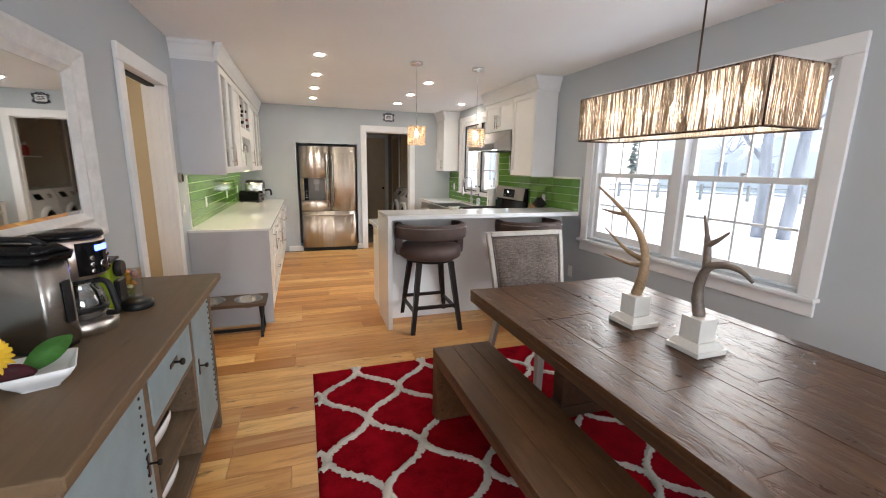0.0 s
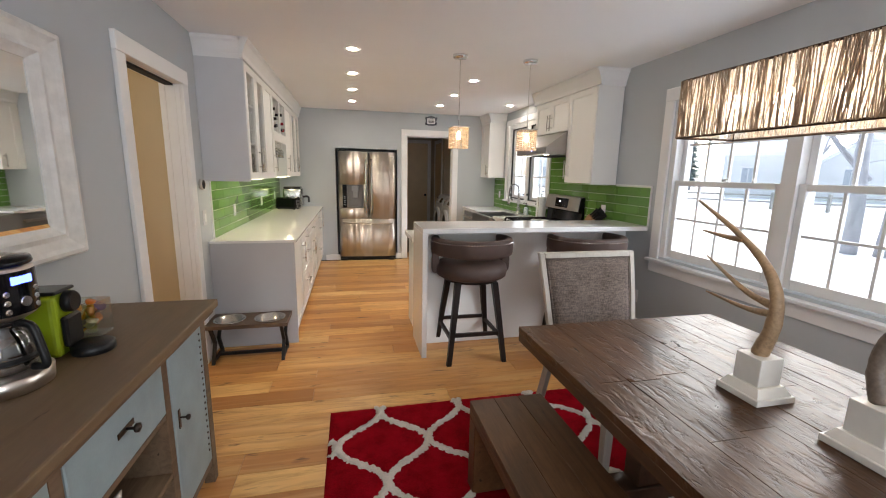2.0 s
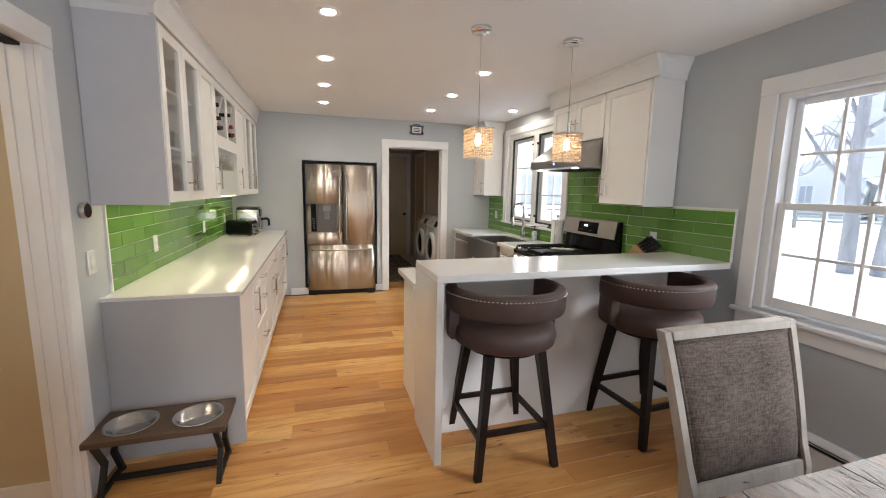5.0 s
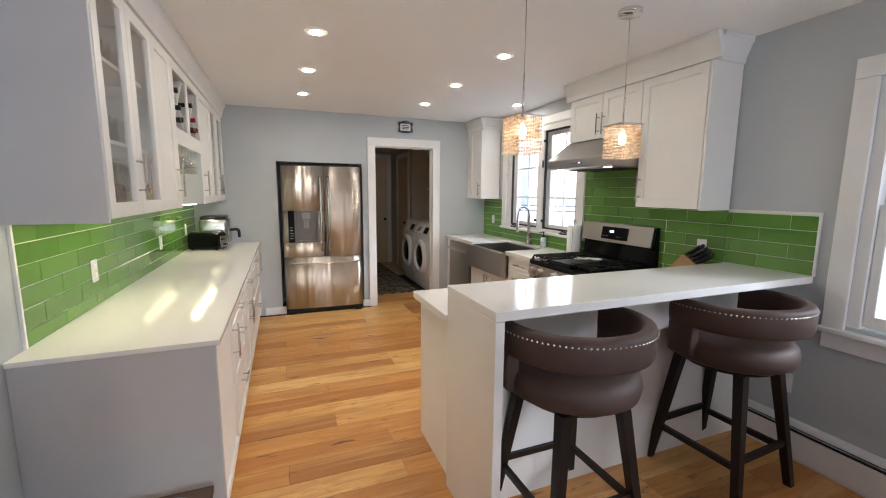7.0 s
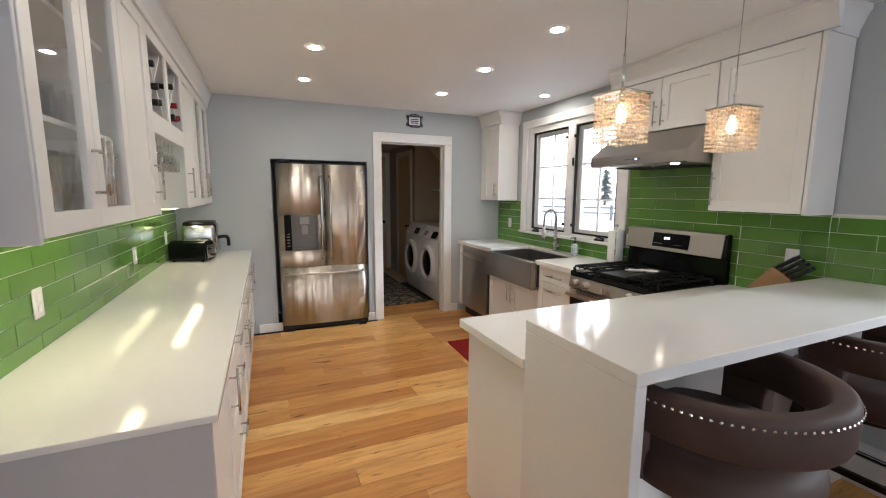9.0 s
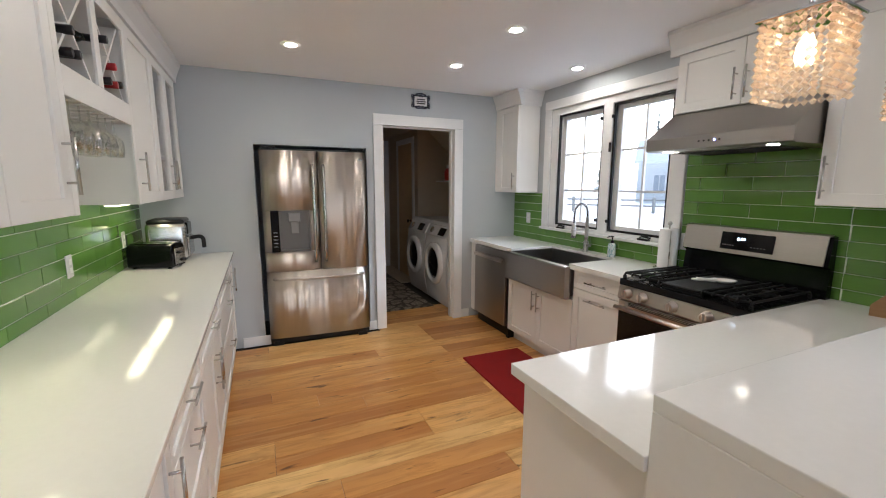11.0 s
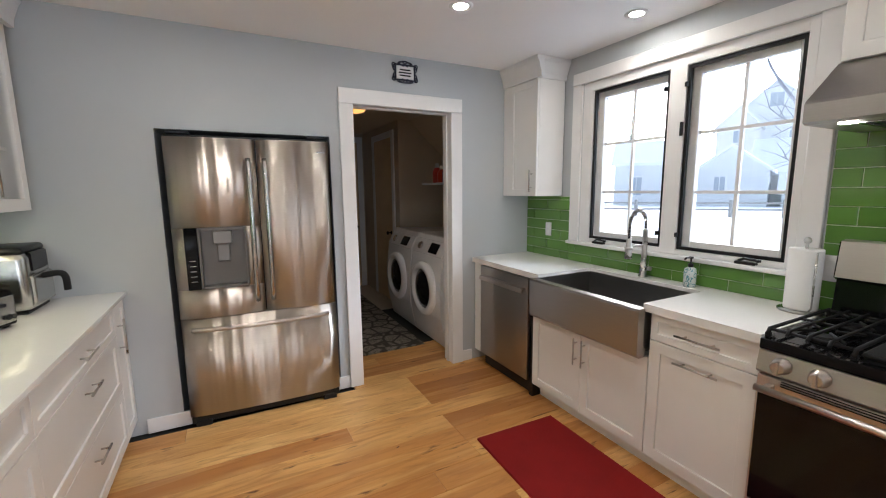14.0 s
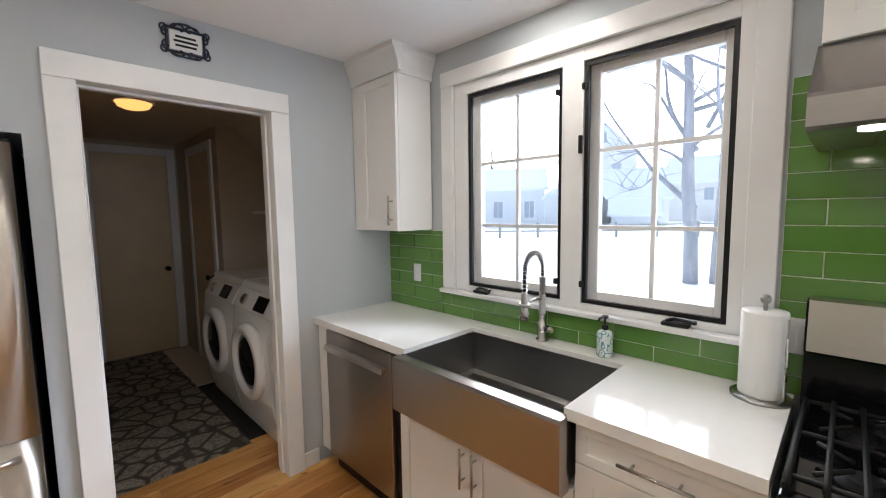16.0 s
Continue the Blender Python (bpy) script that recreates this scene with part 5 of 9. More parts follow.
# own frame: x along the front, y into the wall, front face at y = 0
boxpart("body", M["black"], fr, 0.004, FW - 0.004, 0.05, 0.72, 0.0, FH + 0.018, 0.004)
def bulged(x0, x1, z0, z1, d0=0.0, bow=0.014):
    bm = bmesh.new()
    n = 14
    prof = [(x0, 0.048)] + [(x0 + (x1 - x0) * k / n, d0 - bow * (1 - (2 * k / n - 1) ** 2) + 0.012 * (abs(2 * k / n - 1) ** 8)) for k in range(n + 1)] + [(x1, 0.048)]
    prism(bm, prof, "z", z0, z1)
    for f in bm.faces:
        f.smooth = abs(f.normal.z) < 0.5
    return bm
dz = 0.705
for x0, x1 in ((0.003, 0.488), (0.494, FW - 0.003)):
    if x0 < 0.1:
        # left door is built in pieces around the dispenser
        bm = bmesh.new()
        n = 14
        def yf(x):
            k = 2 * (x - x0) / (x1 - x0) - 1
            return -0.014 * (1 - k * k) + 0.012 * abs(k) ** 8
        xs = sorted({x0 + (x1 - x0) * k / 16 for k in range(17)} | {0.065, 0.405})
        def slab(xa, xb, za, zb):
            seg = [x for x in xs if xa - 1e-6 <= x <= xb + 1e-6]
            prism(bm, [(xa, 0.048)] + [(x, yf(x)) for x in seg] + [(xb, 0.048)], "z", za, zb)
        slab(x0, x1, dz + 0.006, 0.895)
        slab(x0, x1, 1.275, FH)
        slab(x0, 0.065, 0.895, 1.275)
        slab(0.405, x1, 0.895, 1.275)
        bm.normal_update()
        for f in bm.faces:
            f.smooth = abs(f.normal.z) < 0.5
        d = part("door", bm, M["steel_fridge"], fr)
        bm = bmesh.new()
        box(bm, 0.066, 0.135, -0.018, 0.04, 0.896, 1.274, 0.003)
        part("control_strip", bm, M["gloss_black"], d, "black touch control strip")
        for k in range(5):
            boxpart("control_mark", M["handle"], d, 0.085, 0.118, -0.0195, -0.0182, 0.945 + 0.032 * k, 0.949 + 0.032 * k)
        bm = bmesh.new()
        box(bm, 0.136, 0.15, -0.016, 0.04, 0.896, 1.274, 0.002)
        box(bm, 0.39, 0.404, -0.016, 0.04, 0.896, 1.274, 0.002)
        box(bm, 0.1505, 0.3895, -0.016, 0.04, 1.255, 1.274, 0.002)
        box(bm, 0.1505, 0.3895, -0.022, 0.04, 0.896, 0.912, 0.002)
        box(bm, 0.1505, 0.3895, 0.034, 0.04, 0.9125, 1.2545)
        part("dispenser_well", bm, pbr("grey_dispenser_plastic", (0.16, 0.15, 0.14), 0.45, 0.4, var=0.08), d, "recessed steel dispenser well")
        bm = bmesh.new()
        box(bm, 0.215, 0.325, -0.012, 0.033, 1.17, 1.254, 0.006)
        box(bm, 0.235, 0.305, 0.012, 0.024, 1.06, 1.169, 0.004)
        part("dispenser_paddle", bm, pbr("grey_paddle_plastic", (0.24, 0.23, 0.22), 0.4, 0.3, var=0.08), d)
    else:
        d = part("door", bulged(x0, x1, dz + 0.006, FH), M["steel_fridge"], fr)
        bm = bmesh.new()
        for k in range(4):
            box(bm, 0.86 + 0.012 * k, 0.868 + 0.012 * k, -0.008, 0.004, 1.735, 1.745)
        part("badge", bm, M["chrome"], d)
for x0, s in ((0.445, 1), (0.537, -1)):
    bm = bmesh.new()
    pts = []
    for k in range(15):
        u = k / 14
        pts.append((x0 + s * 0.0, -0.018 - 0.045 * math.sin(math.pi * min(1, max(0, u))) ** 0.5, 0.79 + 0.90 * u))
    tube(bm, pts, 0.015, 10)
    part("handle", bm, M["steel"], fr, "tall bowed steel handle")
dr = part("freezer_drawer", bulged(0.003, FW - 0.003, 0.07, dz), M["steel_fridge"], fr)
bm = bmesh.new()
tube(bm, [(0.06 + 0.823 * k / 14, -0.012 - 0.05 * math.sin(math.pi * k / 14) ** 0.5, 0.645) for k in range(15)], 0.014, 10)
part("handle", bm, M["steel_h"], dr, "bowed steel drawer handle")
bm = bmesh.new()
box(bm, 0.01, FW - 0.01, 0.006, 0.05, 0.03, 0.069)
for x in (0.03, FW - 0.12):
    box(bm, x, x + 0.09, -0.002, 0.05, 0.0, 0.04, 0.004)
part("foot_grille", bm, M["black"], fr)
for x in (0.02, FW - 0.14):
    boxpart("hinge_cover", M["black"], fr, x, x + 0.12, 0.01, 0.08, FH + 0.0185, FH + 0.035, 0.004)


# ---- dining room ----
# rug
def shag(name, color, pile=0.25):
    m, nt, b = nodes_of(name)
    tuft = noise_of(nt, coords(nt), 190.0, 3.0, 0.7)
    slow = noise_of(nt, coords(nt), 9.0, 4.0)
    dark, light = tuple(c * (1 - pile * 1.6) for c in color), tuple(min(1, c * (1 + pile)) for c in color)
    col = mix_of(nt, 0.4, ramp_of(nt, tuft, [(0.3, dark), (0.65, light)]), ramp_of(nt, slow, [(0.35, dark), (0.65, light)]))
    nt.links.new(col, b.inputs["Base Color"])
    b.inputs["Roughness"].default_value = 1.0
    b.inputs["Specular IOR Level"].default_value = 0.03
    bump_of(nt, tuft, b, 1.0, 0.01)
    return m


M["rug_red"] = shag("red_shag", (0.33, 0.004, 0.012), 0.4)
M["rug_white"] = shag("ivory_shag", (0.84, 0.78, 0.70), 0.16)
rug = thing("rug", (1.3, 1.3, 0), "deep red shag rug with an ivory trellis pattern", "rug")
GX0, GX1, GY0, GY1 = 0.045, 2.35, -0.35, 2.87
bm = bmesh.new()
nx, ny = 120, 165
grid = []
for j in range(ny + 1):
    line = []
    for i in range(nx + 1):
        x, y = GX0 + (GX1 - GX0) * i / nx, GY0 + (GY1 - GY0) * j / ny
        edge = min(i, nx - i, j, ny - j)
        z = 0.0195 + 0.004 * noise.noise(Vector((x * 60, y * 60, 0))) - (0.012 if edge == 0 else 0)
        line.append(bm.verts.new((x, y, z)))
    grid.append(line)
for j in range(ny):
    for i in range(nx):
        f = bm.faces.new([grid[j][i], grid[j][i + 1], grid[j + 1][i + 1], grid[j + 1][i]])
        f.smooth = True
border = [grid[0][i] for i in range(nx + 1)] + [grid[j][nx] for j in range(1, ny + 1)] + [grid[ny][i] for i in range(nx - 1, -1, -1)] + [grid[j][0] for j in range(ny - 1, 0, -1)]
low = [bm.verts.new((v.co.x, v.co.y, 0.001)) for v in border]
for k in range(len(border)):
    n = (k + 1) % len(border)
    bm.faces.new([border[k], low[k], low[n], border[n]])
part("rug_base", bm, M["rug_red"], rug, "red shag pile")
# ogee trellis: wavy lines that meet, raised ivory pile
bm = bmesh.new()
PXR, PYR = 0.62, 0.62
rg = random.Random(3)


def ribbon(pts, w, z):
    prev = None
    for k, (x, y) in enumerate(pts):
        x2, y2 = pts[min(k + 1, len(pts) - 1)]
        x1, y1 = pts[max(k - 1, 0)]
        d = Vector((x2 - x1, y2 - y1, 0)).normalized()
        n = Vector((-d.y, d.x, 0))
        wa, wb = w * rg.uniform(0.4, 1.45), w * rg.uniform(0.4, 1.45)
        row = [Vector((x, y, 0.012)) + n * wa, Vector((x, y, z + rg.uniform(-0.002, 0.003))) + n * wa * 0.6, Vector((x, y, z + rg.uniform(-0.002, 0.003))) - n * wb * 0.6, Vector((x, y, 0.012)) - n * wb]
        ok = GX0 + 0.01 < x < GX1 - 0.01 and GY0 + 0.01 < y < GY1 - 0.01
        row = [bm.verts.new(p) for p in row] if ok else None
        if prev and row:
            for a in range(3):
                f = bm.faces.new([prev[a], prev[a + 1], row[a + 1], row[a]])
                f.smooth = True
        prev = row


def wave(u):
    """Ogee sway between -1 and 1 with flat crests."""
    return math.copysign(abs(math.cos(u)) ** 0.9, math.cos(u))


cell_x, cell_y = 0.25, 0.592
for k in range(-2, 9):
    x_mid = 0.469 + k * cell_x
    sgn = -1 if k % 2 == 0 else 1
    steps = 460
    pts = []
    for j in range(steps + 1):
        y = GY0 + (GY1 - GY0) * j / steps
        pts.append((x_mid + sgn * (cell_x / 2 - 0.004) * wave(2 * math.pi * (2.795 - y) / cell_y), y))
    runs = [[]]
    for p in pts:
        if GX0 + 0.01 < p[0] < GX1 - 0.01 and GY0 + 0.01 < p[1] < GY1 - 0.01:
            runs[-1].append(p)
        elif runs[-1]:
            runs.append([])
    for run in runs:
        if len(run) > 2:
            bm = bmesh.new()
            ribbon(run, 0.022, 0.031)
            part("trellis_line", bm, M["rug_white"], rug, "wavy ivory pile line")

# table
def rough_sawn(name, light, dark, along, rough, per_object, spec):
    """Reclaimed boards: streaked stain, gouges and cracks along the grain, worn gloss."""
    m = old_wood(name, light, dark, along, rough, per_object, spec)
    nt = m.node_tree
    b = nt.nodes["Principled BSDF"]
    base = b.inputs["Base Color"].links[0].from_socket
    crack = noise_of(nt, coords(nt, (22.0, 2.2, 10.0), True), 2.0, 4.0, 0.6, 0.8)
    dent = noise_of(nt, coords(nt, (9.0, 3.5, 5.0), True), 2.4, 4.0, 0.6, 0.8)
    deep = ramp_of(nt, crack, [(0.66, (0, 0, 0)), (0.70, (0.95, 0.95, 0.95))])
    nt.links.new(mix_of(nt, deep, base, tuple(c * 0.3 for c in dark)), b.inputs["Base Color"])
    high = mix_of(nt, 0.5, ramp_of(nt, crack, [(0.3, (0.75, 0.75, 0.75)), (0.62, (0.9, 0.9, 0.9)), (0.70, (0, 0, 0))]), ramp_of(nt, dent, [(0.3, (0, 0, 0)), (0.45, (0.8, 0.8, 0.8)), (0.7, (1, 1, 1))]))
    bump_of(nt, high, b, 0.7, 0.008)
    return m


TX0, TX1, TY0, TY1, TZ = 1.0, 2.14, 0.12, 2.268, 0.745
tab = thing("dining_table", (1.57, 1.2, 0), "reclaimed dark-stained wood dining table with plank top", "table")
rt = random.Random(11)
# boards laid across the length, set inside a framed edge
y = TY0 + 0.10
col_w = 0.115
x = TX0 + 0.075
boards = []
while x < TX1 - 0.08:
    w = min(col_w * rt.choice((0.8, 1.0, 1.15)), TX1 - 0.075 - x)
    if TX1 - 0.075 - x - w < 0.05:
        w = TX1 - 0.075 - x
    y = TY0 + 0.002 - rt.uniform(0, 0.5)
    while y < TY1 - 0.002:
        ln = rt.choice((0.35, 0.5, 0.7, 0.9, 1.1))
        ya, yb = max(y, TY0 + 0.002), min(y + ln, TY1 - 0.002)
        if TY1 - yb < 0.15:
            yb = TY1 - 0.002
        if yb - ya > 0.03:
            boards.append((x, x + w, ya, yb, rt.uniform(-0.0022, 0.0)))
        y = yb if yb > ya else y + ln
        if yb >= TY1 - 0.003:
            break
    x += w
boards += [(TX0, TX0 + 0.075, TY0, TY1, 0.0), (TX1 - 0.075, TX1, TY0, TY1, 0.0)]
M["table_y"] = rough_sawn("table_plank_long", (0.165, 0.085, 0.042), (0.042, 0.020, 0.010), "y", 0.30, True, 0.26)
for x0, x1, y0, y1, dz_ in boards:
    bm = bmesh.new()
    box(bm, x0 + 0.0004, x1 - 0.0004, y0 + 0.0004, y1 - 0.0004, TZ - 0.03, TZ + dz_, 0.0008)
    bmesh.ops.translate(bm, verts=bm.verts, vec=(-(x0 + x1) / 2, -(y0 + y1) / 2, 0))
    me = bpy.data.meshes.new("board")
    bmesh.ops.recalc_face_normals(bm, faces=bm.faces)
    bm.to_mesh(me)
    bm.free()
    me.materials.append(M["table_y"])
    ob = new("board", me)
    ob.parent = tab
    ob.matrix_basis = Matrix.Translation(((x0 + x1) / 2 - 1.57, (y0 + y1) / 2 - 1.2, 0))
bm = bmesh.new()
box(bm, TX0 + 0.001, TX1 - 0.001, TY0 + 0.001, TY1 - 0.001, TZ - 0.075, TZ - 0.0305, 0.003)
part("underframe", bm, M["table_edge"], tab)
for y0, y1 in ((TY1 - 0.42, TY1 - 0.30), (TY0 + 0.30, TY0 + 0.42)):
    bm = bmesh.new()
    box(bm, 1.30, 1.84, y0, y1, 0.0215, 0.10, 0.004)
    box(bm, 1.44, 1.70, y0 + 0.01, y1 - 0.01, 0.1005, 0.60, 0.004)
    box(bm, 1.22, 1.92, y0, y1, 0.6005, TZ - 0.0755, 0.004)
    part("trestle", bm, M["table_edge"], tab, "heavy trestle leg")

# bench
ben = thing("bench", (0.91, 1.2, 0), "dark-stained wooden bench with slab legs, beside the table", "bench")
BX0, BX1, BY0, BY1, BZ = 0.718, 1.075, 0.25, 2.137, 0.45
for x0, x1 in ((BX0, 0.834), (0.8355, 0.953), (0.9545, BX1)):
    boxpart("board", M["bench"], ben, x0, x1, BY0, BY1, BZ - 0.03, BZ, 0.002)
bm = bmesh.new()
box(bm, BX0 + 0.001, BX1 - 0.001, BY0 + 0.001, BY1 - 0.001, BZ - 0.075, BZ - 0.0305, 0.003)
part("seat_frame", bm, M["bench"], ben)
for y0, y1 in ((BY1 - 0.085, BY1 - 0.001), (BY0 + 0.001, BY0 + 0.085)):
    boxpart("leg", M["bench"], ben, BX0 + 0.001, BX1 - 0.001, y0, y1, 0.0215, BZ - 0.0755, 0.004, "solid slab leg")


# dining chair at the head of the table
def chair():
    c = thing("dining_chair", (1.58, 2.50, 0.0), "grey linen upholstered dining chair with whitewashed wood frame", "chair")
    cx_, z0, z1 = 1.582, 0.53, 1.038
    def yb(z):
        return 2.50 + (z - 0.47) * 0.20 + 0.10 * max(0.0, (z - 0.47)) ** 2
    def half(z):
        return 0.275 + 0.036 * (z - 0.5) / 0.54
    for s in (-1, 1):
        bm = bmesh.new()
        rows = []
        for k in range(13):
            z = 0.022 + (z1 - 0.022) * k / 12
            y = yb(z) if z > 0.47 else 2.50 + (0.47 - z) * 0.32
            x = cx_ + s * (half(max(z, 0.5)) - 0.012)
            wy = 0.019 + (0.010 if z < 0.6 else 0)
            rows.append([bm.verts.new((x + a * 0.0135, y + b * wy, z)) for a, b in ((-1, -1), (1, -1), (1, 1), (-1, 1))])
        for p, q in zip(rows, rows[1:]):
            for j in range(4):
                bm.faces.new([p[j], p[(j + 1) % 4], q[(j + 1) % 4], q[j]])
        bm.faces.new(list(reversed(rows[0])))
        bm.faces.new(rows[-1])
        part("back_leg", bm, M["whitewash"], c, "whitewashed curved back post")
        bm = bmesh.new()
        leg(bm, (cx_ + s * 0.235, 1.985, 0.022), (cx_ + s * 0.235, 1.985, 0.41), 0.034, 0.044)
        part("front_leg", bm, M["whitewash"], c)
    for za, zb in ((z1 - 0.027, z1), (0.50, 0.55)):
        bm = bmesh.new()
        ha, hb = half(za) - 0.0315, half(zb) - 0.0315
        v = [bm.verts.new(q) for q in (
            (cx_ - ha, yb(za) - 0.022, za), (cx_ + ha, yb(za) - 0.022, za), (cx_ + ha, yb(za) + 0.022, za), (cx_ - ha, yb(za) + 0.022, za),
            (cx_ - hb, yb(zb) - 0.022, zb), (cx_ + hb, yb(zb) - 0.022, zb), (cx_ + hb, yb(zb) + 0.022, zb), (cx_ - hb, yb(zb) + 0.022, zb))]
        for f in ((3, 2, 1, 0), (4, 5, 6, 7), (0, 1, 5, 4), (1, 2, 6, 5), (2, 3, 7, 6), (3, 0, 4, 7)):
            bm.faces.new([v[i] for i in f])
        part("rail", bm, M["whitewash"], c)
    bm = bmesh.new()
    nz, nu = 14, 14
    front, back = [], []
    for k in range(nz + 1):
        w = k / nz
        z = 0.553 + (z1 - 0.031 - 0.553) * w
        fr_row, bk_row = [], []
        for i in range(nu + 1):
            u = 2 * i / nu - 1
            puff = (1 - abs(u) ** 6) * (1 - abs(2 * w - 1) ** 6)
            x = cx_ + u * (half(z) - 0.034)
            fr_row.append(bm.verts.new((x, yb(z) - 0.012 - 0.026 * puff, z)))
            bk_row.append(bm.verts.new((x, yb(z) + 0.012 + 0.012 * puff, z)))
        front.append(fr_row)
        back.append(bk_row)
    for k in range(nz):
        for i in range(nu):
            for g in (front, back):
                f = bm.faces.new([g[k][i], g[k][i + 1], g[k + 1][i + 1], g[k + 1][i]])
                f.smooth = True
    for k in range(nz):
        for i in (0, nu):
            bm.faces.new([front[k][i], front[k + 1][i], back[k + 1][i], back[k][i]])
    for i in range(nu):
        for k in (0, nz):
            bm.faces.new([front[k][i], front[k][i + 1], back[k][i + 1], back[k][i]])
    cushion = part("backrest", bm, M["linen"], c, "grey linen padded back")
    bm = bmesh.new()
    pts = [(cx_ + s * (half(z) - 0.037), yb(z) - 0.014, z) for s, zs in ((-1, [0.556 + 0.1 * k for k in range(5)]), (1, [0.956 - 0.1 * k for k in range(5)])) for z in zs]
    pts.insert(5, (cx_ - half(0.995) + 0.04, yb(0.995) - 0.014, 0.994))
    pts.insert(6, (cx_ + half(0.995) - 0.04, yb(0.995) - 0.014, 0.994))
    tube(bm, pts, 0.0045, 6)
    part("piping", bm, M["linen"], cushion)
    bm = bmesh.new()
    box(bm, cx_ - 0.25, cx_ + 0.25, 2.0, 2.47, 0.41, 0.505, 0.03, 3)
    part("seat", bm, M["linen"], c, "grey linen padded seat", True)
    return c


chair()

# mirror on the left wall
M["mirror_frame"] = pbr("antique_white_frame", (0.70, 0.69, 0.67), 0.45, var=0.10, scale=18, bump=0.25, bscale=60)
mir = thing("wall_mirror", (L, 1.9, 1.55), "large wall mirror in a carved antique-white frame", "mirror")
MY0, MY1, MZ0, MZ1 = 1.075, 2.46, 1.135, 1.985
steps = [(0.0, 0.03), (0.012, 0.042), (0.03, 0.044), (0.05, 0.034), (0.09, 0.024), (0.115, 0.030), (0.13, 0.020), (0.155, 0.010)]
for k, (ay, az, by, bz) in enumerate((((MY0, 1), (MZ0, 1), (MY1, -1), (MZ0, 1)), ((MY1, -1), (MZ0, 1), (MY1, -1), (MZ1, -1)), ((MY1, -1), (MZ1, -1), (MY0, 1), (MZ1, -1)), ((MY0, 1), (MZ1, -1), (MY0, 1), (MZ0, 1)))):
    bm = bmesh.new()
    rows = []
    prof = [(0.0, 0.001)] + steps + [(0.155, 0.001)]
    for (cy, sy), (cz, sz) in ((ay, az), (by, bz)):
        rows.append([bm.verts.new((L + h, cy + sy * d, cz + sz * d * 0.78)) for d, h in prof])
    for j in range(len(prof)):
        n = (j + 1) % len(prof)
        bm.faces.new([rows[0][j], rows[0][n], rows[1][n], rows[1][j]])
    part("frame_side", bm, M["mirror_frame"], mir)
bm = bmesh.new()
y0, y1, z0, z1 = MY0 + 0.153, MY1 - 0.153, MZ0 + 0.118, MZ1 - 0.118
a = [bm.verts.new((L + 0.006, y, z)) for y, z in ((y0, z0), (y1, z0), (y1, z1), (y0, z1))]
b = [bm.verts.new((L + 0.011, y, z)) for y, z in ((y0 + 0.02, z0 + 0.02), (y1 - 0.02, z0 + 0.02), (y1 - 0.02, z1 - 0.02), (y0 + 0.02, z1 - 0.02))]
bm.faces.new(b)
for j in range(4):
    bm.faces.new([a[j], a[(j + 1) % 4], b[(j + 1) % 4], b[j]])
part("mirror_glass", bm, M["mirror"], mir, "bevelled silver mirror glass")

# sideboard
M["sb_wood"] = old_wood("weathered_sideboard_wood", (0.23, 0.155, 0.095), (0.11, 0.072, 0.045), "y", 0.6, False, 0.3)
M["sb_top"] = old_wood("sideboard_top_wood", (0.20, 0.135, 0.078), (0.14, 0.094, 0.053), "y", 0.45, False, 0.25)
M["sb_blue"] = pbr("grey_blue_paint", (0.27, 0.345, 0.37), 0.6, var=0.14, scale=7, bump=0.15, bscale=120)
M["bronze"] = pbr("dark_bronze", (0.05, 0.04, 0.035), 0.35, 0.9, var=0.2, bump=0.1)
sb = thing("sideboard", (-0.68, 1.66, 0), "weathered wood sideboard with grey-blue doors, drawer and open shelves", "sideboard")
SY0, SY1, SX, SZ = 0.875, 2.45, -0.475, 0.90
bm = bmesh.new()
box(bm, L + 0.001, -0.413, SY0, SY1 + 0.012, SZ - 0.035, SZ, 0.006, 2)
part("top", bm, M["sb_top"], sb, "smooth brown-grey top")
boxpart("top_moulding", M["sb_wood"], sb, L + 0.001, -0.43, SY0 + 0.012, SY1, SZ - 0.062, SZ - 0.0355, 0.008, "worn moulded edge", 2)
for y0, y1 in ((SY0 + 0.02, SY0 + 0.07), (SY1 - 0.055, SY1 - 0.008)):
    bm = bmesh.new()
    leg(bm, (SX - 0.02, (y0 + y1) / 2, 0), (SX - 0.02, (y0 + y1) / 2, SZ - 0.0625), 0.046, 0.046)
    part("leg", bm, M["sb_wood"], sb)
    bm = bmesh.new()
    leg(bm, (L + 0.03, (y0 + y1) / 2, 0), (L + 0.03, (y0 + y1) / 2, SZ - 0.0625), 0.046, 0.046)
    part("leg", bm, M["sb_wood"], sb)
x0, x1 = L + 0.01, SX - 0.001
for y in (1.44, 2.005):
    boxpart("divider", M["sb_wood"], sb, x0, x1, y, y + 0.045, 0.13, SZ - 0.0625, 0.002)
boxpart("bottom", M["sb_wood"], sb, x0, x1, SY0 + 0.07, SY1 - 0.06, 0.10, 0.1295, 0.002)
boxpart("shelf", M["sb_wood"], sb, x0, x1, 1.486, 2.004, 0.585, 0.605, 0.002)
boxpart("shelf", M["sb_wood"], sb, x0, x1, 1.486, 2.004, 0.345, 0.365, 0.002)
boxpart("back_panel", M["sb_wood"], sb, x0, x0 + 0.01, SY0 + 0.07, 1.439, 0.13, SZ - 0.0625)
boxpart("back_panel", M["sb_wood"], sb, x0, x0 + 0.01, 1.486, 2.004, 0.13, 0.3445)
boxpart("back_panel", M["sb_wood"], sb, x0, x0 + 0.01, 1.486, 2.004, 0.3655, 0.5845)
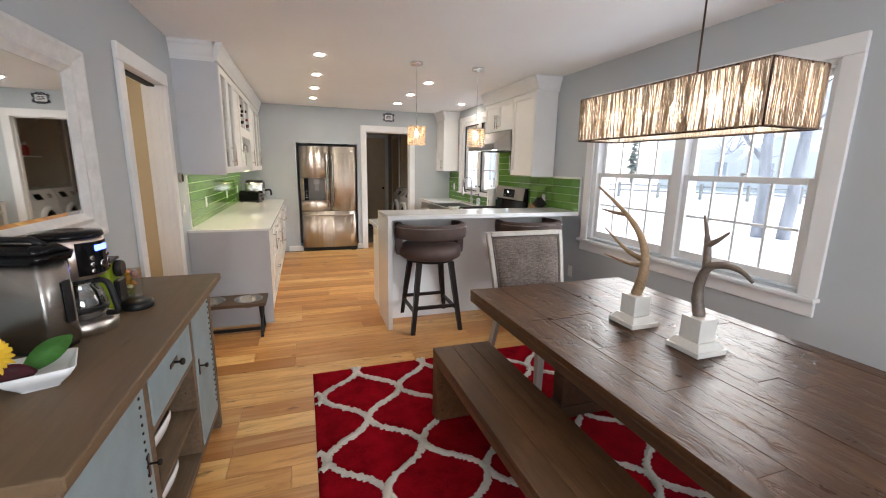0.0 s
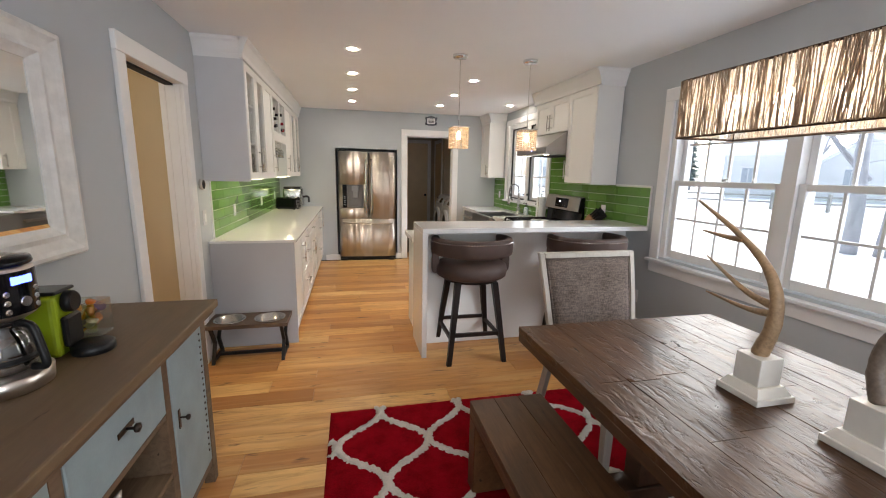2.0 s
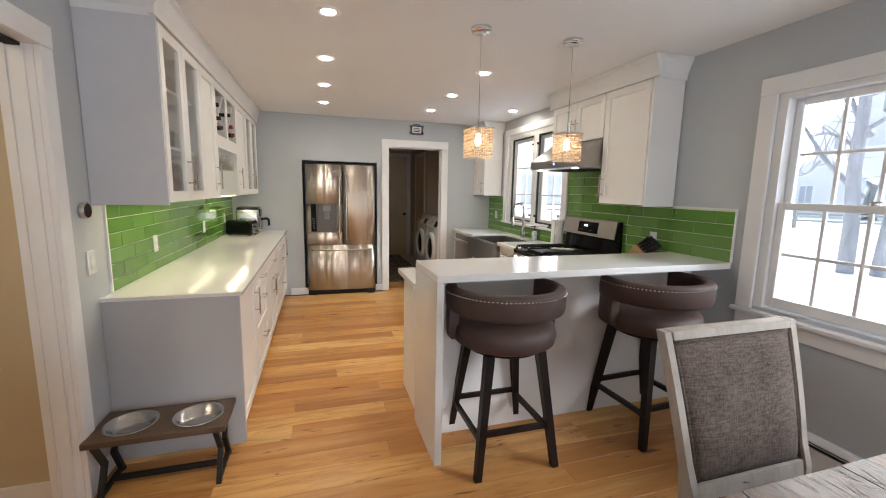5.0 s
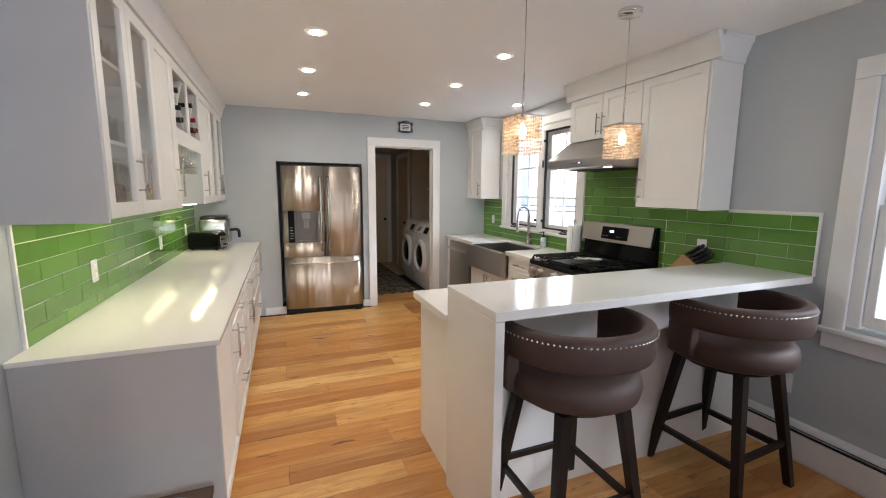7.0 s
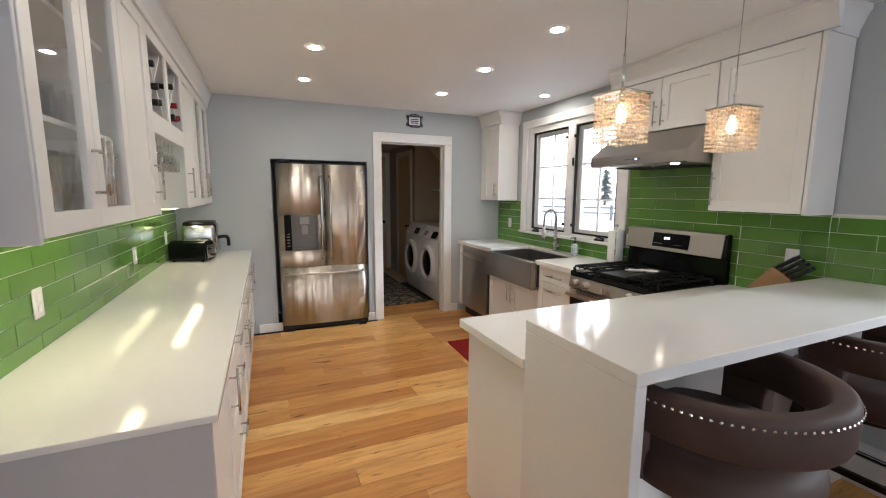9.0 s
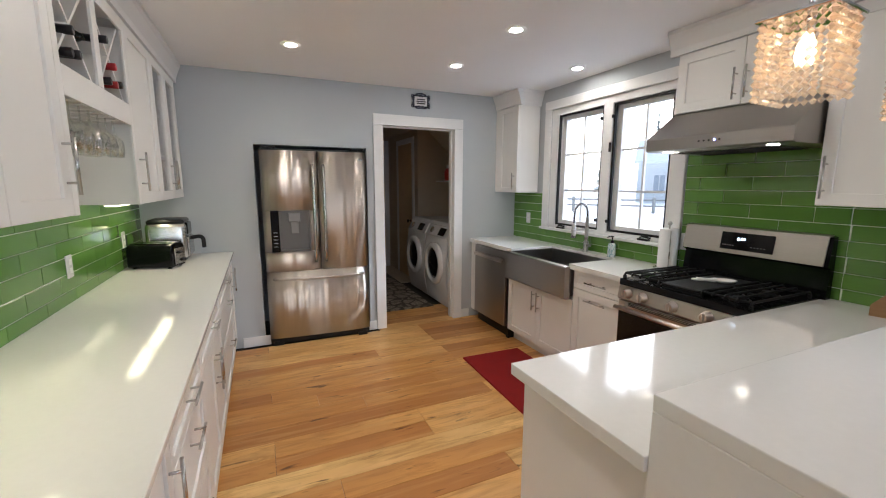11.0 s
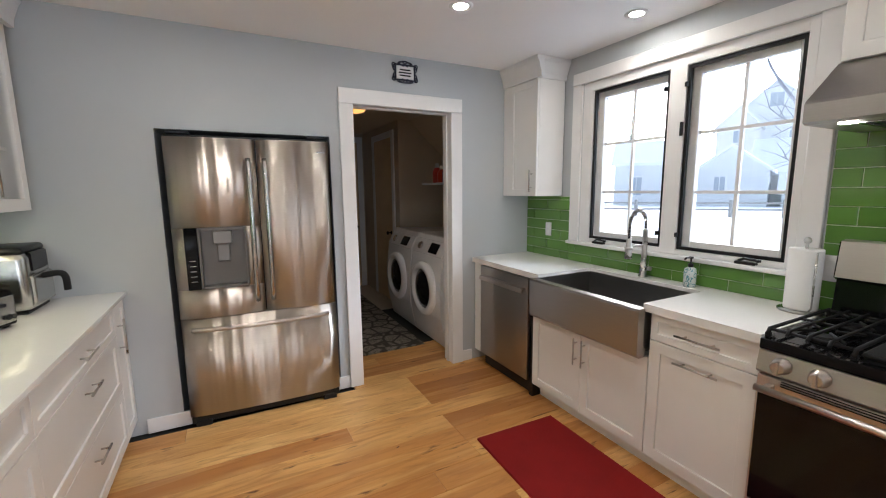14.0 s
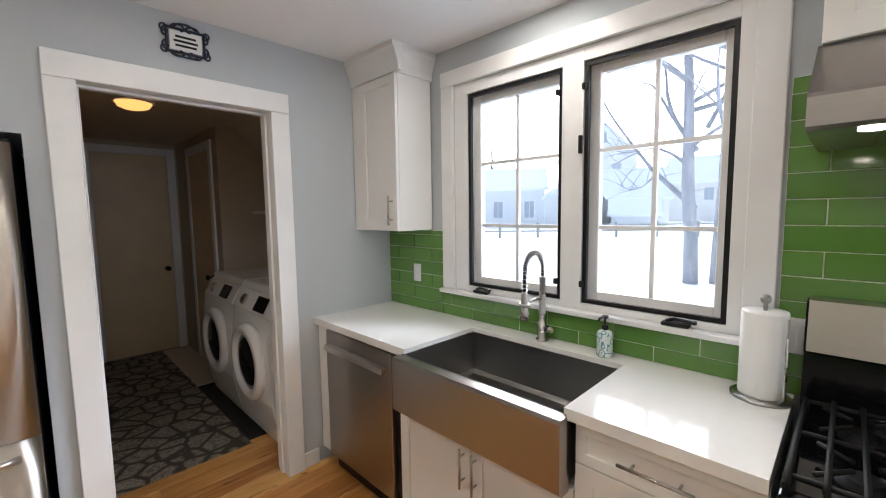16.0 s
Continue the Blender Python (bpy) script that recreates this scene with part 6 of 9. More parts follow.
boxpart("back_panel", M["sb_wood"], sb, x0, x0 + 0.01, 2.051, SY1 - 0.06, 0.13, SZ - 0.0625)
boxpart("side_panel", M["sb_wood"], sb, x0, x1 - 0.03, SY1 - 0.05, SY1 - 0.025, 0.12, SZ - 0.0625)
boxpart("side_panel", M["sb_wood"], sb, x0, x1 - 0.03, SY0 + 0.025, SY0 + 0.05, 0.12, SZ - 0.0625)
for y0, y1, hy in ((SY0 + 0.073, 1.437, 1.40), (2.053, SY1 - 0.06, 2.095)):
    bm = bmesh.new()
    box(bm, SX - 0.02, SX + 0.002, y0, y1, 0.135, SZ - 0.068, 0.003)
    d = part("door", bm, M["sb_blue"], sb, "grey-blue painted door with nailheads")
    bm = bmesh.new()
    yn = y1 - 0.028 if y0 > 2 else y1 - 0.045
    for k in range(20):
        z = 0.20 + k * 0.03
        lathe(bm, [(0.006, 0.0), (0.005, 0.003), (0.0, 0.0045)], (SX + 0.002, yn, z), 6, "x")
    nh = part("nailhead", bm, M["bronze"], d)
    bm = bmesh.new()
    box(bm, SX + 0.0022, SX + 0.006, hy - 0.009, hy + 0.009, 0.49, 0.57, 0.003)
    lathe(bm, [(0.004, 0), (0.004, 0.02), (0.011, 0.026), (0.011, 0.034), (0.004, 0.037)], (SX + 0.006, hy, 0.535), 12, "x")
    part("handle", bm, M["bronze"], d, "dark bronze knob on a plate")
bm = bmesh.new()
box(bm, SX - 0.02, SX + 0.002, 1.489, 2.001, 0.61, SZ - 0.068, 0.003)
d = part("drawer", bm, M["sb_blue"], sb, "grey-blue painted drawer front")
bm = bmesh.new()
box(bm, SX + 0.0022, SX + 0.006, 1.70, 1.79, 0.712, 0.732, 0.004)
lathe(bm, [(0.005, 0), (0.005, 0.018), (0.014, 0.024), (0.014, 0.034), (0.005, 0.038)], (SX + 0.006, 1.745, 0.722), 12, "x")
part("handle", bm, M["bronze"], d, "dark bronze knob on a plate")
M["china"] = pbr("white_china", (0.80, 0.80, 0.80), 0.14, var=0.02, bump=0.0)
for z, y in ((0.365, 1.66), (0.1295, 1.68)):
    pl = thing("platter", (-0.66, y, z), "white oval china platter leaning on the open shelf", "platter", "platters on the sideboard shelves")
    bm = bmesh.new()
    prof = [(0.0, 0.0), (0.10, 0.0), (0.155, 0.012), (0.18, 0.026), (0.176, 0.03), (0.15, 0.018), (0.10, 0.007), (0.0, 0.006)]
    lathe(bm, prof, (0, 0, 0), 32)
    bmesh.ops.scale(bm, vec=(0.62, 0.72, 1), verts=bm.verts)
    bm.transform(Matrix.Translation((-0.535, y, z + 0.0885)) @ Matrix.Rotation(radians(-52), 4, "Y"))
    low = min(v.co.z for v in bm.verts)
    bmesh.ops.translate(bm, verts=bm.verts, vec=(0, 0, z + 0.0005 - low))
    part("dish", bm, M["china"], pl, smooth=True)

# linear chandelier of twigs
CX0, CX1, CY0, CY1, CZ0, CZ1 = 1.342, 1.588, 0.897, 1.765, 1.628, 1.82
ch = thing("chandelier", (1.465, 1.33, C), "rectangular woven twig chandelier, lit from within, hanging over the table", "chandelier")
M["twig"] = pbr("pale_twig", (0.40, 0.29, 0.20), 0.7, var=0.4, scale=30, bump=0.3, bscale=200)
M["bronze_frame"] = pbr("bronze_frame", (0.06, 0.035, 0.022), 0.5, 0.6, var=0.2, bump=0.05)


def lit_paper():
    """Thin translucent liner with a fibrous look."""
    m = bpy.data.materials.new("translucent_liner")
    m.use_nodes = True
    nt = m.node_tree
    nt.nodes.remove(nt.nodes["Principled BSDF"])
    d, tr, cl = nt.nodes.new("ShaderNodeBsdfDiffuse"), nt.nodes.new("ShaderNodeBsdfTranslucent"), nt.nodes.new("ShaderNodeBsdfTransparent")
    m1, m2 = nt.nodes.new("ShaderNodeMixShader"), nt.nodes.new("ShaderNodeMixShader")
    fib = noise_of(nt, coords(nt, (30, 30, 3)), 6.0, 5.0, 0.7)
    col = ramp_of(nt, fib, [(0.36, (0.50, 0.33, 0.20)), (0.47, (0.86, 0.78, 0.68)), (0.6, (0.94, 0.92, 0.90))])
    nt.links.new(col, d.inputs["Color"])
    nt.links.new(col, tr.inputs["Color"])
    m1.inputs[0].default_value = 0.7
    nt.links.new(d.outputs[0], m1.inputs[1])
    nt.links.new(tr.outputs[0], m1.inputs[2])
    gaps = ramp_of(nt, noise_of(nt, coords(nt, (60, 60, 8)), 5.0, 4.0, 0.7), [(0.47, (0, 0, 0)), (0.56, (0.9, 0.9, 0.9))])
    nt.links.new(gaps, m2.inputs[0])
    nt.links.new(m1.outputs[0], m2.inputs[1])
    nt.links.new(cl.outputs[0], m2.inputs[2])
    nt.links.new(m2.outputs[0], nt.nodes["Material Output"].inputs["Surface"])
    return m


M["liner"] = lit_paper()
bm = bmesh.new()
for z in (CZ0, CZ1):
    for x in (CX0, CX1):
        tube(bm, [(x, CY0, z), (x, CY1, z)], 0.004, 6)
    for y in (CY0, CY1):
        tube(bm, [(CX0, y, z), (CX1, y, z)], 0.004, 6)
for x in (CX0, CX1):
    for y in (CY0, CY1):
        tube(bm, [(x, y, CZ0), (x, y, CZ1)], 0.004, 6)
tube(bm, [(CX0, 1.33, CZ1), (CX1, 1.33, CZ1)], 0.004, 6)
tube(bm, [(1.465, CY0, CZ0 + 0.02), (1.465, CY1, CZ0 + 0.02)], 0.006, 6)
part("frame", bm, M["bronze_frame"], ch, "dark bronze wire frame")
for q in ((CX0, 0), (CX1, 0), (CY0, 1), (CY1, 1)):
    bm = bmesh.new()
    if q[1] == 0:
        box(bm, q[0] - 0.0012, q[0] + 0.0012, CY0 + 0.004, CY1 - 0.004, CZ0 + 0.003, CZ1 - 0.003)
    else:
        box(bm, CX0 + 0.004, CX1 - 0.004, q[0] - 0.0012, q[0] + 0.0012, CZ0 + 0.003, CZ1 - 0.003)
    part("shade_side", bm, M["liner"], ch, "translucent shade side")
bm = bmesh.new()
rc = random.Random(8)
for side in range(4):
    n = 230 if side < 2 else 66
    for k in range(n):
        lo_, hi_ = rc.random(), 0.0
        hi_ = min(1, max(0, lo_ + rc.uniform(-0.022, 0.022) * (1 if side < 2 else 3)))
        off = rc.uniform(0.003, 0.007)
        if side < 2:
            x = CX0 - off if side == 0 else CX1 + off
            p, q = (x, CY0 + (CY1 - CY0) * lo_, CZ0), (x, CY0 + (CY1 - CY0) * hi_, CZ1)
        else:
            y = CY0 - off if side == 2 else CY1 + off
            p, q = (CX0 + (CX1 - CX0) * lo_, y, CZ0), (CX0 + (CX1 - CX0) * hi_, y, CZ1)
        mid = [(p[i] + q[i]) / 2 + rc.uniform(-0.003, 0.003) for i in range(3)]
        tube(bm, [p, mid, q], rc.uniform(0.0007, 0.0018), 4)
tw = part("twig", bm, M["twig"], ch, "many thin upright twigs")
tw["kind"] = "stuff"
bm = bmesh.new()
tube(bm, [(1.465, 1.25, C - 0.03), (1.465, 1.25, CZ1 + 0.02), (1.465, 1.262, CZ1)], 0.004, 6)
part("cord", bm, M["bronze_frame"], ch)
bm = bmesh.new()
lathe(bm, [(0.06, -0.0005), (0.06, -0.02), (0.02, -0.03)], (1.465, 1.25, C), 24)
part("canopy", bm, M["bronze_frame"], ch)
M["ch_bulb"] = glow("chandelier_bulb_glow", (1.0, 0.86, 0.66), 11 * BULB)
for k in range(5):
    y = CY0 + 0.1 + (CY1 - CY0 - 0.2) * k / 4
    bm = bmesh.new()
    lathe(bm, [(0.012, 0.026), (0.012, 0.06), (0.024, 0.085), (0.028, 0.105), (0.018, 0.13), (0.0, 0.137)], (1.465, y, CZ0), 14)
    part("bulb", bm, M["ch_bulb"], ch, "glowing bulb")

# antler sculptures
M["antler"] = pbr("antler_bone", (0.30, 0.20, 0.115), 0.45, var=0.45, scale=14, bump=0.5, bscale=90)
M["antler_grey"] = pbr("grey_antler", (0.16, 0.125, 0.10), 0.45, var=0.45, scale=14, bump=0.5, bscale=90)
M["plinth"] = pbr("white_plinth_paint", (0.72, 0.70, 0.66), 0.45, var=0.05, scale=14, bump=0.1)


def smooth_path(pts, n=7):
    out = []
    for i in range(len(pts) - 1):
        p0, p1, p2, p3 = (Vector(pts[max(0, min(len(pts) - 1, j))]) for j in (i - 1, i, i + 1, i + 2))
        for k in range(n):
            t = k / n
            out.append(0.5 * ((2 * p1) + (p2 - p0) * t + (2 * p0 - 5 * p1 + 4 * p2 - p3) * t * t + (3 * p1 - p0 - 3 * p2 + p3) * t ** 3))
    out.append(Vector(pts[-1]))
    return out


def antler(cx_, cy_, material, beams, label):
    a = thing("antler_sculpture", (cx_, cy_, TZ), label, "sculpture", "antlers on the table")
    bm = bmesh.new()
    z = TZ + 0.0005
    box(bm, cx_ - 0.08, cx_ + 0.08, cy_ - 0.08, cy_ + 0.08, z, z + 0.022, 0.002)
    frustum(bm, (cx_ - 0.072, cx_ + 0.072, cy_ - 0.072, cy_ + 0.072), (cx_ - 0.056, cx_ + 0.056, cy_ - 0.056, cy_ + 0.056), z + 0.0225, z + 0.05)
    box(bm, cx_ - 0.047, cx_ + 0.047, cy_ - 0.047, cy_ + 0.047, z + 0.0505, z + 0.148, 0.002)
    part("plinth", bm, M["plinth"], a, "stepped white plinth")
    for pts, r0, r1 in beams:
        path = smooth_path(pts)
        n = len(path)
        radii = [(r0 + (r1 - r0) * (k / (n - 1)) ** 1.2) * (1 + 0.12 * noise.noise(path[k] * 40)) for k in range(n)]
        bm = bmesh.new()
        tube(bm, path, radii, 10)
        part("antler_beam", bm, material, a)
    return a


antler(1.57, 1.522, M["antler"], [
    ([(1.57, 1.525, 0.893), (1.575, 1.50, 1.0), (1.575, 1.505, 1.11), (1.57, 1.56, 1.21), (1.57, 1.68, 1.30), (1.57, 1.86, 1.40)], 0.027, 0.005),
    ([(1.573, 1.50, 1.045), (1.57, 1.60, 1.035), (1.57, 1.77, 1.048)], 0.014, 0.003),
    ([(1.573, 1.505, 1.07), (1.57, 1.62, 1.10), (1.57, 1.79, 1.19)], 0.015, 0.003),
    ([(1.57, 1.645, 1.275), (1.57, 1.72, 1.275), (1.57, 1.825, 1.285)], 0.013, 0.003)], "pale brown antler mounted on a stepped white plinth")
antler(1.595, 1.198, M["antler_grey"], [
    ([(1.595, 1.20, 0.893), (1.60, 1.225, 0.97), (1.60, 1.22, 1.05), (1.60, 1.19, 1.11), (1.60, 1.12, 1.13), (1.60, 1.06, 1.12), (1.60, 1.015, 1.09)], 0.025, 0.006),
    ([(1.60, 1.205, 1.10), (1.60, 1.21, 1.18), (1.60, 1.225, 1.25), (1.60, 1.245, 1.315)], 0.017, 0.004),
    ([(1.60, 1.213, 1.195), (1.60, 1.17, 1.225), (1.60, 1.128, 1.262)], 0.014, 0.004)], "grey-brown antler mounted on a stepped white plinth")

# pet bowl stand
M["stand_wood"] = old_wood("stand_wood", (0.17, 0.105, 0.06), (0.07, 0.042, 0.026), "x", 0.55, False)
M["dark_iron"] = pbr("dark_iron", (0.02, 0.018, 0.017), 0.55, 0.4, var=0.2, bump=0.1)
bs = thing("pet_bowl_stand", (-0.62, 3.83, 0), "wood-topped iron pet bowl stand with two steel bowls", "bowl stand")
QX0, QX1, QY0, QY1, QZ = -0.912, -0.315, 3.69, 3.985, 0.315
def holed_top(parent, holes, r, z0, z1):
    """A board with round holes: each hole takes an equal share of the board's length."""
    bm = bmesh.new()
    n, w = 40, (QX1 - QX0) / len(holes)
    for j, (cx_, cy_) in enumerate(holes):
        xa, xb = QX0 + w * j, QX0 + w * (j + 1)
        rows = []
        angles = [2 * math.pi * k / n for k in range(n)]
        angles = sorted(angles + [math.atan2(y - cy_, x - cx_) % (2 * math.pi) for x in (xa, xb) for y in (QY0, QY1)])
        for a in angles:
            c, s = math.cos(a), math.sin(a)
            d = min(((xb if c > 0 else xa) - cx_) / c if abs(c) > 1e-6 else 9, ((QY1 if s > 0 else QY0) - cy_) / s if abs(s) > 1e-6 else 9)
            rows.append([bm.verts.new((cx_ + q * c, cy_ + q * s, z)) for q, z in ((r, z1), (d, z1), (d, z0), (r, z0))])
        for p, q in zip(rows, rows[1:] + rows[:1]):
            for k in range(4):
                bm.faces.new([p[k], p[(k + 1) % 4], q[(k + 1) % 4], q[k]])
    bmesh.ops.remove_doubles(bm, verts=bm.verts, dist=0.0004)
    return part("top", bm, M["stand_wood"], parent, "worn wooden top with two round cut-outs")


holed_top(bs, [(-0.763, 3.838), (-0.464, 3.838)], 0.11, QZ - 0.028, QZ)
for x in (QX0 + 0.045, QX1 - 0.045):
    bm = bmesh.new()
    for y0, y1 in ((QY0 + 0.02, QY1 - 0.03), (QY1 - 0.03, QY0 + 0.02)):
        d = 0.012
        v = [bm.verts.new(q) for q in ((x - d, y0 - d, 0), (x + d, y0 - d, 0), (x + d, y0 + d, 0), (x - d, y0 + d, 0))]
        ym = (y0 + y1) / 2 + (0.03 if y0 < y1 else -0.03)
        w = [bm.verts.new((q.co.x, q.co.y - y0 + (QY0 + 0.012 if y0 < y1 else QY1 - 0.02), QZ - 0.0255)) for q in v]
        u = [bm.verts.new((q.co.x, q.co.y - y0 + (y0 + (0.075 if y0 < y1 else -0.075)), 0.15)) for q in v]
        for lo_, hi_ in ((v, u), (u, w)):
            for j in range(4):
                bm.faces.new([lo_[j], lo_[(j + 1) % 4], hi_[(j + 1) % 4], hi_[j]])
        bm.faces.new(list(reversed(v)))
        bm.faces.new(w)
    box(bm, x - 0.011, x + 0.011, QY0 + 0.035, QY1 - 0.045, 0.012, 0.03)
    part("leg_frame", bm, M["dark_iron"], bs, "bent dark iron leg")
boxpart("stretcher", M["dark_iron"], bs, QX0 + 0.057, QX1 - 0.057, 3.825, 3.85, 0.02, 0.045, 0.002)
for x in (-0.763, -0.464):
    bm = bmesh.new()
    lathe(bm, [(0.0, -0.058), (0.075, -0.058), (0.092, -0.045), (0.106, 0.0), (0.117, 0.001), (0.119, 0.004), (0.116, 0.006), (0.104, 0.005), (0.09, -0.042), (0.074, -0.054), (0.0, -0.055)], (x, 3.838, QZ + 0.0005), 40)
    bw = thing("pet_bowl", (x, 3.838, QZ), "shiny stainless steel pet bowl set in the stand", "bowl", "pet bowls")
    part("bowl", bm, M["steel"], bw)


# ---- small things on the walls ----
def plate(name, wall, side, y, z, w, h, label, category, switch=False):
    t = thing(name, (wall, y, z), label, category)
    a, b = sorted((wall + side * 0.0115, wall + side * 0.018)) if not switch else sorted((wall + side * 0.0005, wall + side * 0.007))
    boxpart("cover", M["china"], t, a, b, y - w / 2, y + w / 2, z - h / 2, z + h / 2, 0.003, seg=2)
    o = wall + side * (0.018 if not switch else 0.007)
    a, b = sorted((o + side * 0.0002, o + side * 0.003))
    if category == "outlet":
        for dz_ in (-0.021, 0.021):
            boxpart("socket", M["trim"], t, a, b, y - 0.014, y + 0.014, z + dz_ - 0.014, z + dz_ + 0.014, 0.003)
    else:
        n = max(1, round(w / 0.07))
        for k in range(n):
            yy = y - w / 2 + w * (k + 0.5) / n
            boxpart("rocker", M["trim"], t, a, b, yy - 0.015, yy + 0.015, z - 0.032, z + 0.032, 0.002)
    return t


plate("wall_outlet", L, 1, 4.80, 1.10, 0.07, 0.115, "white outlet on the green tiles", "outlet")
plate("wall_outlet", L, 1, 6.055, 1.10, 0.07, 0.115, "white outlet on the green tiles", "outlet")
plate("wall_outlet", L, 1, 6.98, 1.12, 0.07, 0.115, "white outlet on the green tiles", "outlet")
plate("wall_outlet", R, -1, 4.187, 1.145, 0.07, 0.115, "white outlet on the green tiles", "outlet")
plate("wall_outlet", R, -1, 7.219, 1.149, 0.07, 0.115, "white outlet on the green tiles", "outlet")
plate("wall_switch", R, -1, 5.335, 1.117, 0.115, 0.12, "white double switch on the green tiles", "switch")
plate("wall_switch", L, 1, 3.99, 1.11, 0.075, 0.12, "white light switch beside the doorway", "switch", True)
plate("wall_outlet", R, -1, 3.60, 0.42, 0.07, 0.115, "white outlet low on the grey wall", "outlet", True)
hs = thing("wall_switch", (-1.315, HY, 1.10), "cream light switch on the hallway wall", "switch")
boxpart("cover", M["china"], hs, -1.352, -1.278, HY - 0.007, HY - 0.0005, 1.04, 1.158, 0.003)
boxpart("rocker", M["trim"], hs, -1.33, -1.30, HY - 0.0105, HY - 0.0072, 1.068, 1.13, 0.002)
hp = thing("framed_picture", (-1.52, HY, 1.55), "dark framed picture on the hallway wall", "picture")
boxpart("frame", M["black"], hp, -1.66, -1.375, HY - 0.02, HY - 0.0005, 1.40, 1.70, 0.004)
boxpart("print", pbr("dim_grey_print", (0.12, 0.13, 0.12), 0.6, var=0.6, scale=12), hp, -1.64, -1.395, HY - 0.0222, HY - 0.0202, 1.42, 1.68)
th = thing("thermostat", (L, 3.963, 1.369), "round black and steel thermostat on the wall", "thermostat")
bm = bmesh.new()
lathe(bm, [(0.04, 0.0005), (0.042, 0.008), (0.041, 0.02), (0.035, 0.024)], (L, 3.963, 1.369), 28, "x")
part("ring", bm, M["handle"], th)
bm = bmesh.new()
lathe(bm, [(0.0345, 0.0242), (0.033, 0.0255)], (L, 3.963, 1.369), 28, "x")
part("face", bm, M["gloss_black"], th)

# sign above the laundry doorway
sg = thing("wall_sign", (1.54, B, 2.35), "small dark scrolled metal sign with a white name board", "sign")
bm = bmesh.new()
box(bm, 1.472, 1.608, B - 0.012, B - 0.001, 2.302, 2.392, 0.003)
part("board", bm, M["china"], sg, "white board with dark lettering")
bm = bmesh.new()
for z in (2.294, 2.4):
    tube(bm, [(1.455, B - 0.01, z), (1.625, B - 0.01, z)], 0.0055, 6)
for x in (1.463, 1.617):
    tube(bm, [(x, B - 0.01, 2.288), (x, B - 0.01, 2.406)], 0.0055, 6)
for sx in (-1, 1):
    for zc in (2.30, 2.394):
        tube(bm, [(1.54 + sx * (0.088 + 0.013 * math.cos(a)), B - 0.01, zc + 0.015 * math.sin(a)) for a in [k * math.pi / 6 for k in range(13)]], 0.004, 6)
tube(bm, [(1.54 + 0.045 * math.cos(a), B - 0.01, 2.402 + 0.024 * math.sin(a)) for a in [k * math.pi / 10 for k in range(11)]], 0.005, 6)
tube(bm, [(1.54 + 0.05 * math.cos(a), B - 0.01, 2.292 - 0.016 * math.sin(a)) for a in [k * math.pi / 10 for k in range(11)]], 0.004, 6)
for sx in (-1, 1):
    for zc, up in ((2.318, 1), (2.376, -1)):
        tube(bm, [(1.54 + sx * (0.083 + 0.011 * math.sin(a)), B - 0.011, zc + up * 0.018 * math.cos(a)) for a in [k * math.pi / 8 for k in range(13)]], 0.0045, 6)
    tube(bm, [(1.54 + sx * (0.03 + 0.026 * math.cos(a)), B - 0.011, 2.404 + 0.016 * math.sin(a)) for a in [k * math.pi / 8 for k in range(12)]], 0.0045, 6)
    tube(bm, [(1.54 + sx * (0.035 + 0.026 * math.cos(a)), B - 0.011, 2.29 - 0.014 * math.sin(a)) for a in [k * math.pi / 8 for k in range(12)]], 0.0045, 6)
part("scroll_frame", bm, pbr("dark_blue_iron", (0.03, 0.035, 0.06), 0.5, 0.3, var=0.2), sg, "dark scrolled iron frame")
bm = bmesh.new()
for z, w in ((2.365, 0.042), (2.345, 0.05), (2.325, 0.044)):
    box(bm, 1.54 - w, 1.54 + w, B - 0.0135, B - 0.0122, z - 0.005, z + 0.005)
part("lettering", bm, M["black"], sg)

# baseboard heater under the dining window
ht = thing("baseboard_heater", (R - 0.03, 2.4, 0), "white metal baseboard heater along the wall", "heater")
bm = bmesh.new()
prism(bm, [(R - 0.001, 0.0), (R - 0.055, 0.0), (R - 0.062, 0.02), (R - 0.062, 0.165), (R - 0.05, 0.168), (R - 0.05, 0.195), (R - 0.035, 0.215), (R - 0.001, 0.218)], "y", 0.6, 3.815)
part("cover", bm, M["trim"], ht)
bm = bmesh.new()
box(bm, R - 0.0635, R - 0.0505, 0.62, 3.80, 0.170, 0.178)
box(bm, R - 0.0535, R - 0.0505, 0.62, 3.80, 0.186, 0.190)
part("slot", bm, M["black"], ht, "dark air slot")

# ---- counter things ----
# toaster
to = thing("toaster", (-0.71, 6.99, 0.915), "black two-slot toaster with a steel end on the counter", "toaster", local=True)
to.matrix_basis = pose(-0.725, 6.95, 0.915, 0, 0, 70)
bm = bmesh.new()
prism(bm, [(-0.085, 0.01), (0.085, 0.01), (0.09, 0.03), (0.09, 0.13), (0.075, 0.165), (0.04, 0.178), (-0.04, 0.178), (-0.075, 0.165), (-0.09, 0.13), (-0.09, 0.03)], "y", -0.15, 0.15)
bmesh.ops.bevel(bm, geom=list(bm.edges), offset=0.006, segments=2, profile=0.5, affect="EDGES", clamp_overlap=True)
part("body", bm, M["gloss_black"], to)
for x in (-0.035, 0.035):
    boxpart("slot", M["chrome"], to, x - 0.016, x + 0.016, -0.12, 0.12, 0.1785, 0.1805, 0.0005)
boxpart("end_plate", M["steel"], to, -0.05, 0.078, -0.1575, -0.1505, 0.025, 0.14, 0.003, "steel end plate")
bm = bmesh.new()
box(bm, -0.02, 0.02, -0.175, -0.158, 0.10, 0.115, 0.003)
part("lever", bm, M["black"], to)
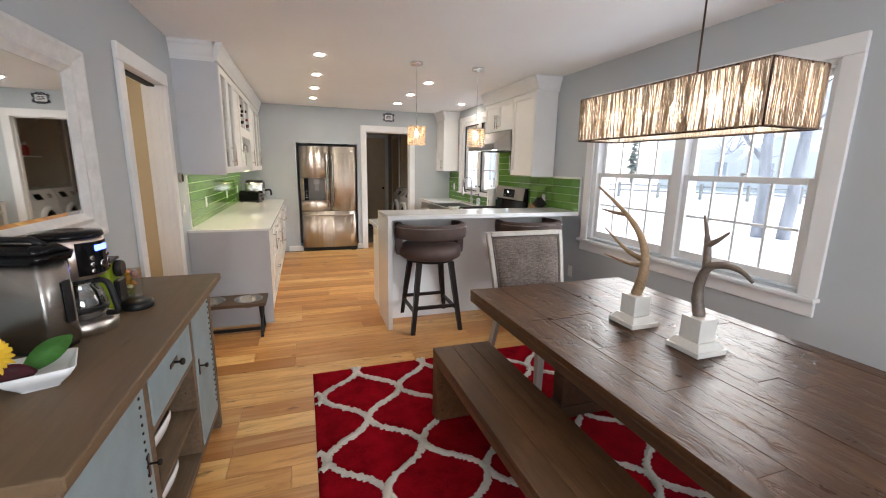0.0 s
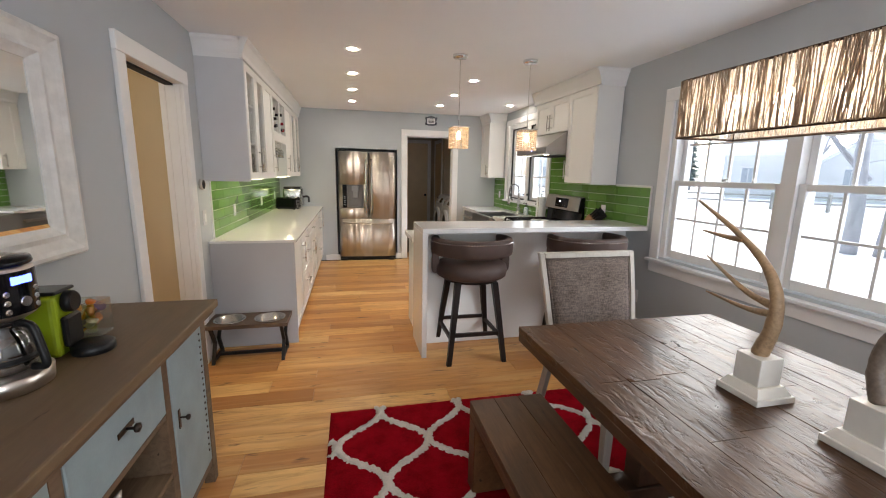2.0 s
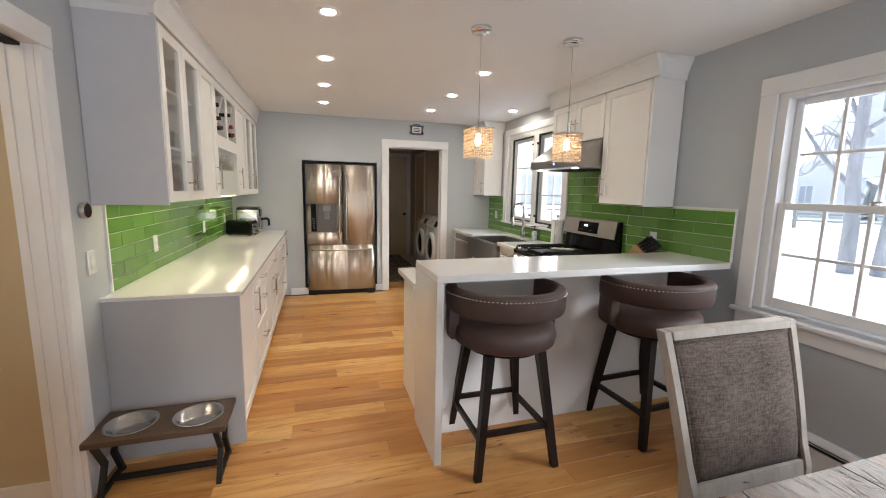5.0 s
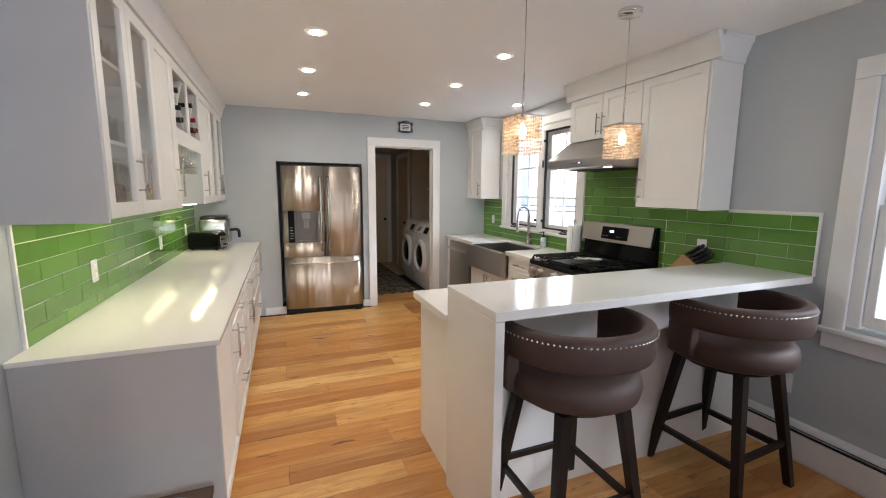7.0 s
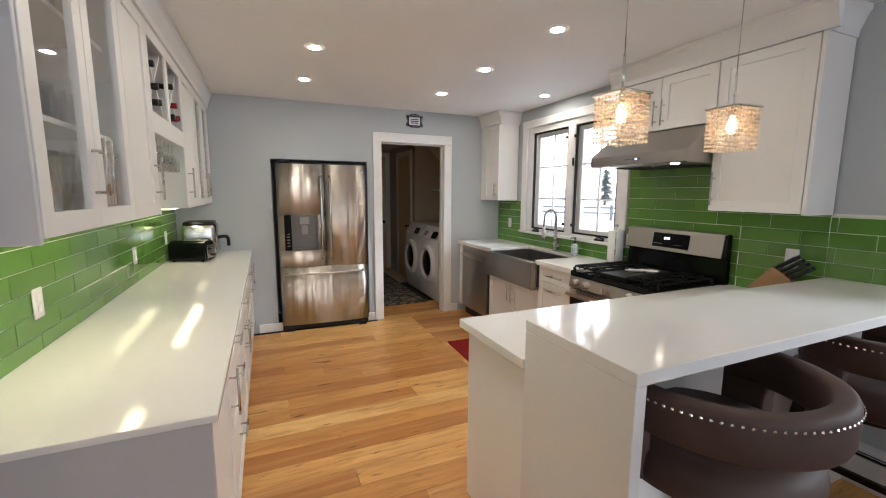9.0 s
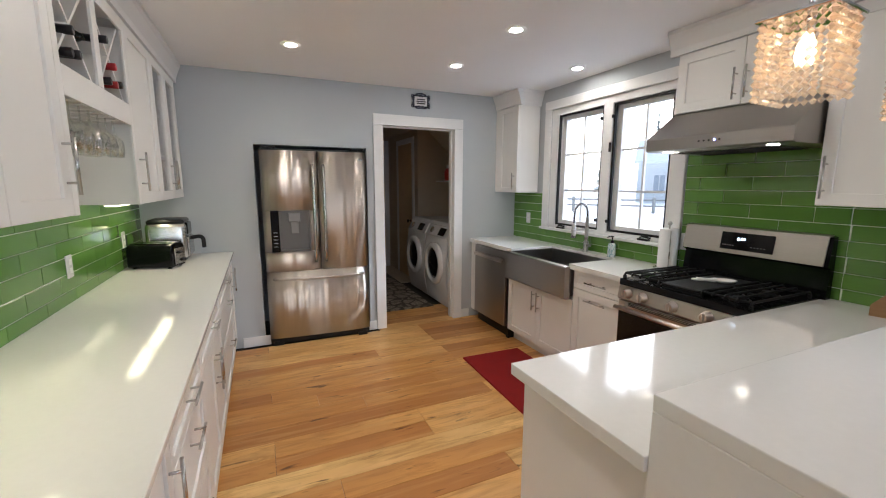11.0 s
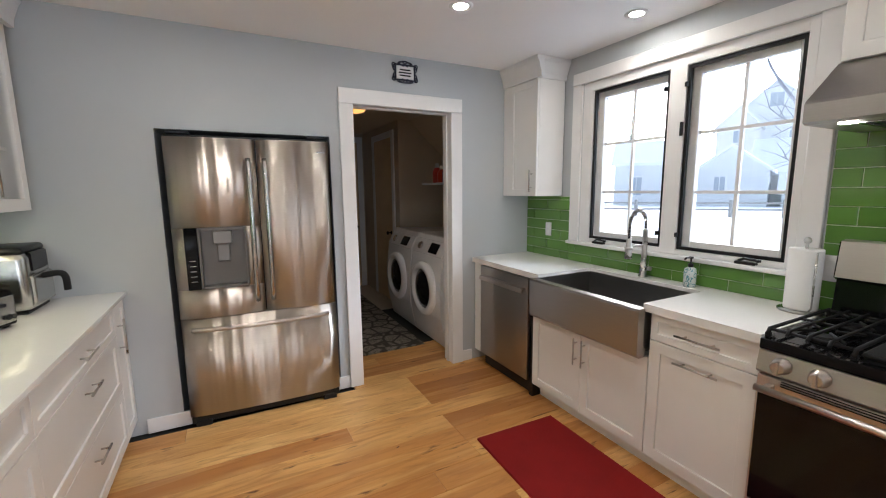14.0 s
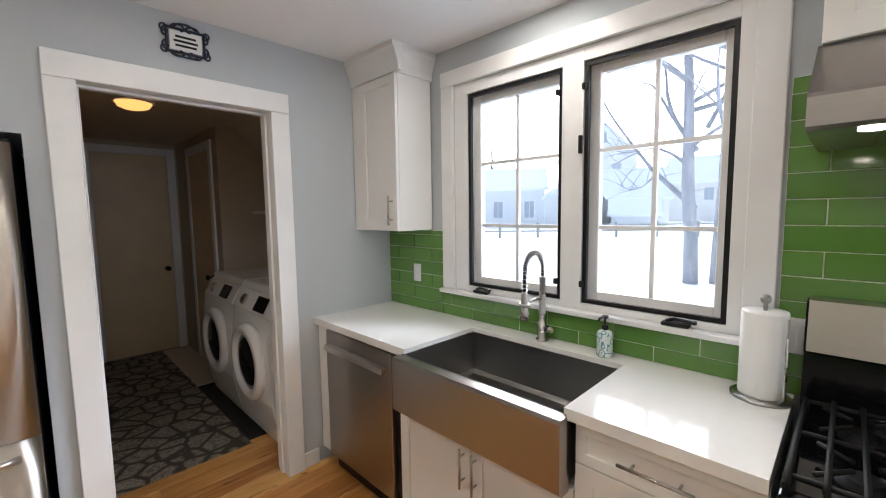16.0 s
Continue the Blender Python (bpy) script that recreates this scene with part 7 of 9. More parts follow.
for x in (0.03, 0.055):
    bm = bmesh.new()
    lathe(bm, [(0.010, -0.1576), (0.010, -0.170)], (x, 0, 0.05), 12, "y")
    part("dial", bm, M["black"], to)
for x in (-0.06, 0.06):
    for y in (-0.12, 0.12):
        boxpart("foot", M["black"], to, x - 0.01, x + 0.01, y - 0.01, y + 0.01, 0, 0.0105)
# air fryer
af = thing("air_fryer", (-0.66, 7.31, 0.915), "steel and black air fryer with a pull-out basket handle", "air fryer", local=True)
af.matrix_basis = pose(-0.68, 7.30, 0.915, 0, 0, 0)
bm = bmesh.new()
box(bm, -0.15, 0.12, -0.15, 0.15, 0.012, 0.30, 0.035, 4)
part("body", bm, M["steel"], af, "", True)
bm = bmesh.new()
box(bm, -0.14, 0.11, -0.14, 0.14, 0.285, 0.325, 0.02, 3)
part("lid", bm, M["black"], af, "black top", True)
boxpart("control_panel", M["gloss_black"], af, 0.1, 0.127, -0.10, 0.10, 0.20, 0.295, 0.008)
bm = bmesh.new()
box(bm, 0.1, 0.135, -0.12, 0.12, 0.03, 0.185, 0.012, 2)
part("basket", bm, M["steel"], af)
bm = bmesh.new()
tube(bm, smooth_path([(0.13, 0, 0.165), (0.19, 0, 0.172), (0.215, 0, 0.15), (0.218, 0, 0.08)]), 0.016, 8)
part("handle", bm, M["black"], af)
boxpart("base", M["black"], af, -0.13, 0.10, -0.13, 0.13, 0, 0.0125)

# wine bottles in the lattice
M["wine_glass"] = pbr("dark_bottle_glass", (0.01, 0.014, 0.010), 0.08, var=0.2, bump=0.0)
M["red_foil"] = pbr("red_foil", (0.35, 0.02, 0.03), 0.35, 0.3, var=0.1, bump=0.0)
M["black_foil"] = pbr("black_foil", (0.015, 0.013, 0.016), 0.35, 0.3, var=0.1, bump=0.0)
for y, z, foil in ((5.33, 1.955, "black_foil"), (5.405, 1.967, "black_foil"), (5.30, 2.13, "black_foil"), (5.74, 1.95, "black_foil"), (5.83, 1.952, "red_foil"), (5.90, 1.966, "black_foil"), (5.745, 2.12, "black_foil"), (5.83, 2.03, "red_foil"), (5.36, 2.036, "black_foil")):
    wb = thing("wine_bottle", (L + 0.15, y, z), "dark wine bottle lying in the lattice", "bottle", "wine bottles")
    bm = bmesh.new()
    x0 = L + 0.03
    lathe(bm, [(0.03, 0.0), (0.036, 0.005), (0.036, 0.185), (0.028, 0.21), (0.015, 0.235), (0.0145, 0.262)], (x0, y, z), 16, "x")
    part("bottle", bm, M["wine_glass"], wb)
    bm = bmesh.new()
    lathe(bm, [(0.0152, 0.25), (0.0158, 0.30), (0.0165, 0.305), (0.0165, 0.322), (0.012, 0.324)], (x0, y, z), 14, "x")
    part("foil", bm, M[foil], wb, "foil capsule")

# hanging stemware
M["thin_glass"] = clear("stemware_glass", (0.97, 0.98, 0.97), 0.9, 0.03)
stem = thing("wine_glass", (0, 0, 0), "clear stemmed glass hanging upside down from the rail", "glass", "hanging stemware", local=True)
bm = bmesh.new()
lathe(bm, [(0.033, 0.0), (0.033, -0.002), (0.004, -0.006), (0.0035, -0.075), (0.012, -0.085), (0.032, -0.11), (0.038, -0.14), (0.033, -0.19), (0.032, -0.19), (0.0365, -0.14), (0.031, -0.112), (0.004, -0.084)], (0, 0, 0), 18)
g = part("bowl", bm, M["thin_glass"], stem)
g.visible_shadow = False
first = True
for j, x in enumerate((L + 0.10, L + 0.20, L + 0.29)):
    for k in range(7):
        y = 5.321 + k * 0.102
        if (j + k) % 3 == 2 and j < 2:
            continue
        if first:
            stem.matrix_basis = pose(x, y, 1.8145 + 0.012)
            first = False
        else:
            copy_thing(stem, pose(x, y, 1.8265))

# glassware in the glazed cabinet
tum = thing("drinking_glass", (0, 0, 0), "clear drinking glass on the cabinet shelf", "glass", "glasses in the cabinet", local=True)
bm = bmesh.new()
lathe(bm, [(0.026, 0.0), (0.03, 0.004), (0.034, 0.12), (0.0325, 0.12), (0.0285, 0.008), (0.0, 0.006)], (0, 0, 0), 16)
g = part("tumbler", bm, M["thin_glass"], tum)
g.visible_shadow = False
spots_g = [(x, y, z) for z in (1.4232, 1.7162, 2.0362) for x in (L + 0.10, L + 0.21) for y in ([4.14 + 0.085 * k for k in range(7)] if z > 1.5 else [4.2, 4.3, 4.62])]
spots_g += [(L + 0.2, y, z) for z in (1.7162, 2.0362) for y in (6.72, 6.84, 7.1, 7.22)]
tum.matrix_basis = pose(*spots_g[0])
for p in spots_g[1:]:
    copy_thing(tum, pose(*p))
for y in (4.25, 4.36, 4.60):
    bk = thing("glass_pitcher", (L + 0.2, y, 1.4232), "ribbed clear glass pitcher in the cabinet", "pitcher", "pitchers in the cabinet")
    bm = bmesh.new()
    lathe(bm, [(0.035, 0.0), (0.042, 0.01), (0.05, 0.09), (0.042, 0.16), (0.048, 0.2), (0.046, 0.2), (0.04, 0.16), (0.047, 0.09), (0.0, 0.012)], (L + 0.27, y, 1.4236), 14, smooth=False)
    part("pitcher", bm, M["thin_glass"], bk).visible_shadow = False

# knife block
kb = thing("knife_block", (2.55, 4.24, 0.915), "light wood knife block full of black-handled knives", "knife block", local=True)
kb.matrix_basis = pose(2.60, 4.24, 0.915, 0, 0, 100)
M["block_wood"] = old_wood("light_block_wood", (0.42, 0.25, 0.12), (0.30, 0.17, 0.075), "x", 0.5, False)
bm = bmesh.new()
prism(bm, [(-0.07, 0.0), (0.08, 0.0), (0.08, 0.05), (-0.03, 0.19), (-0.12, 0.125)], "y", -0.055, 0.055)
part("block", bm, M["block_wood"], kb)
dirn = Vector((-0.786, 0, 0.618))
k = 0
for row in range(4):
    for colm in range(3):
        p = Vector((-0.112 + 0.024 * row, -0.034 + 0.034 * colm, 0.132 + 0.0175 * row))
        bm = bmesh.new()
        ln = 0.095 + 0.012 * ((row * 3 + colm * 2) % 3)
        tube(bm, [p + dirn * 0.002, p + dirn * 0.02, p + dirn * ln * 0.6, p + dirn * ln], [0.008, 0.010, 0.009, 0.011], 8)
        part("knife_handle", bm, M["black"], kb, "black knife handle")

# soap bottle
M["soap_paint"] = None
def soap_mat():
    m, nt, b = nodes_of("blue_patterned_ceramic")
    v = nt.nodes.new("ShaderNodeTexVoronoi")
    v.inputs["Scale"].default_value = 38.0
    nt.links.new(coords(nt), v.inputs["Vector"])
    w = nt.nodes.new("ShaderNodeMath")
    w.operation = "SINE"
    mul = nt.nodes.new("ShaderNodeMath")
    mul.operation = "MULTIPLY"
    mul.inputs[1].default_value = 16.0
    nt.links.new(v.outputs["Distance"], mul.inputs[0])
    nt.links.new(mul.outputs[0], w.inputs[0])
    nt.links.new(ramp_of(nt, w.outputs[0], [(0.0, (0.72, 0.76, 0.76)), (0.45, (0.70, 0.76, 0.76)), (0.5, (0.10, 0.30, 0.38)), (1.0, (0.16, 0.38, 0.42))]), b.inputs["Base Color"])
    b.inputs["Roughness"].default_value = 0.2
    return m
so = thing("soap_dispenser", (2.66, 5.96, 0.915), "blue and white patterned soap dispenser with a dark pump", "soap dispenser")
bm = bmesh.new()
lathe(bm, [(0.030, 0.0005), (0.033, 0.006), (0.033, 0.095), (0.029, 0.108), (0.014, 0.116)], (2.655, 5.96, 0.915), 24)
part("bottle", bm, soap_mat(), so)
bm = bmesh.new()
lathe(bm, [(0.014, 0.1165), (0.014, 0.135), (0.005, 0.137), (0.005, 0.165), (0.013, 0.166), (0.013, 0.176)], (2.655, 5.96, 0.915), 14)
tube(bm, [(2.655, 5.96, 1.086), (2.615, 5.965, 1.086), (2.605, 5.966, 1.078)], 0.005, 8)
part("pump", bm, M["black"], so)
# paper towels
pt = thing("paper_towel_holder", (2.625, 5.425, 0.915), "steel holder with a full white paper towel roll", "paper towels")
bm = bmesh.new()
lathe(bm, [(0.085, 0.0005), (0.085, 0.008), (0.078, 0.012), (0.006, 0.013), (0.006, 0.315), (0.012, 0.317), (0.016, 0.33), (0.010, 0.342), (0.0, 0.344)], (2.625, 5.425, 0.915), 28)
part("stand", bm, M["handle"], pt)
bm = bmesh.new()
lathe(bm, [(0.02, 0.0135), (0.062, 0.0135), (0.063, 0.02), (0.063, 0.285), (0.061, 0.2915), (0.02, 0.2915)], (2.625, 5.425, 0.915), 36)
part("roll", bm, pbr("white_paper", (0.80, 0.80, 0.79), 0.9, var=0.02, bump=0.5, bscale=120), pt, "white paper roll")
bm = bmesh.new()
tube(bm, [(2.57, 5.375, 0.928), (2.555, 5.36, 0.95), (2.555, 5.36, 1.2)], 0.004, 6)
part("arm", bm, M["handle"], pt)

# red floor mat
mt = thing("floor_mat", (1.82, 5.85, 0), "plain red cushioned kitchen mat before the sink", "mat")
bm = bmesh.new()
v = [bm.verts.new(p) for p in ((1.475, 5.12, 0.0005), (2.06, 5.12, 0.0005), (2.085, 6.46, 0.0005), (1.525, 6.478, 0.0005))]
w = [bm.verts.new((1.78 + (q.co.x - 1.78) * 0.985, 5.8 + (q.co.y - 5.8) * 0.992, 0.014)) for q in v]
bm.faces.new(list(reversed(v)))
bm.faces.new(w)
for j in range(4):
    bm.faces.new([v[j], v[(j + 1) % 4], w[(j + 1) % 4], w[j]])
part("mat", bm, pbr("red_mat", (0.25, 0.014, 0.014), 0.75, var=0.1, scale=5, bump=0.35, bscale=300, spec=0.15), mt)

# ---- things on the sideboard ----
# hot water dispenser
kt = thing("water_boiler", (-0.75, 1.46, 0.9), "stainless electric water boiler with a black lid", "water boiler", local=True)
kt.matrix_basis = pose(-0.795, 1.574, 0.9, 0, 0, -15)
bm = bmesh.new()
def rounded(bm, w, d, r, z0, z1, inset=0.0, n=6):
    pts = []
    for cx_, cy_, a0 in ((w - r, d - r, 0), (-w + r, d - r, 90), (-w + r, -d + r, 180), (w - r, -d + r, 270)):
        for k in range(n + 1):
            a = radians(a0 + 90 * k / n)
            pts.append((cx_ + r * math.cos(a), cy_ + r * math.sin(a)))
    lo_ = [bm.verts.new((x, y, z0)) for x, y in pts]
    hi_ = [bm.verts.new((x * (1 - inset), y * (1 - inset), z1)) for x, y in pts]
    bm.faces.new(list(reversed(lo_)))
    bm.faces.new(hi_)
    for k in range(len(pts)):
        f = bm.faces.new([lo_[k], lo_[(k + 1) % len(pts)], hi_[(k + 1) % len(pts)], hi_[k]])
        f.smooth = True
rounded(bm, 0.11, 0.062, 0.02, 0.012, 0.285, 0.03)
part("body", bm, steel("boiler_steel", (0.50, 0.48, 0.45), 0.27, "x", 0.2, 0.9), kt)
bm = bmesh.new()
rounded(bm, 0.118, 0.068, 0.03, 0.2855, 0.312, -0.06)
rounded(bm, 0.12, 0.069, 0.03, 0.3125, 0.34, 0.3)
part("lid", bm, M["gloss_black"], kt, "domed black lid")
boxpart("level_gauge", M["black"], kt, 0.1085, 0.1135, 0.005, 0.035, 0.08, 0.22, 0.002)
bm = bmesh.new()
rounded(bm, 0.106, 0.058, 0.02, 0.0, 0.0118)
part("base", bm, M["black"], kt)
bm = bmesh.new()
tube(bm, [(-0.085, 0.0, 0.335), (-0.05, 0.0, 0.352), (0.05, 0.0, 0.352), (0.085, 0.0, 0.335)], 0.01, 8)
part("handle", bm, M["black"], kt)

# drip coffee maker
cm = thing("coffee_maker", (-0.70, 1.78, 0.9), "steel and black drip coffee maker with a glass carafe", "coffee maker", local=True)
cm.matrix_basis = pose(-0.757, 1.72, 0.9, 0, 0, -10) @ Matrix.Scale(0.95, 4)
bm = bmesh.new()
box(bm, -0.13, -0.03, -0.10, 0.10, 0.0, 0.36, 0.02, 3)
part("tower", bm, M["black"], cm)
bm = bmesh.new()
lathe(bm, [(0.095, 0.0), (0.105, 0.006), (0.108, 0.045), (0.10, 0.05), (0.0, 0.05)], (0.04, 0, 0), 32)
part("base", bm, M["steel_h"], cm, "round steel warming base")
bm = bmesh.new()
lathe(bm, [(0.085, 0.205), (0.098, 0.215), (0.102, 0.345), (0.095, 0.352)], (0.03, 0, 0), 32)
hd = part("brew_head", bm, M["steel_h"], cm, "brushed steel brewing head")
bm = bmesh.new()
lathe(bm, [(0.100, 0.3525), (0.104, 0.358), (0.10, 0.372), (0.05, 0.378)], (0.03, 0, 0), 32)
part("lid", bm, M["gloss_black"], cm)
M["blue_display"] = glow("blue_display_glow", (0.05, 0.08, 1.0), 3.0)
bm = bmesh.new()
for k in range(12):
    a0, a1 = radians(-48 + 8 * k), radians(-40 + 8 * k)
    q = [bm.verts.new((0.03 + 0.1045 * math.cos(a), 0.1045 * math.sin(a), z)) for a, z in ((a0, 0.222), (a1, 0.222), (a1, 0.34), (a0, 0.34))]
    bm.faces.new(q).smooth = True
bmesh.ops.remove_doubles(bm, verts=bm.verts, dist=0.0001)
part("control_panel", bm, M["gloss_black"], hd, "glossy dark control panel")
bm = bmesh.new()
box(bm, 0.126, 0.1355, -0.028, 0.028, 0.305, 0.327, 0.002)
part("display", bm, M["blue_display"], hd, "glowing blue display")
bm = bmesh.new()
for yy in (-0.04, 0.04):
    for k in range(3):
        lathe(bm, [(0.009, 0.118), (0.009, 0.128), (0.006, 0.130)], (0, yy, 0.235 + 0.024 * k), 10, "x")
lathe(bm, [(0.014, 0.128), (0.014, 0.139)], (0, 0, 0.255), 14, "x")
part("button", bm, M["chrome"], hd, "chrome buttons and knob")
bm = bmesh.new()
lathe(bm, [(0.055, 0.051), (0.072, 0.06), (0.078, 0.10), (0.066, 0.15), (0.05, 0.175), (0.055, 0.19), (0.053, 0.19), (0.048, 0.175), (0.064, 0.15), (0.076, 0.10), (0.07, 0.062), (0.0, 0.055)], (0.045, 0, 0), 28)
car = part("carafe", bm, clear("carafe_glass", (0.55, 0.55, 0.55), 0.9, 0.03), cm, "clear glass carafe")
car.visible_shadow = False
bm = bmesh.new()
lathe(bm, [(0.057, 0.1905), (0.057, 0.2), (0.03, 0.203)], (0.045, 0, 0), 24)
lathe(bm, [(0.0795, 0.085), (0.0795, 0.10), (0.077, 0.10)], (0.045, 0, 0), 28)
tube(bm, smooth_path([(0.095, 0.0, 0.19), (0.125, 0.0, 0.19), (0.142, 0.0, 0.175), (0.155, 0.0, 0.12), (0.16, 0.0, 0.07), (0.125, 0.0, 0.065)]), 0.011, 8)
part("carafe_handle", bm, M["black"], car)

# pod coffee machine
M["lime"] = pbr("lime_green_plastic", (0.27, 0.36, 0.012), 0.3, var=0.05, bump=0.02)
pm = thing("pod_coffee_machine", (-0.71, 2.03, 0.9), "lime green and black pod coffee machine", "coffee machine", local=True)
pm.matrix_basis = pose(-0.775, 1.93, 0.9, 0, 0, 2)
bm = bmesh.new()
box(bm, -0.13, 0.085, -0.055, 0.055, 0.0, 0.20, 0.015, 3)
part("body", bm, M["lime"], pm)
bm = bmesh.new()
lathe(bm, [(0.028, 0.0865), (0.034, 0.09), (0.034, 0.108), (0.029, 0.114)], (0, 0, 0.17), 22, "x")
part("head", bm, M["black"], pm)
boxpart("tank_lid", M["black"], pm, -0.13, 0.09, -0.05, 0.05, 0.2005, 0.212, 0.004)
boxpart("spout_panel", M["black"], pm, 0.0855, 0.105, -0.04, 0.04, 0.03, 0.128, 0.006)
bm = bmesh.new()
lathe(bm, [(0.056, 0.0), (0.058, 0.004), (0.058, 0.026), (0.052, 0.03), (0.0, 0.03)], (0.145, 0, 0), 26)
part("drip_tray", bm, M["black"], pm)
# jar of pods
M["copper_pod"] = pbr("copper_foil", (0.55, 0.22, 0.09), 0.3, 0.8, var=0.3, bump=0.0)
M["cream_pod"] = pbr("cream_foil", (0.6, 0.52, 0.4), 0.35, 0.5, var=0.2, bump=0.0)
M["purple_pod"] = pbr("purple_foil", (0.16, 0.08, 0.24), 0.3, 0.7, var=0.3, bump=0.0)
M["orange_pod"] = pbr("orange_foil", (0.65, 0.20, 0.04), 0.3, 0.7, var=0.3, bump=0.0)
pj = thing("pod_jar", (-0.72, 2.085, 0.9), "square clear glass canister of colourful foil coffee pods", "jar")
jx, jy, jh = -0.72, 2.085, 0.05
for nm_, q in (("glass_side", (jx - jh, jx + jh, jy - jh, jy - jh + 0.003)), ("glass_side", (jx - jh, jx + jh, jy + jh - 0.003, jy + jh)),
               ("glass_side", (jx - jh, jx - jh + 0.003, jy - jh + 0.0031, jy + jh - 0.0031)), ("glass_side", (jx + jh - 0.003, jx + jh, jy - jh + 0.0031, jy + jh - 0.0031))):
    boxpart(nm_, M["thin_glass"], pj, *q, 0.9045, 1.025).visible_shadow = False
boxpart("glass_base", M["thin_glass"], pj, jx - jh, jx + jh, jy - jh, jy + jh, 0.9005, 0.9044).visible_shadow = False
rp = random.Random(4)
for k in range(22):
    bm = bmesh.new()
    lathe(bm, [(0.009, 0), (0.014, 0.017), (0.0185, 0.0185), (0.0185, 0.0195), (0.0, 0.0205)], (0, 0, 0), 12)
    spot = Vector((jx + rp.uniform(-0.026, 0.026), jy + rp.uniform(-0.026, 0.026), 0.922 + 0.0036 * k))
    bm.transform(Matrix.Translation(spot) @ Euler((rp.uniform(-1, 1), rp.uniform(-1, 1), 0)).to_matrix().to_4x4())
    part("pod", bm, M[("copper_pod", "orange_pod", "cream_pod", "purple_pod")[k % 4]], pj)

# square bowl with a leaf and a sunflower
bo = thing("serving_bowl", (-0.64, 1.235, 0.9), "square white china bowl holding a green and a dark red leaf", "bowl", local=True)
bo.matrix_basis = pose(-0.647, 1.30, 0.9, 0, 0, 21) @ Matrix.Scale(0.87, 4)
bm = bmesh.new()
rounded(bm, 0.045, 0.045, 0.012, 0.0005, 0.006, 0.0)
outer, inner = [], []
for z, w, lst in ((0.006, 0.047, outer), (0.035, 0.072, outer), (0.066, 0.090, outer), (0.066, 0.085, inner), (0.035, 0.067, inner), (0.010, 0.043, inner)):
    ring = []
    for cx_, cy_, a0 in ((1, 1, 0), (-1, 1, 90), (-1, -1, 180), (1, -1, 270)):
        for k in range(5):
            a = radians(a0 + 90 * k / 4)
            r = 0.012
            ring.append(bm.verts.new((cx_ * (w - r) + r * math.cos(a), cy_ * (w - r) + r * math.sin(a), z)))
    lst.append(ring)
allr = outer + inner
for p, q in zip(allr, allr[1:]):
    for k in range(20):
        f = bm.faces.new([p[k], p[(k + 1) % 20], q[(k + 1) % 20], q[k]])
        f.smooth = True
bm.faces.new(allr[-1])
part("bowl", bm, M["china"], bo)


def petal(bm, base, tip, up, w, n=6, curl=0.0):
    base, tip, up = Vector(base), Vector(tip), Vector(up)
    side = (tip - base).cross(up).normalized()
    rows = []
    for k in range(n + 1):
        u = k / n
        c = base.lerp(tip, u) + up * curl * math.sin(math.pi * u)
        ww = w * math.sin(math.pi * (0.12 + 0.86 * u)) ** 0.8
        rows.append([bm.verts.new(c - side * ww), bm.verts.new(c + up * ww * 0.25), bm.verts.new(c + side * ww)])
    for p, q in zip(rows, rows[1:]):
        for j in (0, 1):
            f = bm.faces.new([p[j], p[j + 1], q[j + 1], q[j]])
            f.smooth = True


M["leaf"] = pbr("green_leaf", (0.09, 0.28, 0.05), 0.45, var=0.25, scale=12, bump=0.2)
M["red_leaf"] = pbr("dark_red_leaf", (0.10, 0.012, 0.02), 0.5, var=0.25, scale=12, bump=0.2)
M["petal"] = pbr("yellow_petal", (0.80, 0.50, 0.02), 0.55, var=0.25, scale=14, bump=0.2)
for mt_, pts in (("leaf", ((-0.03, 0.02, 0.05), (0.08, 0.075, 0.115))), ("red_leaf", ((-0.10, -0.05, 0.06), (0.0, -0.035, 0.06)))):
    bm = bmesh.new()
    petal(bm, pts[0], pts[1], (0.3, -0.75, 0.6), 0.034, 8, 0.015)
    bmesh.ops.solidify(bm, geom=bm.faces, thickness=0.001)
    part("leaf", bm, M[mt_], bo)
sf = thing("sunflower", (-0.775, 1.25, 0.9), "yellow artificial sunflower in a small white vase", "flower")
fc = Vector((-0.722, 1.248, 1.012))
bm = bmesh.new()
out = Vector((0.75, -0.25, 0.6)).normalized()
e1 = out.orthogonal().normalized()
e2 = out.cross(e1)
for k in range(34):
    a = 2 * math.pi * k / 17 + (0.18 if k >= 17 else 0)
    d = math.cos(a) * e1 + math.sin(a) * e2
    petal(bm, fc + d * 0.018, fc + d * (0.062 if k < 17 else 0.052) + out * (0.004 if k < 17 else 0.016), out, 0.009, 4, 0.006)
part("petal", bm, M["petal"], sf, "ring of yellow petals")["kind"] = "stuff"
bm = bmesh.new()
bmesh.ops.create_uvsphere(bm, u_segments=14, v_segments=8, radius=0.02, matrix=Matrix.Translation(fc))
part("flower_head", bm, pbr("brown_seed_head", (0.05, 0.025, 0.01), 0.9, bump=0.8, bscale=300), sf, "brown seed head")
bm = bmesh.new()
tube(bm, smooth_path([(-0.775, 1.25, 0.955), (-0.765, 1.25, 0.99), fc - out * 0.015]), 0.004, 6)
part("stem", bm, M["leaf"], sf)
bm = bmesh.new()
lathe(bm, [(0.03, 0.0005), (0.036, 0.02), (0.03, 0.055), (0.018, 0.065), (0.02, 0.072), (0.016, 0.072), (0.012, 0.06), (0.0, 0.02)], (-0.775, 1.25, 0.9), 20)
part("vase", bm, M["china"], sf)

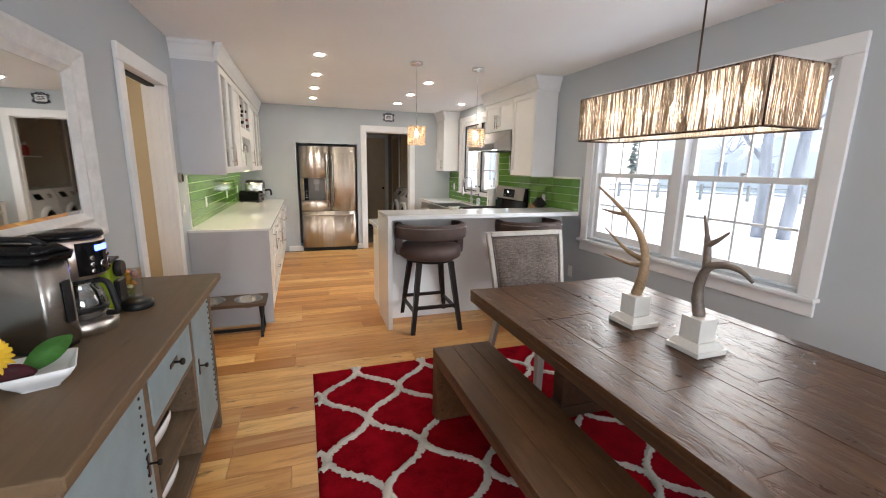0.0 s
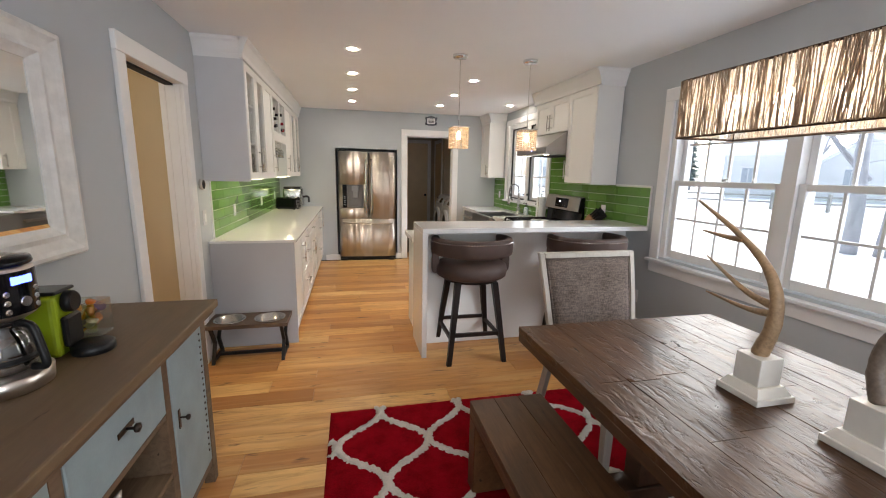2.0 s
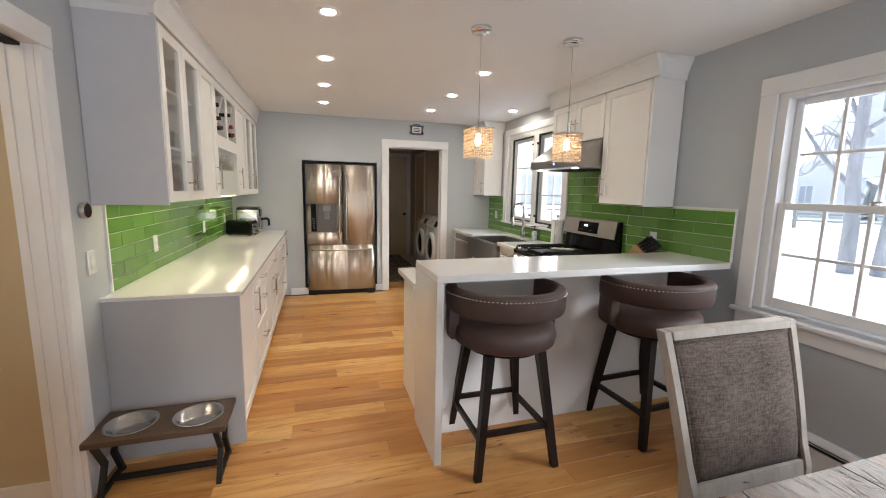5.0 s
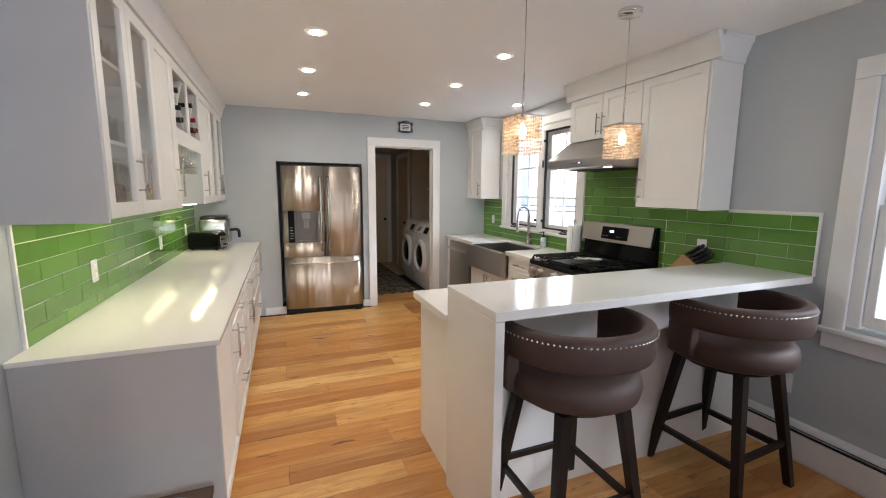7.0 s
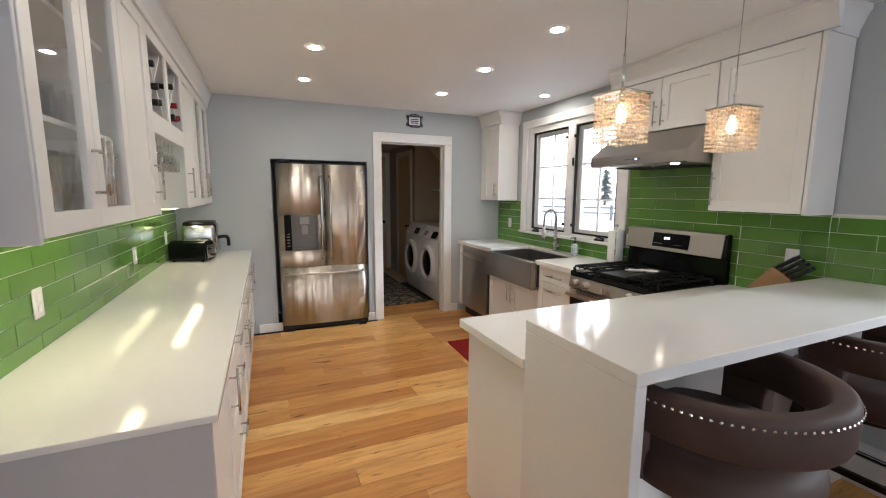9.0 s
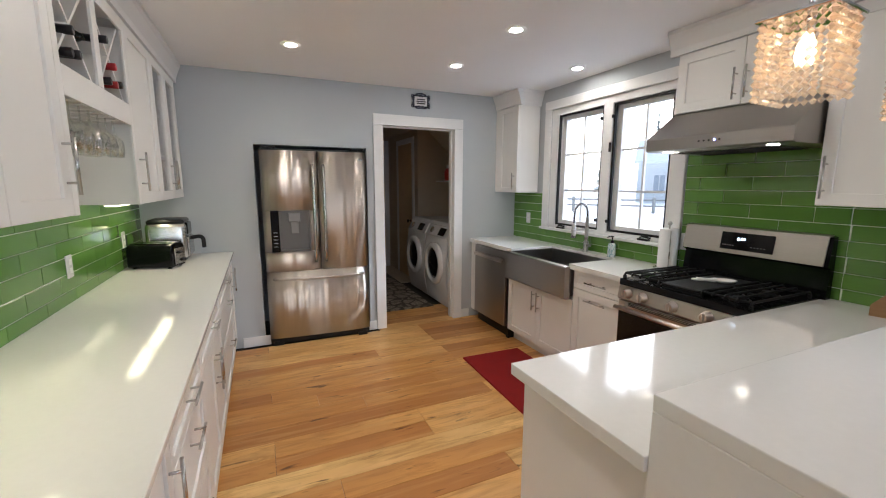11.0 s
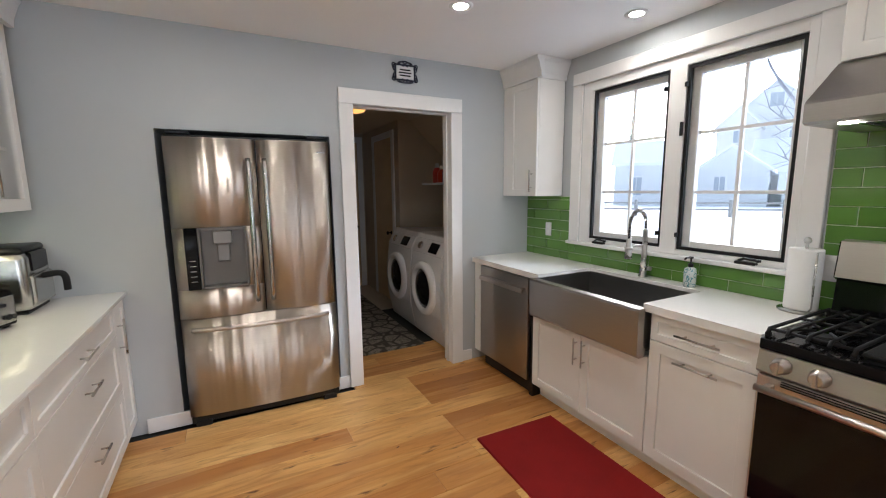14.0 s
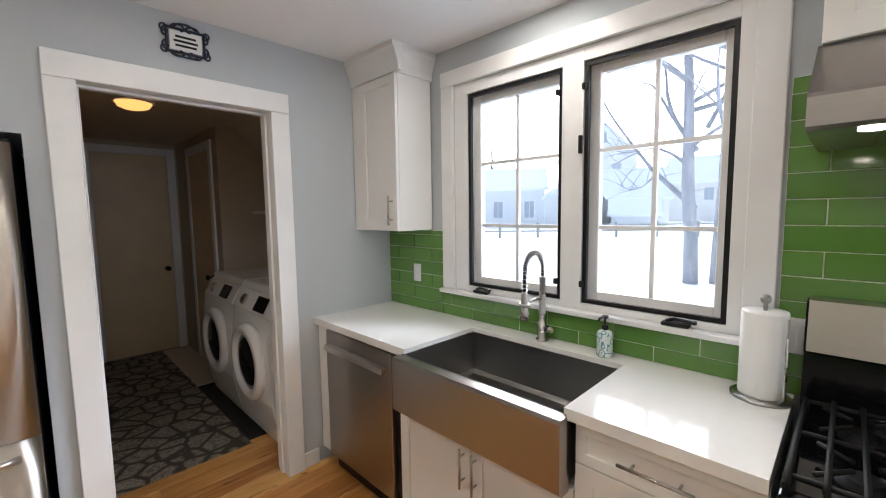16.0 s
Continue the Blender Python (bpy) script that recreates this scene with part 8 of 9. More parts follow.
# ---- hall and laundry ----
# dome lamp out of view, added to brighten the hallway wall
hl = thing("hall_ceiling_light", (-1.95, 2.7, C), "lit dome light out of view, added on the hallway ceiling", "ceiling light")
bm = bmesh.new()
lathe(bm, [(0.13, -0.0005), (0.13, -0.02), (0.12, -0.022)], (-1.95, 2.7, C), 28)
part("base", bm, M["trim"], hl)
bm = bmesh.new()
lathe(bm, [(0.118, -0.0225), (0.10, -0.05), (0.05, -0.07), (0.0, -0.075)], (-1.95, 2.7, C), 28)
part("dome", bm, glow("hall_fill_glow", (1.0, 0.82, 0.58), 48 * LAMP), hl, "glowing dome of the added light")
ll = thing("laundry_ceiling_light", (1.52, 8.75, 2.33), "lit warm flush dome light on the laundry ceiling", "ceiling light")
bm = bmesh.new()
lathe(bm, [(0.12, -0.0005), (0.12, -0.015), (0.11, -0.017)], (1.52, 8.78, 2.33), 28)
part("base", bm, M["trim"], ll)
bm = bmesh.new()
lathe(bm, [(0.108, -0.0175), (0.09, -0.045), (0.05, -0.06), (0.0, -0.065)], (1.52, 8.78, 2.33), 28)
part("dome", bm, glow("laundry_dome_glow", (1.0, 0.47, 0.12), 0.9 * LAMP), ll, "glowing amber dome")


def panel_door(name, axis, face, out, u0, u1, top, label, knob_u):
    t = thing(name, (0, 0, 0), label, "door")
    def put(bm, a, b, d0, d1, z0, z1, bev=0.003):
        w0, w1 = sorted((face + out * d0, face + out * d1))
        if axis == "x":
            box(bm, a, b, w0, w1, z0, z1, bev)
        else:
            box(bm, w0, w1, a, b, z0, z1, bev)
    bm = bmesh.new()
    for a, b, z0, z1 in ((u0 - 0.08, u0 - 0.001, 0, top + 0.08), (u1 + 0.001, u1 + 0.08, 0, top + 0.08), (u0, u1, top + 0.001, top + 0.08)):
        put(bm, a, b, 0.001, 0.02, z0, z1)
    part("frame", bm, M["trim"], t)
    bm = bmesh.new()
    put(bm, u0 + 0.003, u1 - 0.003, 0.001, 0.012, 0.008, top - 0.003)
    d = part("leaf", bm, M["cream_door"], t)
    bm = bmesh.new()
    p = (knob_u, face + out * 0.012, 0.94) if axis == "x" else (face + out * 0.012, knob_u, 0.94)
    lathe(bm, [(0.026, 0.0005), (0.024, 0.006), (0.009, 0.01), (0.009, 0.035), (0.025, 0.045), (0.026, 0.06), (0.01, 0.068)], (0, 0, 0), 18)
    rot = Matrix.Rotation(radians(90), 4, "X") if axis == "x" else Matrix.Rotation(radians(-90), 4, "Y")
    bm.transform(Matrix.Translation(p) @ rot)
    part("knob", bm, M["black"], d, "dark round knob")
    return t


# cream pushed lighter and warmer to carry the amber dome's light
M["cream_door"] = pbr("warmed_cream_door_paint", (0.66, 0.52, 0.34), 0.5, var=0.05, scale=5, bump=0.05)
panel_door("laundry_door", "x", 10.75, -1, 1.42, 2.08, 2.2, "closed cream flush door at the end of the laundry", 2.02)
panel_door("laundry_closet_door", "y", 2.18, -1, 9.52, 10.2, 2.15, "closed cream closet door with black hinges", 9.58)
# patterned laundry rug
M["stone_rug"] = None
def stone_rug():
    m, nt, b = nodes_of("grey_floral_mat")
    v = nt.nodes.new("ShaderNodeTexVoronoi")
    v.feature = "DISTANCE_TO_EDGE"
    v.inputs["Scale"].default_value = 6.5
    nt.links.new(coords(nt), v.inputs["Vector"])
    swirl = noise_of(nt, coords(nt), 30.0, 4.0, 0.6, 2.0)
    col = ramp_of(nt, swirl, [(0.35, (0.10, 0.09, 0.075)), (0.6, (0.33, 0.29, 0.24))])
    nt.links.new(mix_of(nt, ramp_of(nt, v.outputs["Distance"], [(0.05, (1, 1, 1)), (0.10, (0, 0, 0))]), col, (0.06, 0.054, 0.045)), b.inputs["Base Color"])
    b.inputs["Roughness"].default_value = 0.9
    bump_of(nt, swirl, b, 0.4, 0.003)
    return m
lr = thing("laundry_mat", (1.5, 9.3, 0), "grey stone-flower patterned floor mat in the laundry", "mat")
boxpart("mat", stone_rug(), lr, 1.065, 1.90, 8.02, 10.70, 0.0005, 0.012, 0.003)
boxpart("mat_edge", M["stone_rug"] or M["laundry"], lr, 1.901, 2.17, 9.32, 10.70, 0.0005, 0.010, 0.003)


def washer(y0, label):
    w = thing("washing_machine", (2.3, y0 + 0.34, 0), label, "washing machine", "laundry machines")
    bm = bmesh.new()
    prism(bm, [(2.02, 0.01), (2.74, 0.01), (2.74, 1.0), (2.06, 1.0), (1.985, 0.86), (1.955, 0.60), (1.96, 0.30), (2.0, 0.08)], "y", y0, y0 + 0.685)
    part("body", bm, M["enamel"], w)
    bm = bmesh.new()
    prism(bm, [(2.058, 1.0005), (2.075, 1.04), (2.095, 1.045), (2.74, 1.02), (2.74, 1.0005)], "y", y0, y0 + 0.685)
    part("top", bm, M["enamel"], w)
    bm = bmesh.new()
    prism(bm, [(1.9845, 0.865), (1.978, 0.872), (2.046, 0.998), (2.058, 0.9995)], "y", y0 + 0.01, y0 + 0.675)
    pn = part("control_panel", bm, M["enamel"], w)
    n = Vector((-0.868, 0, 0.496))
    c0 = Vector((2.008, y0 + 0.34, 0.934))
    bm = bmesh.new()
    lathe(bm, [(0.04, 0.002), (0.038, 0.02), (0.03, 0.026)], (0, 0, 0), 22)
    rot = n.to_track_quat("Z", "Y").to_matrix().to_4x4()
    bm.transform(Matrix.Translation(c0 + Vector((0, 0.16, 0))) @ rot)
    part("dial", bm, M["chrome"], pn)
    bm = bmesh.new()
    box(bm, -0.052, 0.052, -0.09, 0.09, 0.002, 0.008, 0.003)
    bm.transform(Matrix.Translation(c0 + Vector((0, -0.13, 0))) @ n.to_track_quat("Z", "Y").to_matrix().to_4x4() @ Matrix.Rotation(radians(0 if abs((n.to_track_quat("Z", "Y").to_matrix() @ Vector((0, 1, 0))).y) > 0.7 else 90), 4, "Z"))
    part("display", bm, M["gloss_black"], pn, "dark display")
    yc, zc = y0 + 0.342, 0.53
    bm = bmesh.new()
    lathe(bm, [(0.265, 0.0), (0.268, -0.03), (0.25, -0.055), (0.205, -0.06), (0.195, -0.03), (0.19, 0.0)], (1.972, yc, zc), 40, "x")
    d = part("door_ring", bm, M["enamel"], w, "white porthole ring")
    bm = bmesh.new()
    lathe(bm, [(0.1945, -0.028), (0.15, -0.045), (0.08, -0.055), (0.0, -0.057)], (1.972, yc, zc), 32, "x")
    part("door_glass", bm, M["gloss_black"], d, "dark domed porthole glass")
    return w


M["enamel"] = pbr("white_enamel", (0.78, 0.78, 0.79), 0.22, var=0.02, bump=0.0)
washer(7.79, "white front-loading washing machine with a dark porthole")
washer(8.50, "white front-loading dryer with a dark porthole")
# shelf with detergent bottles
sh_ = thing("laundry_shelf", (2.6, 8.5, 1.56), "small white laundry shelf on the wall", "shelf")
boxpart("board", M["trim"], sh_, 2.35, 2.779, 8.2, 9.0, 1.545, 1.565, 0.002)
for y, c, h in ((8.78, (0.45, 0.03, 0.02), 0.2), (8.66, (0.55, 0.05, 0.02), 0.17), (8.54, (0.08, 0.09, 0.2), 0.19)):
    db = thing("detergent_bottle", (2.45, y, 1.565), "red plastic detergent bottle on the shelf" if c[0] > 0.2 else "dark blue plastic detergent bottle on the shelf", "bottle", "detergent bottles")
    bm = bmesh.new()
    lathe(bm, [(0.04, 0.0005), (0.05, 0.006), (0.05, h * 0.6), (0.03, h * 0.85), (0.02, h * 0.86)], (2.44, y, 1.565), 18)
    part("bottle", bm, pbr("detergent_plastic", c, 0.35, var=0.05, bump=0.0), db)
    bm = bmesh.new()
    lathe(bm, [(0.024, h * 0.8605), (0.022, h * 1.1), (0.0, h * 1.11)], (2.44, y, 1.565), 14)
    part("cap", bm, M["rug_white"] if c[0] > 0.5 else M["china"], db)

# ---- outdoors ----
M["snow"] = pbr("snow", (0.88, 0.90, 0.93), 0.8, var=0.03, scale=0.4, bump=0.3, bscale=3)
bm = bmesh.new()
GZ = -0.25
n = 60
def snow_z(x, y):
    d = math.hypot(x - 1, y - 3)
    return GZ + (0.18 * noise.noise(Vector((x * 0.09, y * 0.09, 3))) if 6 < d < 200 else 0) - (0.02 if d <= 6 else 0)
ring_prev = None
radii_ = [0.0, 3, 6, 9, 12, 16, 20, 25, 30, 36, 44, 55, 70, 100, 200, 600, 2500]
rings = []
for r in radii_[1:]:
    rings.append([bm.verts.new((1 + r * math.cos(2 * math.pi * k / n), 3 + r * math.sin(2 * math.pi * k / n), snow_z(1 + r * math.cos(2 * math.pi * k / n), 3 + r * math.sin(2 * math.pi * k / n)))) for k in range(n)])
cen = bm.verts.new((1, 3, GZ))
for k in range(n):
    bm.faces.new([cen, rings[0][k], rings[0][(k + 1) % n]])
for p, q in zip(rings, rings[1:]):
    for k in range(n):
        f = bm.faces.new([p[k], q[k], q[(k + 1) % n], p[(k + 1) % n]])
        f.smooth = True
tagged(part("ground", bm, M["snow"]), "open snow-covered ground outside", "ground", kind="structure")
M["siding"] = pbr("pale_grey_siding", (0.74, 0.75, 0.74), 0.7, var=0.1, scale=1.5, bump=0.2, bscale=30, stretch=(0.2, 0.2, 4))
M["siding_warm"] = pbr("beige_siding", (0.76, 0.75, 0.71), 0.7, var=0.1, scale=1.5, bump=0.2, bscale=30, stretch=(0.2, 0.2, 4))
M["far_glass"] = pbr("far_window_glass", (0.42, 0.46, 0.50), 0.1, var=0.1, bump=0.0)


def house(x, y, rz, w, d, eave, ridge, wins, material, label, gable_front=False):
    h = thing("house", (x, y, GZ - 0.15), label, "house", local=True)
    h.matrix_basis = pose(x, y, GZ - 0.15, 0, 0, rz)
    bm = bmesh.new()
    if gable_front:
        prism(bm, [(-w / 2, 0), (w / 2, 0), (w / 2, eave), (0, ridge), (-w / 2, eave)], "y", 0, d)
    else:
        prism(bm, [(0, 0), (d, 0), (d, eave), (d / 2, ridge), (0, eave)], "x", -w / 2, w / 2)
    part("wall", bm, material, h)
    bm = bmesh.new()
    t = 0.28
    if gable_front:
        for s in (-1, 1):
            prism(bm, [(s * (w / 2 + 0.4), eave - 0.4 * (ridge - eave) / (w / 2)), (0, ridge + 0.02), (0, ridge + t), (s * (w / 2 + 0.4), eave - 0.4 * (ridge - eave) / (w / 2) + t)], "y", -0.3, d + 0.3)
    else:
        sl = (ridge - eave) / (d / 2)
        prism(bm, [(-0.4, eave - 0.4 * sl + 0.02), (d / 2, ridge + 0.02), (d / 2, ridge + t), (-0.4, eave - 0.4 * sl + t)], "x", -w / 2 - 0.35, w / 2 + 0.35)
        prism(bm, [(d / 2, ridge + 0.02), (d + 0.4, eave - 0.4 * sl + 0.02), (d + 0.4, eave - 0.4 * sl + t), (d / 2, ridge + t)], "x", -w / 2 - 0.35, w / 2 + 0.35)
    part("roof", bm, M["snow"], h, "snow-covered roof")
    for u, z, ww, hh in wins:
        bm = bmesh.new()
        box(bm, u - ww / 2 - 0.12, u + ww / 2 + 0.12, -0.06, -0.001, z - 0.12, z + hh + 0.12)
        win = part("window", bm, M["trim"], h)
        for k in (0, 1):
            boxpart("pane", M["far_glass"], win, u - ww / 2 + k * ww / 2 + 0.03, u - ww / 2 + (k + 1) * ww / 2 - 0.03, -0.09, -0.0605, z, z + hh)
    return h


house(37.6, 31.2, -54.7, 7.0, 6.0, 4.3, 6.4, [(-1.45, 1.15, 1.05, 1.75), (1.85, 1.15, 1.05, 1.75)], M["siding"], "grey sided house with two front windows and a snow-covered roof")
house(40.6, 25.7, -69.6, 5.6, 7.0, 3.3, 5.4, [(-0.75, 1.3, 0.9, 1.5)], M["siding"], "grey gabled house wing with a snow-covered roof", True)
house(45.2, 21.8, -67, 7.6, 7.0, 3.2, 6.2, [(2.6, 1.0, 1.0, 1.3)], M["siding_warm"], "low beige house with a snow-covered roof")
house(42.6, 20.2, -69, 4.2, 3.0, 1.5, 2.7, [], M["siding"], "small lean-to shed buried in snow")
house(56.8, 29.9, -60, 9.0, 12.0, 9.6, 13.8, [(0.0, 11.0, 1.3, 1.5), (-2.4, 6.5, 1.2, 1.7), (2.0, 6.5, 1.2, 1.7)], M["siding"], "tall gabled house behind the low roofs", True)
house(53.6, 32.0, -60, 4.2, 4.0, 8.8, 11.0, [(0, 7.0, 1.0, 1.3)], M["siding_warm"], "narrow gabled house wing with a snowy roof", True)
house(64.0, 17.5, -80, 12.0, 9.0, 5.5, 9.0, [(-3.5, 3.0, 1.1, 1.6), (-1, 3.0, 1.1, 1.6), (1.5, 3.0, 1.1, 1.6), (-3.5, 0.8, 1.1, 1.5), (1.5, 0.8, 1.1, 1.5)], M["siding_warm"], "two-storey house with rows of windows in the snow")
house(30.0, 56.0, -40, 9.0, 8.0, 4.5, 8.5, [(-2, 1.5, 1.1, 1.6), (2, 1.5, 1.1, 1.6)], M["siding"], "grey house with a steep snowy roof")

# rail fence
fe = thing("rail_fence", (24, 19, GZ), "low wooden rail fence in the snow", "fence")
M["grey_wood"] = pbr("grey_fence_wood", (0.34, 0.33, 0.31), 0.9, var=0.3, scale=6, bump=0.3)
fa, fb = Vector((15.0, 31.0, GZ)), Vector((33.0, 8.0, GZ))
for k in range(13):
    p = fa.lerp(fb, k / 12)
    boxpart("post", M["grey_wood"], fe, p.x - 0.07, p.x + 0.07, p.y - 0.07, p.y + 0.07, GZ - 0.3, GZ + 1.0)
for z in (0.45, 0.82):
    bm = bmesh.new()
    tube(bm, [fa + Vector((0, 0, z)), fb + Vector((0, 0, z))], 0.05, 6)
    part("rail", bm, M["grey_wood"], fe)

# bark paled well above its own tone to paint in the washed-out haze
M["bark"] = pbr("hazed_winter_bark", (0.36, 0.36, 0.38), 0.95, var=0.35, scale=5, bump=0.8, bscale=40, stretch=(1, 1, 0.25))


def bare_tree(x, y, seed, trunks, height, r0, label):
    t = thing("tree", (x, y, GZ), label, "tree", "bare trees")
    rb = random.Random(seed)
    bm = bmesh.new()
    twigs = bmesh.new()
    def grow(p, d, ln, r, level):
        pts, radii = [p], [r]
        q = p.copy()
        for k in range(4):
            d = (d + Vector((rb.uniform(-0.16, 0.16), rb.uniform(-0.16, 0.16), rb.uniform(-0.05, 0.13)))).normalized()
            q = q + d * ln / 4
            pts.append(q.copy())
            radii.append(max(0.006, r * (1 - 0.17 * (k + 1))))
        tube(bm if level < 2 else twigs, pts, radii, 8 if level < 2 else 4, cap=level < 2)
        if level < 4:
            for j in range((3, 4, 3, 3)[level]):
                u = rb.uniform(0.35, 1.0)
                i = min(3, int(u * 4))
                s = pts[i].lerp(pts[i + 1], u * 4 - i)
                a = rb.uniform(0, 6.28)
                nd = (d * 0.75 + Vector((math.cos(a), math.sin(a), rb.uniform(0.1, 0.6))) * 0.75).normalized()
                grow(s, nd, ln * rb.uniform(0.5, 0.75), radii[i + 1] * rb.uniform(0.45, 0.7), level + 1)
            grow(pts[-1], d, ln * 0.7, radii[-1], level + 1)
    for dx, dy, lean in trunks:
        lo = Vector((x + dx, y + dy, GZ - 0.2))
        hi = lo + Vector((lean[0], lean[1], height))
        pts = [lo.lerp(hi, k / 5) + Vector((rb.uniform(-0.05, 0.05), rb.uniform(-0.05, 0.05), 0)) for k in range(6)]
        tube(bm, pts, [r0 * (1 - 0.10 * k) for k in range(6)], 12)
        for j in range(7):
            u = rb.uniform(0.42, 1.0)
            i = min(4, int(u * 5))
            s = pts[i].lerp(pts[i + 1], u * 5 - i)
            a = rb.uniform(0, 6.28)
            grow(s, Vector((math.cos(a), math.sin(a), rb.uniform(0.25, 0.8))).normalized(), height * rb.uniform(0.28, 0.45), r0 * rb.uniform(0.25, 0.4), 1)
        grow(pts[-1], Vector((0, 0, 1)), height * 0.4, r0 * 0.5, 1)
    part("trunk", bm, M["bark"], t)
    tw_ = part("twig", twigs, M["bark"], t)
    tw_["kind"] = "stuff"
    return t


yard_tree = bare_tree(12.1, 7.75, 21, [(0.0, 0.12, (0.1, 0.35)), (0.25, -0.38, (0.2, -0.1))], 6.5, 0.17, "tall bare tree with two trunks standing in the snow")

for limb, r0, r1 in (([(7.86, 1.52), (8.8, 2.39), (9.37, 3.02), (10.39, 4.43), (10.9, 5.6)], 0.075, 0.02), ([(7.9, 2.9), (8.45, 3.73), (8.73, 4.46), (8.88, 5.17), (9.3, 6.4)], 0.07, 0.02),
                     ([(8.8, 2.39), (9.2, 2.12), (9.63, 2.08), (10.02, 2.25)], 0.03, 0.01), ([(7.98, 2.46), (8.55, 2.93), (9.23, 3.12), (10.27, 2.77)], 0.05, 0.012),
                     ([(8.45, 3.75), (9.0, 4.66), (9.56, 4.92), (10.1, 5.4)], 0.04, 0.01), ([(9.37, 3.02), (9.8, 3.1), (10.3, 3.5)], 0.025, 0.008),
                     ([(7.7, 3.4), (7.4, 4.3), (7.5, 5.4)], 0.06, 0.02)):
    path = smooth_path([(12.2 + 0.25 * k, y, z) for k, (y, z) in enumerate(limb)])
    bm = bmesh.new()
    tube(bm, path, [r0 + (r1 - r0) * k / (len(path) - 1) for k in range(len(path))], 7)
    part("limb", bm, M["bark"], yard_tree)
    # fine side twigs
    rl = random.Random(round(100 * limb[0][0]))
    bm = bmesh.new()
    for k in range(3, len(path) - 1, 2):
        d = Vector((rl.uniform(-0.3, 0.3), rl.uniform(-0.4, 0.8), rl.uniform(-0.2, 0.9))).normalized() * rl.uniform(0.5, 1.2)
        tube(bm, [path[k], path[k] + d * 0.5 + Vector((0, 0, 0.04)), path[k] + d], [0.014, 0.010, 0.005], 4, cap=False)
    part("twig", bm, M["bark"], yard_tree)["kind"] = "stuff"

M["spruce"] = pbr("snow_dusted_needles", (0.24, 0.30, 0.29), 0.9, var=0.4, scale=8, bump=0.5)
for x, y, hgt in ((48.2, 42.2, 11.0), (47.0, 50.0, 9.5)):
    t = thing("spruce_tree", (x, y, GZ), "dark green spruce dusted with snow far off", "tree", "spruces")
    rs = random.Random(int(x))
    bm = bmesh.new()
    tube(bm, [(x, y, GZ - 0.2), (x, y, GZ + hgt)], [0.22, 0.03], 8)
    part("trunk", bm, M["bark"], t)
    bm = bmesh.new()
    for k in range(420):
        u = rs.random() ** 0.8
        z = GZ + 0.6 + (hgt - 0.6) * u
        rad = (1 - u) * hgt * 0.2 * rs.uniform(0.6, 1.1) + 0.1
        a = rs.uniform(0, 6.28)
        d = Vector((math.cos(a), math.sin(a), -0.25))
        petal(bm, Vector((x, y, z)), Vector((x, y, z)) + d * rad, Vector((0, 0, 1)), 0.16 + 0.1 * (1 - u), 3)
    cr = part("crown", bm, M["spruce"], t)


# ---- planks and tiles ----
def plain_mesh(name, x0, x1, y0, y1, z0, z1, ch, material, up="z"):
    """A low block with a chamfered face: 8 corners below, 4 inset above."""
    if up == "z":
        ring = lambda i, z: [(x0 + i, y0 + i, z), (x1 - i, y0 + i, z), (x1 - i, y1 - i, z), (x0 + i, y1 - i, z)]
        pts = ring(0, z0) + ring(0, z1 - ch) + ring(ch, z1)
    else:
        s = 1 if up == "+x" else -1
        a, b = (x0, x1) if s > 0 else (x1, x0)
        ring = lambda i, x: [(x, y0 + i, z0 + i), (x, y1 - i, z0 + i), (x, y1 - i, z1 - i), (x, y0 + i, z1 - i)]
        pts = ring(0, a) + ring(0, b - s * ch) + ring(ch, b)
    faces = [(0, 3, 2, 1)] + [(k, (k + 1) % 4, 4 + (k + 1) % 4, 4 + k) for k in range(4)] + [(4 + k, 4 + (k + 1) % 4, 8 + (k + 1) % 4, 8 + k) for k in range(4)] + [(8, 9, 10, 11)]
    if up == "-x":
        faces = [tuple(reversed(f)) for f in faces]
    me = bpy.data.meshes.new(name)
    me.from_pydata(pts, [], faces)
    me.materials.append(material)
    return me


floor = thing("floor", (0.9, 2.5, 0), "oak plank floor, honey-coloured with dark knots", "floor", kind="structure", local=True)
floor.matrix_basis = Matrix()
plank_cache = {}


def plank(x0, x1, y, w):
    key = (round(x1 - x0, 3), round(w, 3))
    if key not in plank_cache:
        plank_cache[key] = plain_mesh("plank", 0.0008, key[0] - 0.0008, 0.0007, w - 0.0007, -0.02, 0.0, 0.0014, M["oak"])
    ob = new("plank", plank_cache[key])
    ob.matrix_basis = Matrix.Translation((x0, y, 0))
    ob.parent = floor


rng = random.Random(5)
PW = 0.157
row = 0
y = F
while y < B + 0.55:
    w = PW
    lo, hi = (L, R) if y + w <= B + 0.02 else (1.06, 2.3)
    if 1.6 < y < 3.75:
        lo = -3.08
    x = lo - rng.choice((0.0, 0.3, 0.6, 0.9, 1.2))
    while x < hi:
        n = x + rng.choice((0.9, 1.2, 1.5, 1.8, 2.1))
        if hi - n < 0.25:
            n = hi
        a, b = max(x, lo), min(n, hi)
        if b - a > 0.02:
            plank(a, b, y, w)
        x = n
    y += w
    row += 1

TP, TL = 0.0835, 0.325


